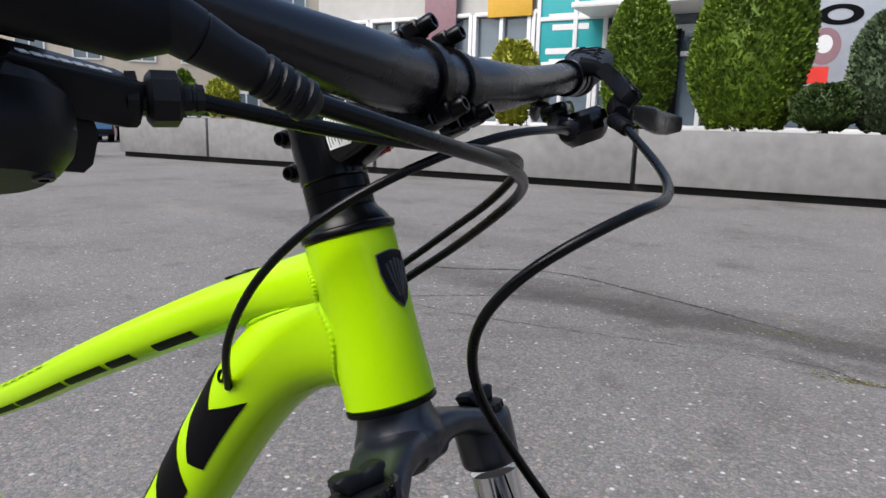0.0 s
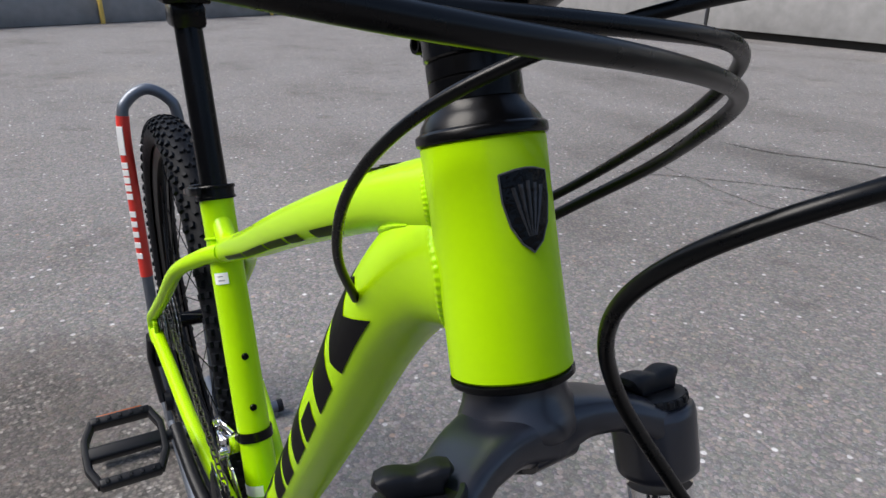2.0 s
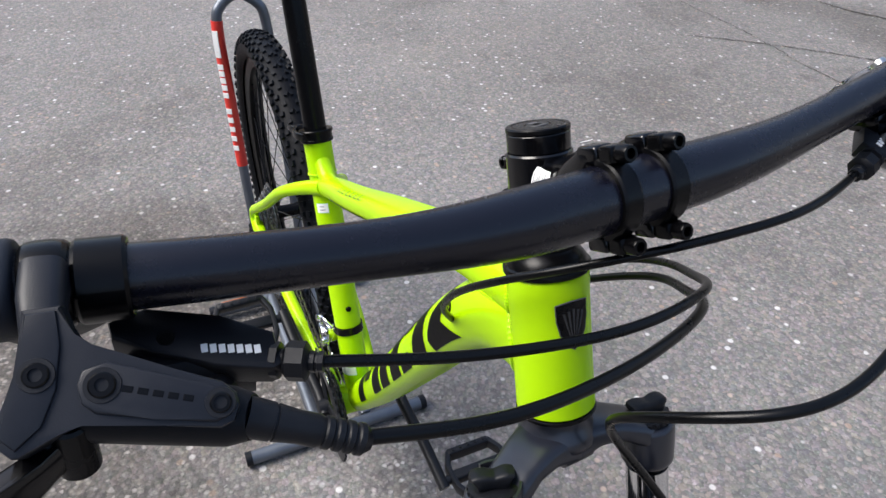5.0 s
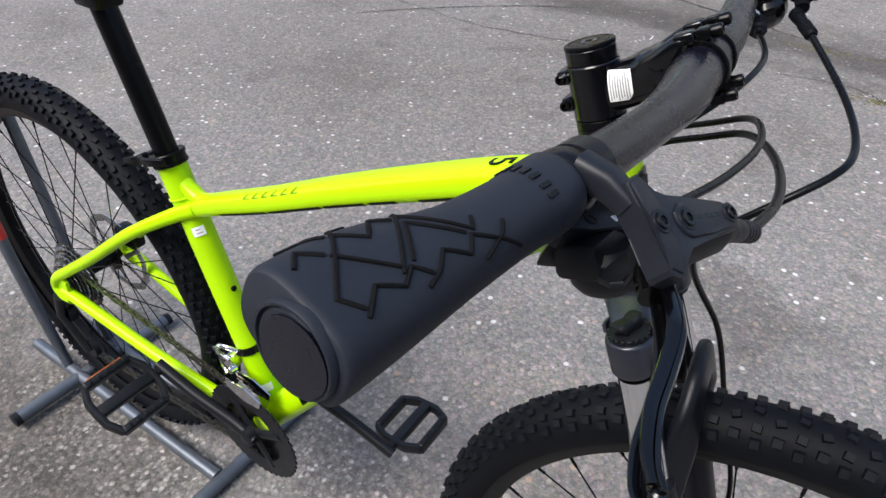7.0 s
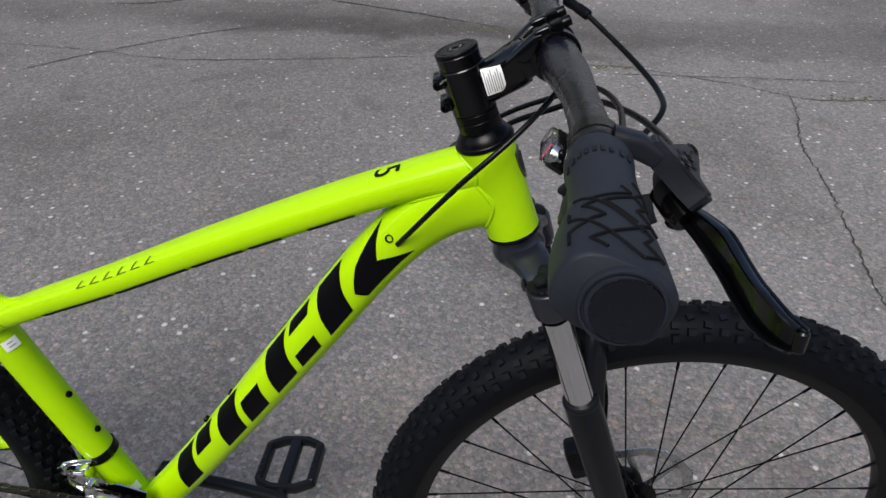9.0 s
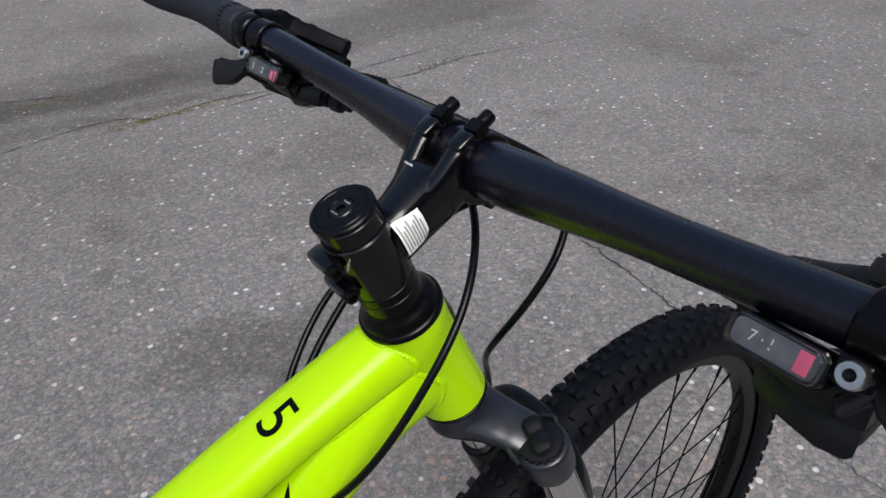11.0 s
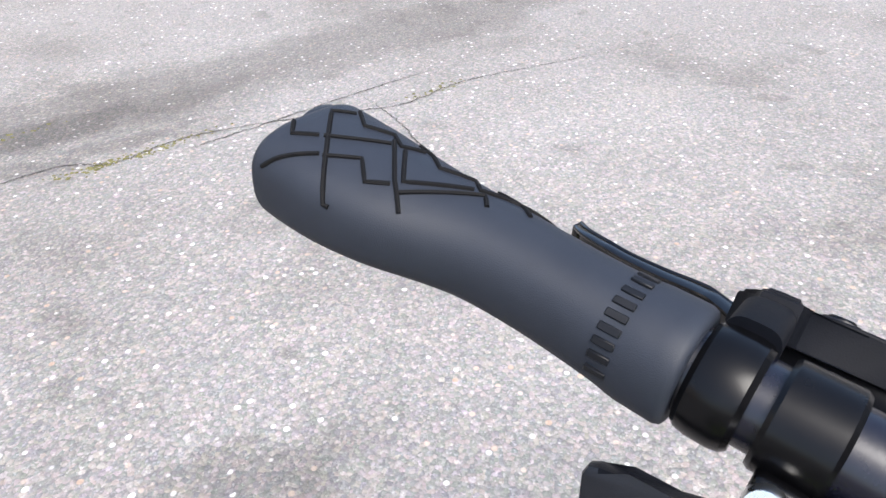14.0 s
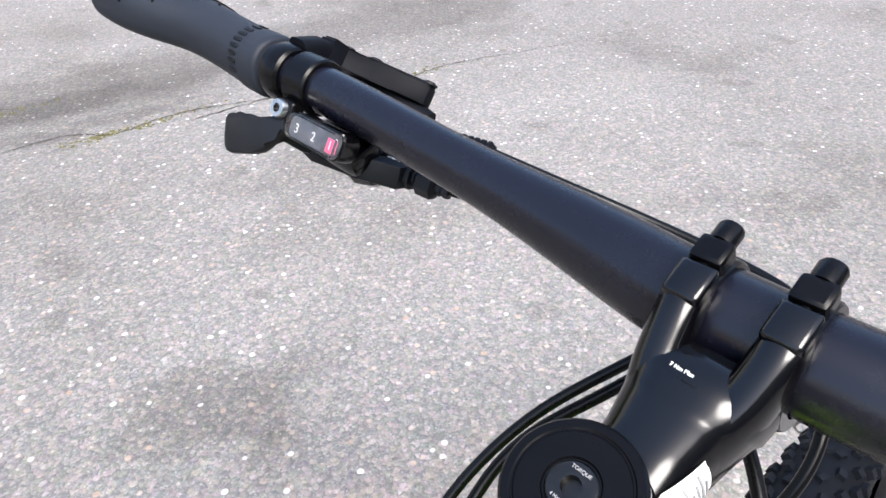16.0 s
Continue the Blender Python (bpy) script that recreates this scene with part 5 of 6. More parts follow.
lever = spline([SEAT_TOP + V((-0.030, -0.019, -0.008)), SEAT_TOP + V((-0.014, -0.0265, -0.003)), SEAT_TOP + V((0.008, -0.0270, 0.003)), SEAT_TOP + V((0.022, -0.0215, 0.007))], 6)
sweep(bm, lever, [(0.0030, 0.0062 - 0.0016 * i / 18) for i in range(19)], 16, up=ST_DIR, power=3)
tail = spline([SEAT_TOP + V((-0.030, -0.0205, -0.008)), SEAT_TOP + V((-0.044, -0.0235, -0.013)), SEAT_TOP + V((-0.062, -0.0235, -0.019))], 6)
sweep(bm, tail, [(0.0032, 0.0060 - 0.0020 * abs(i - 5) / 7) for i in range(13)], 16, up=ST_DIR, power=3)
part("clamp_lever", bm, SATIN, clamp, "curved black quick-release lever")
POST_TOP = SEAT_TOP + ST_DIR * 0.195
part("seatpost", turned(SEAT_TOP - ST_DIR * 0.02, ST_DIR, [(0, 0), (0, 0.0154), (0.208, 0.0154), (0.208, 0)], 36), SATIN, bicycle, "black alloy seatpost")
bm = bmesh.new()
block(bm, POST_TOP + V((-0.004, 0, 0.004)), XYZ, (0.024, 0.019, 0.014), 0.006)
block(bm, POST_TOP + V((-0.004, 0, 0.022)), XYZ, (0.020, 0.026, 0.006), 0.003)
part("seatpost_head", bm, SATIN, bicycle)
bm = bmesh.new()
for sy in (-1, 1):
    sweep(bm, spline([POST_TOP + V((-0.105, sy * 0.034, 0.062)), POST_TOP + V((-0.07, sy * 0.026, 0.030)), POST_TOP + V((0.0, sy * 0.022, 0.026)), POST_TOP + V((0.06, sy * 0.018, 0.030)), POST_TOP + V((0.13, sy * 0.006, 0.052))], 6), 0.0036, 10)
part("saddle_rail", bm, DARKSTEEL, bicycle)
bm = bmesh.new()
prof = [(-0.130, 0.055, 0.066), (-0.115, 0.066, 0.068), (-0.08, 0.064, 0.066), (-0.03, 0.048, 0.060), (0.03, 0.028, 0.058), (0.09, 0.021, 0.058), (0.13, 0.018, 0.055), (0.142, 0.011, 0.050)]
sweep(bm, [POST_TOP + V((x, 0, z)) for x, _, z in prof], [(w, 0.016) for _, w, _ in prof], 28, up=(0, 0, 1), power=2.6)
part("saddle", bm, SADDLE, bicycle, "black padded saddle")

# ---- drivetrain ----
drive = tagged(new("crankset"), "black triple crankset with flat platform pedals")
drive.parent = bicycle
CR = BB - SIDE * 0.052


def toothed(bm, centre, axis, u, v, r, teeth, thick, inner):
    axis, u, v = V(axis), V(u), V(v)
    n = teeth * 4
    rows = []
    for i in range(n):
        w = 2 * math.pi * i / n
        rr = r + (0.0032 if i % 4 in (1, 2) else 0.0)
        way = u * math.cos(w) + v * math.sin(w)
        rows.append([bm.verts.new(V(centre) + way * q + axis * h) for q, h in ((inner, -thick / 2), (rr, -thick / 2), (rr, thick / 2), (inner, thick / 2))])
    for i in range(n):
        a, b = rows[i], rows[(i + 1) % n]
        for j in range(4):
            bm.faces.new((a[j], a[(j + 1) % 4], b[(j + 1) % 4], b[j]))
    return bm


for k, (r, teeth) in enumerate(((0.086, 42), (0.068, 34), (0.048, 24))):
    part("chainring", toothed(bmesh.new(), CR + SIDE * (0.008 * k), SIDE, (1, 0, 0), (0, 0, 1), r, teeth, 0.0028, r - 0.030), DARKSTEEL if k else PLASTIC, drive)
bm = bmesh.new()
for i in range(4):
    w = math.pi * i / 2 + 0.5
    sweep(bm, [CR, CR + V((math.cos(w), 0, math.sin(w))) * 0.068], [(0.010, 0.005), (0.007, 0.003)], 10, up=(0, 1, 0))
part("spider", bm, PLASTIC, drive)


def crank(sy, way, length=0.17):
    base = BB + SIDE * (sy * 0.062)
    tip = BB + SIDE * (sy * 0.078) + V(way).normalized() * length
    bm = bmesh.new()
    sweep(bm, spline([base - V(way).normalized() * 0.012, base + V(way).normalized() * 0.03, base.lerp(tip, 0.6), tip + V(way).normalized() * 0.010], 6), [(0.0135 - 0.004 * min(1, i / 12), 0.0085) for i in range(19)], 16, up=(0, 1, 0), power=2.6)
    lathe(bm, base - SIDE * (sy * 0.01), SIDE * sy, [(0, 0), (0, 0.016), (0.016, 0.015), (0.018, 0.008), (0.018, 0)], 24)
    part("crank_arm", bm, PLASTIC, drive, "black alloy crank arm")
    ped = tip + SIDE * (sy * 0.064)
    return tip, ped


def pedal(sy, tip, ped, ahead, up):
    ahead, up = V(ahead).normalized(), V(up).normalized()
    ob = tagged(new("pedal"), "black plastic platform pedal with an orange reflector")
    ob.parent = drive
    bm = bmesh.new()
    sweep(bm, [tip, ped + SIDE * (sy * 0.036)], 0.0075, 14)
    for a in (-1, 1):
        block(bm, ped + ahead * (0.043 * a), (ahead, SIDE, up), (0.0062, 0.037, 0.0105), 0.0035, 3)
        for b in (-1, 1):
            sweep(bm, [ped + ahead * (0.044 * a) + SIDE * (0.035 * b), ped + ahead * (0.020 * a) + SIDE * (0.046 * b), ped + SIDE * (0.0465 * b)], [(0.0052, 0.0095)] * 3, 12, up=up, power=3.5)
        for k in range(5):
            block(bm, ped + ahead * (0.043 * a) + SIDE * (0.0135 * (k - 2)) + up * 0.0112, (ahead, SIDE, up), (0.0030, 0.0022, 0.0016), 0.0006, 1)
    block(bm, ped, (ahead, SIDE, up), (0.0095, 0.046, 0.0085), 0.0040, 3)
    part("cage", bm, PLASTIC, ob)
    if ped.y < 0:
        part("reflector", solid(ped - ahead * 0.0490 + up * 0.0020, (ahead, SIDE, up), (0.0016, 0.028, 0.0062), 0.0008), ORANGE, ob, "orange pedal reflector")


tipR, pedR = crank(-1, (-1.0, 0, 0.40))
pedal(-1, tipR, pedR, (0.88, 0, -0.47), (0.47, 0, 0.88))
tipL, pedL = crank(1, (1.0, 0, -0.42))
pedal(1, tipL, pedL, (0.98, 0, 0.1), (-0.1, 0, 0.98))

# cassette, derailleurs, chain
for k in range(8):
    part("sprocket", toothed(bmesh.new(), AXLE_R + SIDE * (-0.030 - 0.0042 * k), SIDE, (1, 0, 0), (0, 0, 1), 0.060 - 0.0052 * k, 30 - 2 * k, 0.0018, 0.018), STEEL if k % 2 else CHAINMAT, bicycle)
bm = bmesh.new()
sweep(bm, [AXLE_R + V((0.0, -0.075, -0.02)), AXLE_R + V((-0.01, -0.078, -0.065)), AXLE_R + V((0.03, -0.072, -0.135))], [(0.012, 0.007)] * 3, 12, up=(0, 1, 0))
lathe(bm, AXLE_R + V((-0.006, -0.072, -0.065)), (0, 1, 0), [(0, 0), (0, 0.018), (0.012, 0.018), (0.012, 0)], 24)
lathe(bm, AXLE_R + V((0.03, -0.070, -0.135)), (0, 1, 0), [(0, 0), (0, 0.018), (0.010, 0.018), (0.010, 0)], 24)
part("rear_derailleur", bm, PLASTIC, bicycle, "black rear derailleur")
bm = bmesh.new()
fd = BB + ST_DIR * 0.128
lathe(bm, fd - ST_DIR * 0.006, ST_DIR, [(0, 0.0196), (0, 0.0222), (0.012, 0.0222), (0.012, 0.0196)], 30)
part("derailleur_clamp", bm, SATIN, bicycle, "black front derailleur clamp")
bm = bmesh.new()
block(bm, fd + V((-0.012, -0.030, -0.012)), XYZ, (0.012, 0.012, 0.014), 0.004)
for yy in (-0.036, -0.055):
    plate(bm, [(-0.035, -0.012), (0.0, -0.022), (0.030, -0.018), (0.034, -0.004), (0.0, 0.008), (-0.035, 0.004)], BB + V((0.0, yy, 0.096)), (1, 0, 0), (0, 0, 1), 0.0018)
sweep(bm, spline([fd + V((-0.02, -0.028, 0.0)), fd + V((-0.028, -0.034, -0.022)), fd + V((-0.008, -0.042, -0.03))], 5), 0.0032, 10)
sweep(bm, spline([fd + V((0.004, -0.026, 0.010)), fd + V((-0.010, -0.034, 0.016)), fd + V((-0.026, -0.036, 0.010)), fd + V((-0.030, -0.036, -0.006))], 5), [(0.0042, 0.0028)] * 16, 12, up=(0, 1, 0))
lathe(bm, fd + V((-0.026, -0.034, 0.010)), (0, -1, 0), [(0, 0), (0, 0.0052), (0.008, 0.0052), (0.009, 0.0040), (0.009, 0)], 18)
lathe(bm, fd + V((0.002, -0.034, -0.018)), (0, -1, 0), [(0, 0), (0, 0.0060), (0.010, 0.0060), (0.011, 0.0046), (0.011, 0)], 18)
part("front_derailleur", bm, CHROME, bicycle, "bright steel front derailleur cage")


def chain_run(p, q, count):
    bm = bmesh.new()
    p, q = V(p), V(q)
    way = (q - p).normalized()
    for i in range(count):
        c = p.lerp(q, (i + 0.5) / count)
        wide = 0.0032 if i % 2 else 0.0022
        for sy in (-1, 1):
            block(bm, c + SIDE * (wide * sy), (way, SIDE, way.cross(SIDE)), (0.0066, 0.0006, 0.0038))
        lathe(bm, c - SIDE * 0.0036 + way * 0.0063, SIDE, [(0, 0), (0, 0.0019), (0.0072, 0.0019), (0.0072, 0)], 6)
    part("chain", bm, CHAINMAT, bicycle, "oiled steel roller chain")


chain_run(CR + V((-0.01, 0.008, 0.066)), AXLE_R + V((0.0, -0.046, 0.040)), 34)
chain_run(CR + V((-0.01, 0.008, -0.066)), AXLE_R + V((0.035, -0.060, -0.150)), 32)

# ---- wheel stand ----
stand = thing("bicycle_stand", "grey tubular steel floor stand hooped over the rear tyre", "bicycle stand", m=STAND)
hoop = spline([(-0.600, -0.048, 0.022), (-0.640, -0.050, 0.25), (-0.672, -0.050, 0.50), (-0.688, -0.048, 0.645), (-0.694, -0.034, 0.682), (-0.696, 0.0, 0.700), (-0.694, 0.034, 0.682), (-0.688, 0.048, 0.645), (-0.672, 0.050, 0.50), (-0.640, 0.050, 0.25), (-0.600, 0.048, 0.022)], 8)
part("hoop", tube(hoop, 0.0105, 18), GREYTUBE, stand)
part("sleeve", tube([p for p in hoop if p.y < -0.03 and 0.34 < p.z < 0.655], 0.0117, 18), RED, stand, "red printed plastic sleeve")
leg = [p for p in hoop if p.y < -0.03 and 0.36 < p.z < 0.645]
for i in range(18):
    if i % 6 == 5:
        continue
    f = (i + 0.5) / 18
    j = min(len(leg) - 2, int(f * (len(leg) - 1)))
    c = leg[j].lerp(leg[j + 1], f * (len(leg) - 1) - j)
    way = (leg[j + 1] - leg[j]).normalized()
    n = V((0.75, -0.66, 0)).normalized()
    part("printed_bar", solid(c + n * 0.0112, (way, n, way.cross(n)), (0.0056, 0.0010, 0.0062), 0.0004, 1), WHITE, stand, "white printed bar")
for y in (-0.048, 0.048):
    part("runner", tube([(-0.14, y, 0.026), (-0.72, y, 0.026)], 0.0125, 16), GREYTUBE, stand)
for x in (-0.13, -0.56):
    part("crossbar", tube([(x, -0.185, 0.024), (x, 0.165, 0.024)], 0.0135, 16), GREYTUBE, stand)
    for y in (-0.187, 0.167):
        part("end_cap", tube([(x, y - 0.006, 0.024), (x, y + 0.006, 0.024)], 0.0142, 16), PLASTIC, stand)


# ---- surroundings ----
def asphalt():
    m = bpy.data.materials.new("worn_asphalt")
    m.use_nodes = True
    n, k = m.node_tree.nodes, m.node_tree.links
    p = n["Principled BSDF"]
    tc = n.new("ShaderNodeTexCoord")
    p.inputs["Roughness"].default_value = 0.82
    p.inputs["Specular IOR Level"].default_value = 0.35

    def stones(scale, jitter=1.0):
        v = n.new("ShaderNodeTexVoronoi")
        v.inputs["Scale"].default_value, v.inputs["Randomness"].default_value = scale, jitter
        k.new(tc.outputs["Object"], v.inputs["Vector"])
        return v

    def clouds(scale, detail=4, rough=0.6):
        v = n.new("ShaderNodeTexNoise")
        v.inputs["Scale"].default_value, v.inputs["Detail"].default_value, v.inputs["Roughness"].default_value = scale, detail, rough
        k.new(tc.outputs["Object"], v.inputs["Vector"])
        return v

    def ramp(stops, source):
        r = n.new("ShaderNodeValToRGB")
        e = r.color_ramp.elements
        while len(e) < len(stops):
            e.new(0.5)
        for q, (pos, col) in zip(e, stops):
            q.position, q.color = pos, (*col, 1)
        k.new(source, r.inputs["Fac"])
        return r

    def mix(kind, a, b, fac):
        x = n.new("ShaderNodeMix")
        x.data_type, x.blend_type = "RGBA", kind
        if isinstance(fac, float):
            x.inputs["Factor"].default_value = fac
        else:
            k.new(fac, x.inputs["Factor"])
        k.new(a, x.inputs["A"])
        k.new(b, x.inputs["B"])
        return x.outputs["Result"]

    def inverted(source):
        v = n.new("ShaderNodeInvert")
        k.new(source, v.inputs["Color"])
        return v.outputs["Color"]

    fine, coarse, chips, grains = stones(210), stones(95), stones(42), stones(120)
    sep = []
    for v in (fine, coarse, chips, grains):
        s = n.new("ShaderNodeSeparateColor")
        k.new(v.outputs["Color"], s.inputs["Color"])
        sep.append(s)
    c1 = ramp([(0.0, (0.118, 0.115, 0.112)), (0.35, (0.147, 0.142, 0.138)), (0.7, (0.200, 0.191, 0.184)), (0.93, (0.252, 0.241, 0.231)), (1.0, (0.34, 0.335, 0.33))], sep[0].outputs["Red"])
    c2 = ramp([(0.0, (0.110, 0.106, 0.104)), (0.5, (0.165, 0.159, 0.155)), (0.8, (0.215, 0.200, 0.188)), (0.95, (0.268, 0.246, 0.228)), (1.0, (0.33, 0.325, 0.325))], sep[1].outputs["Red"])
    col = mix("MIX", c1.outputs["Color"], c2.outputs["Color"], 0.5)
    col = mix("SOFT_LIGHT", col, coarse.outputs["Color"], 0.07)
    pick = ramp([(0.85, (0, 0, 0)), (0.88, (1, 1, 1))], sep[2].outputs["Green"])
    inside = ramp([(0.22, (1, 1, 1)), (0.34, (0, 0, 0))], chips.outputs["Distance"])
    chipmask = mix("MULTIPLY", pick.outputs["Color"], inside.outputs["Color"], 1.0)
    chipcol = ramp([(0.0, (0.30, 0.22, 0.17)), (0.4, (0.42, 0.40, 0.38)), (1.0, (0.56, 0.555, 0.55))], sep[2].outputs["Blue"])
    col = mix("MIX", col, chipcol.outputs["Color"], chipmask)
    gap = ramp([(0.0, (1, 1, 1)), (0.55, (0.92, 0.92, 0.92)), (0.8, (0.55, 0.55, 0.55))], coarse.outputs["Distance"])
    col = mix("MULTIPLY", col, gap.outputs["Color"], 0.36)
    stain = ramp([(0.30, (0.62, 0.60, 0.58)), (0.46, (0.92, 0.91, 0.90)), (0.62, (1.0, 1.0, 1.0)), (0.8, (1.12, 1.11, 1.09))], clouds(0.9, 6, 0.62).outputs["Fac"])
    col = mix("MULTIPLY", col, stain.outputs["Color"], 1.0)
    spots = ramp([(0.30, (0.42, 0.40, 0.38)), (0.38, (1, 1, 1))], clouds(4.2, 3, 0.5).outputs["Fac"])
    col = mix("MULTIPLY", col, spots.outputs["Color"], 0.38)
    # an older, darker strip across the yard and a darker patch where bicycles stand
    where = n.new("ShaderNodeSeparateXYZ")
    warp = n.new("ShaderNodeMix")
    warp.data_type, warp.blend_type = "RGBA", "LINEAR_LIGHT"
    warp.inputs["Factor"].default_value = 0.35
    k.new(tc.outputs["Object"], warp.inputs["A"])
    k.new(clouds(2.2, 5, 0.65).outputs["Color"], warp.inputs["B"])
    k.new(warp.outputs["Result"], where.inputs["Vector"])

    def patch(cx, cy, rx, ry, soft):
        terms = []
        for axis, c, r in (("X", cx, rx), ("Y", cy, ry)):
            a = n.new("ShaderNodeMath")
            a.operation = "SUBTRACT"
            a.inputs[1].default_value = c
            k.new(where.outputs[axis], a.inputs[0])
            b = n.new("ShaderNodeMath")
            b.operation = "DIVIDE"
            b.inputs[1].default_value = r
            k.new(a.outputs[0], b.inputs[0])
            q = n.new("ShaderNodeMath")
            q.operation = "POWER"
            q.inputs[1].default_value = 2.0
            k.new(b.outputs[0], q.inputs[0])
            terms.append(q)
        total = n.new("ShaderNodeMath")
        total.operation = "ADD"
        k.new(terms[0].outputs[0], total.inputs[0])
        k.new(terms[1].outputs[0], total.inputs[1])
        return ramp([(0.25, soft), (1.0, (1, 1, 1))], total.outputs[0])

    # loose gravel shows where the surface is worn near the stand
    worn = patch(-0.25, -0.45, 1.15, 0.9, (0, 0, 0))
    grit = ramp([(0.0, (0.050, 0.047, 0.045)), (0.3, (0.120, 0.115, 0.110)), (0.62, (0.185, 0.176, 0.168)), (0.88, (0.300, 0.282, 0.262)), (1.0, (0.62, 0.60, 0.58))], sep[3].outputs["Red"])
    bare = mix("MULTIPLY", grit.outputs["Color"], ramp([(0.1, (1.12, 1.12, 1.12)), (0.75, (0.45, 0.44, 0.43))], grains.outputs["Distance"]).outputs["Color"], 1.0)
    part_worn = mix("MULTIPLY", ramp([(0.40, (0.75, 0.75, 0.75)), (0.58, (0.15, 0.15, 0.15))], clouds(3.0, 4, 0.6).outputs["Fac"]).outputs["Color"], inverted(worn.outputs["Color"]), 1.0)
    col = mix("MIX", col, bare, part_worn)
    # The wide 0.88 patch stands in for lens vignetting, put into the ground's colour.
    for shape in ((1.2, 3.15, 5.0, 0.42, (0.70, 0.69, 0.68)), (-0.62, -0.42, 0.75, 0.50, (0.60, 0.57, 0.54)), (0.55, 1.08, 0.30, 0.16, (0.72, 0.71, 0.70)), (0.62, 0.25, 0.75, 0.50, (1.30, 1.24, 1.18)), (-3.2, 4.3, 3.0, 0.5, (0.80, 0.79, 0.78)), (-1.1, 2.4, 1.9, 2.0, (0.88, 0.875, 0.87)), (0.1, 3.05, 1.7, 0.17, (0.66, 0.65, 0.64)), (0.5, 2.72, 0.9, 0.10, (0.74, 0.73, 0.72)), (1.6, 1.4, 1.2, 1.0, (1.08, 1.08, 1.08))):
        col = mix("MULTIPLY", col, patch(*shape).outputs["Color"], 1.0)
    sand = ramp([(0.60, (0, 0, 0)), (0.78, (0.45, 0.45, 0.45))], clouds(0.42, 5, 0.6).outputs["Fac"])
    dust = n.new("ShaderNodeRGB")
    dust.outputs[0].default_value = (0.30, 0.27, 0.23, 1)
    col = mix("MIX", col, dust.outputs[0], sand.outputs["Color"])
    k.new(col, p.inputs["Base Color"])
    b1, b2 = n.new("ShaderNodeBump"), n.new("ShaderNodeBump")
    b1.inputs["Strength"].default_value, b1.inputs["Distance"].default_value, b1.invert = 0.5, 0.004, True
    b2.inputs["Strength"].default_value, b2.inputs["Distance"].default_value, b2.invert = 0.35, 0.002, True
    k.new(coarse.outputs["Distance"], b1.inputs["Height"])
    k.new(fine.outputs["Distance"], b2.inputs["Height"])
    k.new(b1.outputs["Normal"], b2.inputs["Normal"])
    k.new(b2.outputs["Normal"], p.inputs["Normal"])
    return m


ASPHALT = asphalt()
bm = bmesh.new()
size = 400.0
for x, y in ((-size, -size), (size, -size), (size, size), (-size, size)):
    bm.verts.new((x, y, 0))
bm.faces.new(bm.verts)
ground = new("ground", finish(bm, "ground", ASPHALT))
tagged(ground, "worn grey asphalt yard with light stone chips and dark stains", "ground", kind="structure")

# cracks and seams in the asphalt, with a little moss
CRACK = material("crack_shadow", (0.052, 0.049, 0.045), 0.95, vary=0.5, scale=60, spec=0.1)
MOSS = material("moss", (0.11, 0.105, 0.045), 0.95, vary=0.5, scale=150, bump=0.6, bump_scale=500, spec=0.1)
crack_rng = random.Random(11)


def crack(points, width):
    """A thin ragged dark line that fades out at both ends."""
    path = spline([V((x, y, 0.0)) for x, y in points], 26)
    bm = bmesh.new()
    rows = []
    for i, p in enumerate(path):
        way = (path[min(i + 1, len(path) - 1)] - path[max(i - 1, 0)]).normalized()
        n = V((-way.y, way.x, 0))
        f = min(1.0, 6 * i / len(path), 6 * (len(path) - 1 - i) / len(path))
        c = p + n * crack_rng.gauss(0, 0.004) + V((0, 0, 0.003))
        w = width * (0.12 + f) * crack_rng.uniform(0.25, 1.0)
        rows.append((bm.verts.new(c - n * w), bm.verts.new(c + n * w)))
    for a, b in zip(rows, rows[1:]):
        bm.faces.new((a[0], b[0], b[1], a[1]))
    part("crack", bm, CRACK, ground, "dark ragged crack in the asphalt")


crack([(-2.6, 2.6), (-2.13, 2.53), (-1.57, 2.50), (-1.05, 2.43), (-0.3, 2.55), (0.5, 2.70), (0.74, 2.59), (1.03, 2.62), (1.52, 2.46), (1.81, 2.33), (2.2, 2.35), (2.74, 2.22), (3.56, 2.06)], 0.0032)
crack([(1.76, 2.60), (1.70, 2.18), (1.62, 1.88), (1.58, 1.44), (1.52, 1.02), (1.49, 0.60), (1.45, 0.36), (1.39, 0.11), (1.36, -0.15)], 0.0034)
crack([(0.92, 2.52), (1.28, 2.53), (1.8, 2.56), (2.2, 2.56)], 0.0032)
crack([(-1.75, 2.12), (-1.50, 2.43), (-1.09, 2.81), (-0.7, 3.05)], 0.0050)
crack([(-1.9, 3.25), (-1.59, 3.31), (-0.99, 3.62), (-0.21, 3.40), (0.5, 3.12)], 0.0100)
verts, faces = [], []
for cx, cy, spread, count in ((0.74, 2.60, 0.12, 120), (1.05, 2.62, 0.08, 20), (2.0, 2.36, 0.10, 30), (0.42, 3.10, 0.12, 60)):
    for _ in range(count):
        x, y = crack_rng.gauss(cx, spread), crack_rng.gauss(cy, spread * 0.16)
        r, h = crack_rng.uniform(0.003, 0.009), crack_rng.uniform(0.002, 0.006)
        k = len(verts)
        verts += [(x + r * math.cos(w), y + r * math.sin(w), 0.001) for w in (0.2, 1.5, 2.7, 3.9, 5.2)] + [(x, y, h)]
        faces += [(k + i, k + (i + 1) % 5, k + 5) for i in range(5)]
me = bpy.data.meshes.new("moss")
me.from_pydata(verts, [], faces)
me.materials.append(MOSS)
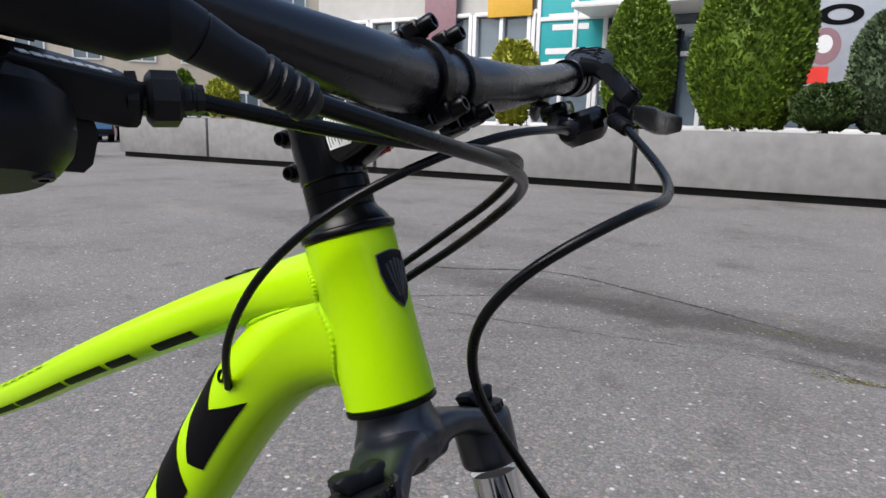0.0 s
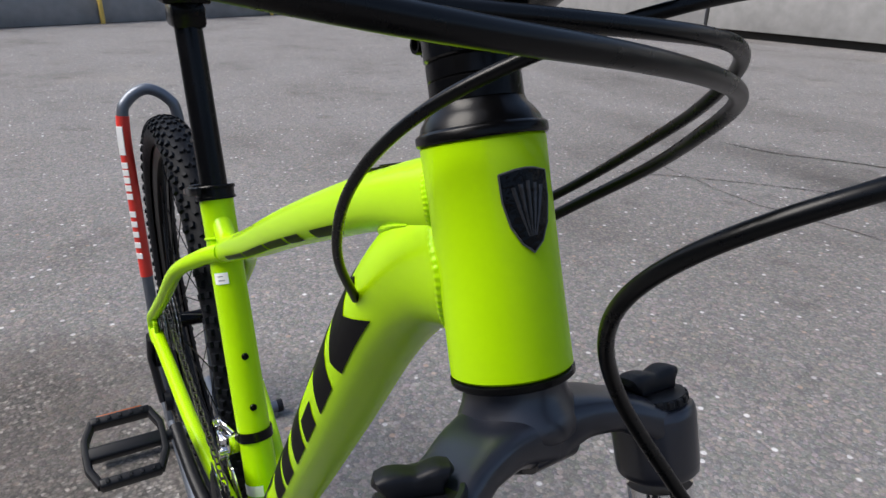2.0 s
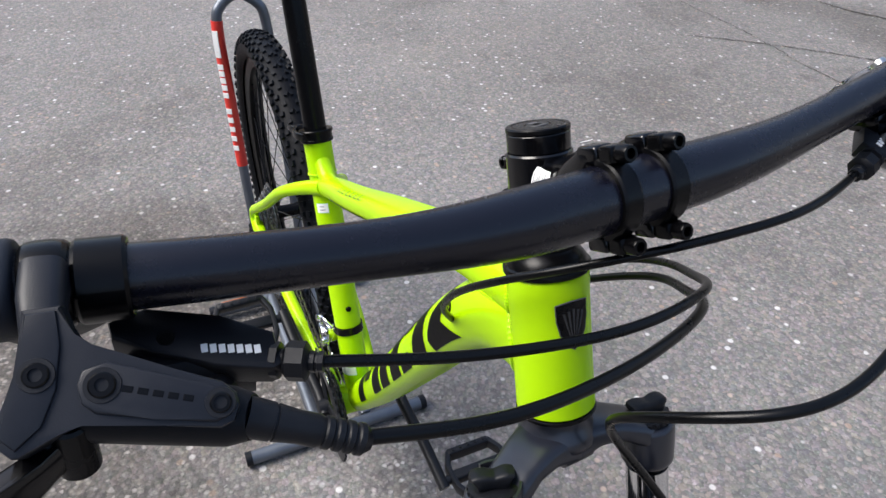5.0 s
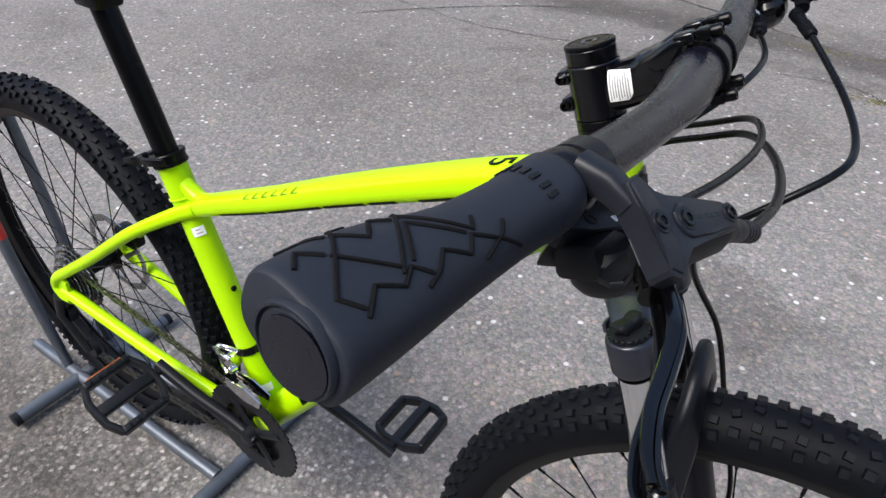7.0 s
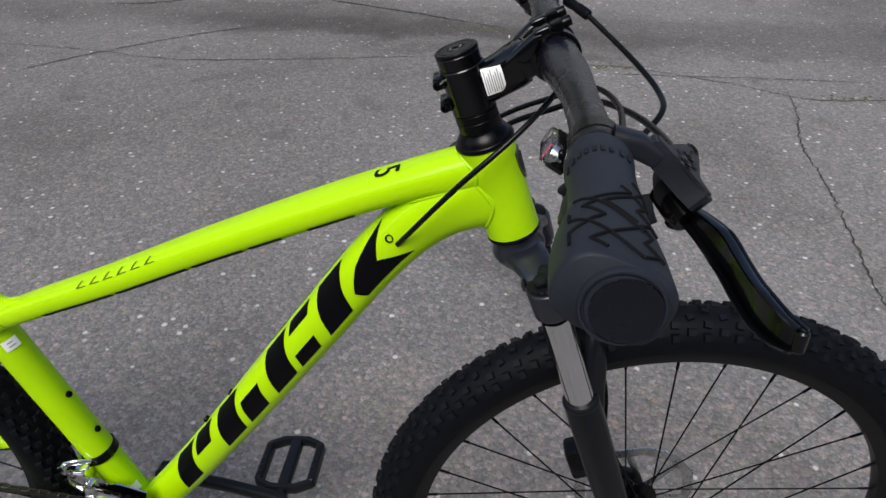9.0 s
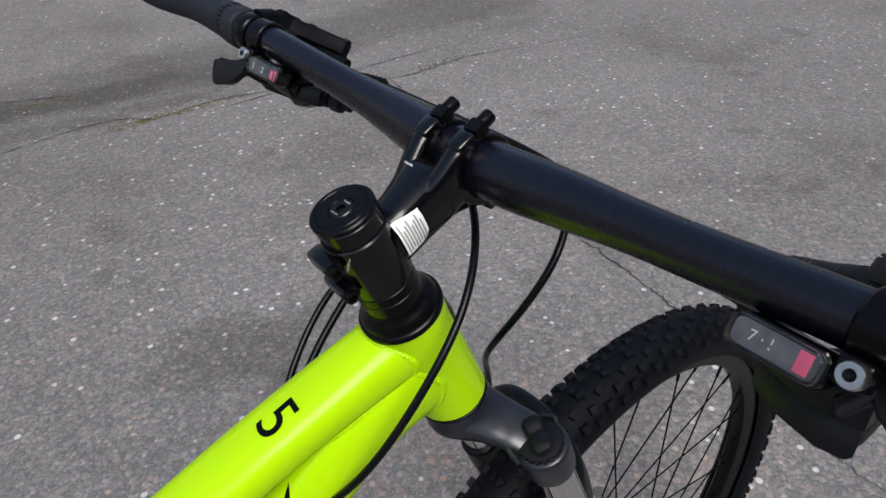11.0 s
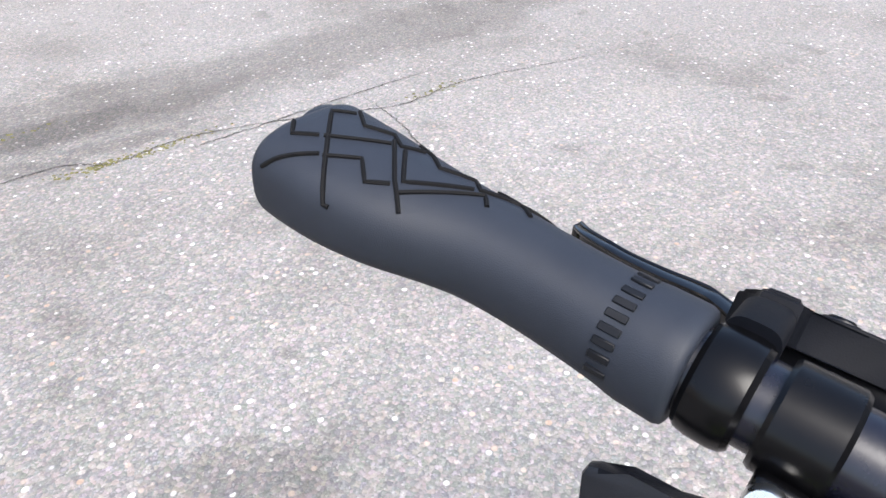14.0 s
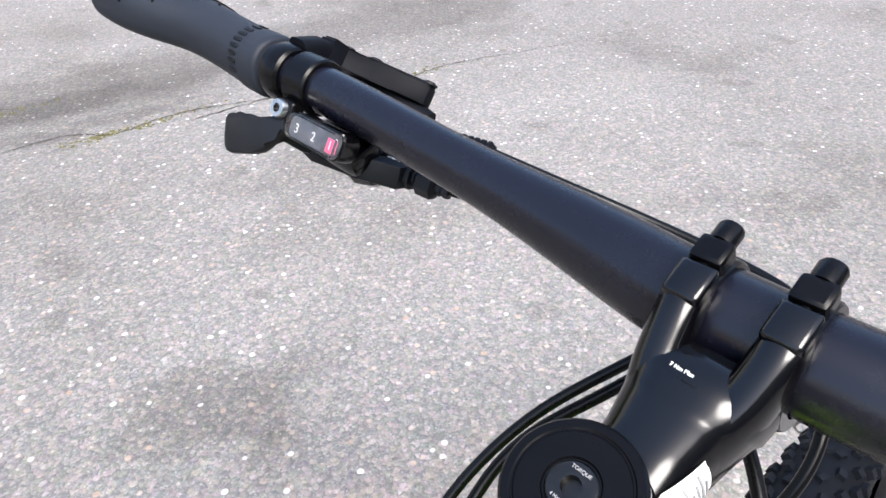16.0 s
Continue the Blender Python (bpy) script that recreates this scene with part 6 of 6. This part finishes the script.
tagged(new("moss", me), "thin yellow-green moss along the asphalt seam", "moss", kind="stuff")

# planter wall of long concrete blocks; the recessed plinth's near-black paints the gap's shade
WA, WB = V((-14.6, 8.75, 0)), V((9.0, 10.64, 0))
WX = (WB - WA).normalized()
WY = V((-WX.y, WX.x, 0))
planter = thing("planter_wall", "long grey concrete planter wall of butted blocks above a plinth darkened as shade", "wall", kind="structure")
length = (WB - WA).length
edges = [0.0, 3.0, 7.4, 12.15, 16.9, 21.4, length]
for a, b in zip(edges, edges[1:]):
    c = WA + WX * ((a + b) / 2) + WY * 0.12 + V((0, 0, 0.53))
    part("concrete_block", solid(c, (WX, WY, V((0, 0, 1))), ((b - a) / 2 - 0.035, 0.12, 0.41), 0.012), CONCRETE, planter)
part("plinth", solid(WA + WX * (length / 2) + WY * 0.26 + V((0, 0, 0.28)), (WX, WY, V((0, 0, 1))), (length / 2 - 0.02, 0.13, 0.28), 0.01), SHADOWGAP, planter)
SOIL = material("bed_soil", (0.10, 0.085, 0.06), 0.95, vary=0.5, scale=20, bump=0.6, bump_scale=40)
bed = new("planting_bed", finish(solid(WA + WX * (length / 2) + WY * 1.3 + V((0, 0, 0.46)), (WX, WY, V((0, 0, 1))), (length / 2, 0.9, 0.46)), "planting_bed", SOIL))
tagged(bed, "earth bed behind the concrete planter wall", "planting bed", kind="structure")
terrace = new("terrace", finish(solid(WA + WX * (length / 2) + WY * 4.0 + V((0, 0, 0.42)), (WX, WY, V((0, 0, 1))), (length / 2, 1.8, 0.42)), "terrace", KERB))
tagged(terrace, "raised grey concrete terrace along the shop front", "terrace", kind="structure")

# low wall to the side with a yellow pipe railing
LA, LB = V((-9.4, -4.0, 0)), V((-15.0, 8.3, 0))
LX = (LB - LA).normalized()
LY = V((-LX.y, LX.x, 0))
low = new("low_wall", finish(solid((LA + LB) / 2 - LY * -0.15 + V((0, 0, 0.2)), (LX, LY, V((0, 0, 1))), ((LB - LA).length / 2, 0.15, 0.2), 0.015), "low_wall", CONCRETE))
tagged(low, "low weathered concrete retaining wall", "wall", kind="structure")
YELLOW = material("yellow_railing_paint", (0.68, 0.47, 0.10), 0.5, vary=0.2, scale=15)
railing = thing("railing", "pale yellow painted steel pipe railing above the low wall", "railing")
rl = (LB - LA).length
for i in range(9):
    p = LA + LX * (rl * i / 8.0) - LY * 0.06
    part("post", tube([p, p + V((0, 0, 1.12))], 0.035, 10), YELLOW, railing)
for z in (0.95, 1.1):
    part("rail", tube([LA - LY * 0.06 + V((0, 0, z)), LB - LY * 0.06 + V((0, 0, z))], 0.03, 10), YELLOW, railing)

# clipped evergreen shrubs


def leaf_mat(name, dark, light):
    m = material(name, light, 0.6, vary=0.2, scale=3, second=dark)
    n, k = m.node_tree.nodes, m.node_tree.links
    info, hsv = n.new("ShaderNodeNewGeometry"), n.new("ShaderNodeHueSaturation")
    ramp = [q for q in n if q.type == "VALTORGB"][0]
    rng = n.new("ShaderNodeMapRange")
    rng.inputs["To Min"].default_value, rng.inputs["To Max"].default_value = 0.6, 1.45
    k.new(info.outputs["Random Per Island"], rng.inputs["Value"])
    k.new(rng.outputs["Result"], hsv.inputs["Value"])
    k.new(ramp.outputs["Color"], hsv.inputs["Color"])
    k.new(hsv.outputs["Color"], n["Principled BSDF"].inputs["Base Color"])
    return m


THUJA = leaf_mat("thuja_foliage", (0.060, 0.108, 0.007), (0.150, 0.235, 0.015))
GOLDEN = leaf_mat("golden_foliage", (0.20, 0.22, 0.02), (0.42, 0.42, 0.04))
JUNIPER = leaf_mat("blue_juniper", (0.05, 0.08, 0.040), (0.13, 0.18, 0.09))
DARKLEAF = leaf_mat("broadleaf", (0.024, 0.045, 0.010), (0.06, 0.10, 0.02))
BARK = material("bark", (0.10, 0.075, 0.05), 0.9, vary=0.4, scale=20, bump=0.6, bump_scale=50)


def tufts(count, profile, height, size, seed, base=0.0, spread=0.25):
    """Leaf sprays over the surface and a little inside of a form whose radius over the height profile gives."""
    rnd = random.Random(seed)
    verts, faces = [], []
    lumps = [(rnd.uniform(0, 6.28), rnd.uniform(0, 1), rnd.uniform(0.06, 0.2)) for _ in range(14)]
    for _ in range(count):
        f = rnd.random()
        w = rnd.uniform(0, 2 * math.pi)
        r = profile(f)
        for lw, lf, amp in lumps:
            dw = (w - lw + math.pi) % (2 * math.pi) - math.pi
            r *= 1 + amp * math.exp(-(dw * dw) * 3 - (f - lf) ** 2 * 30) - 0.02
        r *= 1 - spread * rnd.random() ** 2
        c = V((math.cos(w) * r, math.sin(w) * r, base + f * height))
        outw = V((math.cos(w), math.sin(w), rnd.uniform(0.1, 1.2))).normalized()
        s = size * rnd.uniform(0.6, 1.5)
        x = outw.cross(V((rnd.uniform(-1, 1), rnd.uniform(-1, 1), rnd.uniform(-1, 1)))).normalized()
        for t in range(3):
            d = (outw + x * rnd.uniform(-0.8, 0.8) + V((0, 0, rnd.uniform(0, 0.5)))).normalized()
            q = d.cross(V((rnd.uniform(-1, 1), rnd.uniform(-1, 1), rnd.uniform(-1, 1)))).normalized() * (s * 0.28)
            k = len(verts)
            verts.extend([c - q * 0.3, c + d * (s * 0.5) + q, c + d * s, c + d * (s * 0.5) - q])
            faces.append((k, k + 1, k + 2, k + 3))
    me = bpy.data.meshes.new("foliage")
    me.from_pydata([tuple(v) for v in verts], [], faces)
    return me


def shrub(name, label, at, height, radius, mat, seed, count=2600, size=0.09, shape="egg", trunk=0.25):
    ob = thing(name, label, "shrub", m=Matrix.Translation(at))
    if shape == "egg":
        prof = lambda f: radius * max(0.08, math.sin(math.pi * (0.12 + 0.84 * f) ** 0.85)) ** 0.6
    elif shape == "cone":
        prof = lambda f: radius * max(0.05, (1 - f) ** 0.7)
    else:
        prof = lambda f: radius * max(0.1, math.sin(math.pi * (0.05 + 0.9 * f)) ** 0.5)
    part("trunk", tube([(0, 0, -0.15), (0.02, 0, height * 0.4), (0, 0.02, height * 0.8)], [0.05, 0.035, 0.012], 8), BARK, ob)
    me = tufts(count, prof, height, size, seed, trunk * 0.2)
    me.materials.append(mat)
    crown = new("crown", me)
    crown.parent = ob
    inner = tube([(0, 0, trunk * 0.3 + height * f) for f in (0.02, 0.2, 0.4, 0.6, 0.8, 0.93)], [prof(f) * 0.72 for f in (0.02, 0.2, 0.4, 0.6, 0.8, 0.93)], 16)
    part("inner_crown", inner, mat, ob)
    return ob


def on_bed(along, back, z=0.92):
    return WA + WX * along + WY * back + V((0, 0, z))


shrub("thuja", "clipped egg-shaped green thuja shrub in the planter", on_bed(11.83, 1.2), 2.14, 0.72, THUJA, 1, 9000, 0.065)
shrub("thuja", "broad rounded green thuja shrub in the planter", on_bed(13.5, 1.15), 2.75, 1.0, THUJA, 2, 14000, 0.065)
shrub("golden_shrub", "small round golden-yellow shrub in the planter", on_bed(9.55, 1.3), 1.45, 0.5, GOLDEN, 3, 1600, 0.09, "ball")
shrub("thuja", "low rounded green thuja shrub in the planter", on_bed(8.5, 0.9), 0.55, 0.62, THUJA, 4, 1500, 0.08, "ball")
shrub("juniper", "grey-green juniper bush in the planter", on_bed(15.35, 1.0), 1.62, 0.66, JUNIPER, 5, 5000, 0.07, "ball")
shrub("heather", "low dark spreading bush at the planter's edge", on_bed(14.6, 0.7), 0.62, 0.5, DARKLEAF, 6, 2600, 0.06, "ball")
shrub("thuja", "small conical green thuja in the planter", on_bed(0.9, 1.2), 1.05, 0.62, THUJA, 7, 1500, 0.10, "cone")
shrub("golden_shrub", "small yellow shrub in the planter", on_bed(2.2, 1.2), 0.85, 0.42, GOLDEN, 8, 900, 0.09, "ball")

# shop front behind the terrace
STUCCO = material("pale_stucco", (0.40, 0.39, 0.37), 0.85, vary=0.12, scale=4, bump=0.3, bump_scale=80)
PVC = material("white_window_frame", (0.62, 0.62, 0.62), 0.35, vary=0.04)
TEAL = material("teal_sign_panel", (0.02, 0.30, 0.32), 0.4, vary=0.06)
GOLD = material("ochre_sign_panel", (0.62, 0.36, 0.04), 0.45, vary=0.08)
MAUVE = material("mauve_banner", (0.22, 0.12, 0.14), 0.5, vary=0.15)
MAGENTA = material("pink_star_print", (0.70, 0.06, 0.16), 0.5, vary=0.1)
GREYPANEL = material("pale_grey_sign", (0.30, 0.32, 0.36), 0.4, vary=0.08)


def shop_glass():
    m = material("shop_glass", (0.10, 0.13, 0.16), 0.05, vary=0.3, scale=1.2, rough_vary=0.0, spec=0.9)
    return m


SHOPGLASS = shop_glass()
FA, FB = V((-13.8, 14.6, 0)), V((9.0, 16.4, 0))
FX = (FB - FA).normalized()
FY = V((-FX.y, FX.x, 0))
UP = V((0, 0, 1))
shop = thing("shop_building", "pale low shop building with white-framed windows and coloured signs", "building")


def fac(along, z, out=0.0):
    return FA + FX * along - FY * out + UP * z


flen = (FB - FA).length
part("wall", solid(fac(flen / 2, 3.6) + FY * 0.4, (FX, FY, UP), (flen / 2, 0.3, 3.6), 0.02), STUCCO, shop)
part("roof", solid(fac(flen / 2, 7.28) + FY * 0.4, (FX, FY, UP), (flen / 2 + 0.25, 0.6, 0.1), 0.02), KERB, shop)
for i in range(14):
    a = 0.4 + i * 1.62
    if a + 1.5 > flen:
        break
    win = tagged(new("window"), "white-framed shop window")
    win.parent = shop
    part("pane", solid(fac(a + 0.75, 2.35, -0.08), (FX, FY, UP), (0.70, 0.012, 1.28)), SHOPGLASS, win)
    bm = bmesh.new()
    for o in (0.0, 0.75, 1.5):
        block(bm, fac(a + o, 2.35, 0.0), (FX, FY, UP), (0.05, 0.09, 1.38), 0.008)
    for z in (1.0, 2.62, 3.72):
        block(bm, fac(a + 0.75, z, 0.0), (FX, FY, UP), (0.75, 0.088, 0.05), 0.008)
    part("window_frame", bm, PVC, win)
def sign(name, a0, a1, z0, z1, mat, label):
    ob = part(name, solid(fac((a0 + a1) / 2, (z0 + z1) / 2, 0.13), (FX, FY, UP), ((a1 - a0) / 2, 0.02, (z1 - z0) / 2), 0.006), mat, shop, label)
    return ob
s = sign("sign_panel", 5.65, 6.85, 3.62, 4.6, GOLD, "ochre yellow sign panel")
s = sign("sign_panel", 7.05, 8.70, 2.45, 4.6, TEAL, "teal sign panel with pale print bars")
bm = bmesh.new()
for k, (w, z) in enumerate(((0.55, 3.55), (0.45, 3.3), (0.6, 2.75), (0.5, 2.5))):
    block(bm, fac(7.85, z, 0.155), (FX, FY, UP), (w, 0.004, 0.07), 0.002, 1)
part("print_bar", bm, PVC, s)
bm = bmesh.new()
for a in (7.05, 7.98, 8.70):
    block(bm, fac(a, 3.3, 0.16), (FX, FY, UP), (0.05, 0.03, 1.5), 0.006)
for z in (2.45, 3.50):
    block(bm, fac(7.875, z, 0.158), (FX, FY, UP), (0.82, 0.028, 0.05), 0.006)
part("sign_frame", bm, PVC, s, "white frame bars round the teal sign")
s = sign("banner", 3.8, 4.75, 2.3, 4.8, MAUVE, "dark mauve banner with a pink star shape")
bm = bmesh.new()
star = []
for i in range(16):
    r = 0.42 if i % 2 == 0 else 0.16
    w = 2 * math.pi * i / 16
    star.append((math.cos(w) * r, math.sin(w) * r))
plate(bm, star, fac(4.27, 2.95, 0.16), FX, UP, 0.008)
part("star", bm, MAGENTA, s)
s = sign("sign_panel", 12.5, 14.3, 1.9, 4.4, GREYPANEL, "pale grey sign panel with dark ring and red shapes")
def disc(a, z, rx, rz, hole, out):
    bm = bmesh.new()
    for i in range(36):
        w0, w1 = 2 * math.pi * i / 36, 2 * math.pi * (i + 1) / 36
        q = [bm.verts.new(fac(a + math.cos(w) * r * rx, z + math.sin(w) * r * rz, out)) for w, r in ((w0, 1), (w1, 1), (w1, hole), (w0, hole))]
        bm.faces.new(q)
    return bm
part("ring", disc(13.40, 3.28, 0.40, 0.20, 0.55, 0.156), DECAL, s)
part("print_patch", disc(13.18, 2.68, 0.30, 0.36, 0.02, 0.156), MAUVE, s, "brown-grey round print")
part("print_patch", disc(13.18, 2.72, 0.15, 0.18, 0.02, 0.160), PVC, s)
part("print_patch", solid(fac(13.05, 2.12, 0.155), (FX, FY, UP), (0.26, 0.004, 0.16)), RED, s)
part("door", solid(fac(9.9, 2.05, 0.11), (FX, FY, UP), (0.5, 0.03, 1.1), 0.01), DECAL, shop, "dark glazed shop door")
part("canopy", solid(fac(10.2, 3.55, 0.7), (FX, FY, UP), (1.9, 0.8, 0.06), 0.02), PVC, shop, "white canopy over the shop door")

# unseen blocks behind and beside the bicycle, added to hide low sky from reflections
BLOCKERGREY = material("blocker_grey", (0.30, 0.29, 0.275), 0.9, vary=0.15, scale=2, bump=0.2, bump_scale=60)


def sky_blocker(a, b, height, depth, label):
    a, b = V(a), V(b)
    x = (b - a).normalized()
    y = V((-x.y, x.x, 0))
    n = (b - a).length
    ob = thing("sky_blocker", label, "building", "buildings round the yard", m=Matrix.Translation((a + b) / 2))
    part("wall", solid(y * (-depth / 2) + UP * (height / 2), (x, y, UP), (n / 2, depth / 2, height / 2), 0.03), BLOCKERGREY, ob)
    part("roof", solid(y * (-depth / 2) + UP * (height + 0.1), (x, y, UP), (n / 2 + 0.3, depth / 2 + 0.3, 0.1), 0.02), KERB, ob)


sky_blocker((-16, -9.5, 0), (17, -8.5, 0), 6.0, 8.0, "unseen grey block along the yard, added to darken reflections")
sky_blocker((15, -8, 0), (13, 24, 0), 4.2, 8.0, "unseen grey block at the yard's end, added to darken reflections")

# apartment block and parked cars beyond the railing
OCHRE = material("ochre_render", (0.62, 0.35, 0.05), 0.85, vary=0.12, scale=3)
BEIGE = material("beige_render", (0.50, 0.43, 0.34), 0.85, vary=0.12, scale=3)
BRICKRED = material("dull_red_render", (0.34, 0.15, 0.11), 0.85, vary=0.15, scale=3)


def apartment(name, a, b, storeys, mat, label, base_mat):
    a, b = V(a), V(b)
    x = (b - a).normalized()
    y = V((-x.y, x.x, 0))
    n = (b - a).length
    h = storeys * 2.9
    ob = thing(name, label, "building", "apartment blocks", m=Matrix.Translation((a + b) / 2))
    o = -(a + b) / 2
    part("wall", solid((a + b) / 2 + o + UP * (h / 2 + 0.5) + y * 5, (x, y, UP), (n / 2, 5, h / 2 - 0.5), 0.03), mat, ob)
    part("base", solid((a + b) / 2 + o + UP * 0.5 + y * 5, (x, y, UP), (n / 2 + 0.03, 5.03, 0.5), 0.02), base_mat, ob)
    part("roof", solid((a + b) / 2 + o + UP * (h + 0.1) + y * 5, (x, y, UP), (n / 2 + 0.3, 5.3, 0.1)), KERB, ob)
    for st in range(storeys):
        for i in range(int(n / 2.7)):
            c = a + o + x * (1.4 + i * 2.7) + UP * (1.75 + st * 2.9)
            w = tagged(new("window"), "white-framed flat window")
            w.parent = ob
            part("pane", solid(c - y * 0.01, (x, y, UP), (0.65, 0.03, 0.65)), SHOPGLASS, w)
            bm = bmesh.new()
            for u in (-0.68, 0.0, 0.68):
                block(bm, c - y * 0.03 + x * u, (x, y, UP), (0.04, 0.04, 0.72))
            for z in (-0.7, 0.7):
                block(bm, c - y * 0.03 + UP * z, (x, y, UP), (0.72, 0.039, 0.04))
            part("frame", bm, PVC, w)


apartment("apartment_block", (-52, 2, 0), (-41, 13.5, 0), 4, OCHRE, "ochre yellow rendered block of flats far off", BEIGE)
apartment("apartment_block", (-40, 14.5, 0), (-24, 33, 0), 4, BEIGE, "beige rendered block of flats with a dull red base", BRICKRED)


def make_car(at, turn, paint, label, scale=1.0):
    car = thing("car", label, "car", "parked cars", m=Matrix.Translation(at) @ Matrix.Rotation(radians(turn), 4, "Z") @ Matrix.Scale(scale, 4))
    bm = bmesh.new()
    prof = [(-1.95, 0.55, 0.78, 0.30), (-1.85, 0.62, 0.82, 0.42), (-1.2, 0.66, 0.85, 0.48), (0, 0.66, 0.86, 0.48), (1.2, 0.64, 0.85, 0.46), (1.8, 0.60, 0.80, 0.36), (1.95, 0.55, 0.74, 0.26)]
    sweep(bm, [(x, 0, z) for x, z, _, _ in prof], [(w, h) for _, _, w, h in prof], 24, up=(0, 0, 1), power=5)
    part("body", bm, paint, car)
    bm = bmesh.new()
    prof = [(-1.75, 1.02, 0.66, 0.10), (-1.35, 1.16, 0.66, 0.26), (-0.8, 1.24, 0.64, 0.30), (0.2, 1.25, 0.63, 0.30), (0.7, 1.16, 0.66, 0.22), (1.15, 1.02, 0.68, 0.08)]
    sweep(bm, [(x, 0, z) for x, z, _, _ in prof], [(w, h) for _, _, w, h in prof], 24, up=(0, 0, 1), power=4)
    part("cabin", bm, SHOPGLASS, car)
    part("roof", solid((-0.35, 0, 1.52), XYZ, (0.75, 0.58, 0.035), 0.03), paint, car)
    for x in (-1.2, 1.25):
        for y in (-0.8, 0.8):
            w = part("wheel", turned((x, y - 0.1, 0.31), (0, 1, 0), [(0, 0), (0, 0.22), (0.02, 0.31), (0.18, 0.31), (0.2, 0.22), (0.2, 0)], 24), TYRE, car)
            part("rim", turned((x, y - 0.11, 0.31), (0, 1, 0), [(0, 0), (0, 0.19), (0.22, 0.19), (0.22, 0)], 20), STEEL, w)
    for y in (-0.6, 0.6):
        part("headlight", solid((1.88, y, 0.66), XYZ, (0.07, 0.16, 0.08), 0.03), CHROME, car)
        part("tail_light", solid((-1.88, y, 0.72), XYZ, (0.05, 0.12, 0.12), 0.03), RED, car)
    part("bumper", solid((1.92, 0, 0.38), XYZ, (0.07, 0.78, 0.10), 0.04), PLASTIC, car)


CARRED = material("red_car_paint", (0.42, 0.03, 0.03), 0.25, coat=0.8, vary=0.05)
CARBLUE = material("blue_car_paint", (0.03, 0.12, 0.38), 0.25, coat=0.8, vary=0.05)
CARLIGHT = material("light_blue_car_paint", (0.16, 0.36, 0.62), 0.25, coat=0.8, vary=0.05)
CARDARK = material("dark_car_paint", (0.03, 0.035, 0.05), 0.25, coat=0.8, vary=0.05)
CARNAVY = material("navy_van_paint", (0.01, 0.015, 0.16), 0.3, coat=0.6, vary=0.05)


make_car((-27.0, 11.2, 0), -15, CARRED, "small red hatchback parked beyond the railing")
make_car((-25.0, 13.4, 0), -20, CARLIGHT, "light blue hatchback parked beyond the railing")
make_car((-23.5, 15.2, 0), -20, CARDARK, "dark hatchback parked beyond the railing")
make_car((-29.0, 8.8, 0), -10, CARNAVY, "dark blue van parked beyond the railing", 1.25)
make_car((-25.5, 7.0, 0), -10, CARBLUE, "bright blue hatchback parked beyond the railing")
make_car((-26.5, 1.2, 0), 0, CARRED, "red hatchback parked beyond the railing")
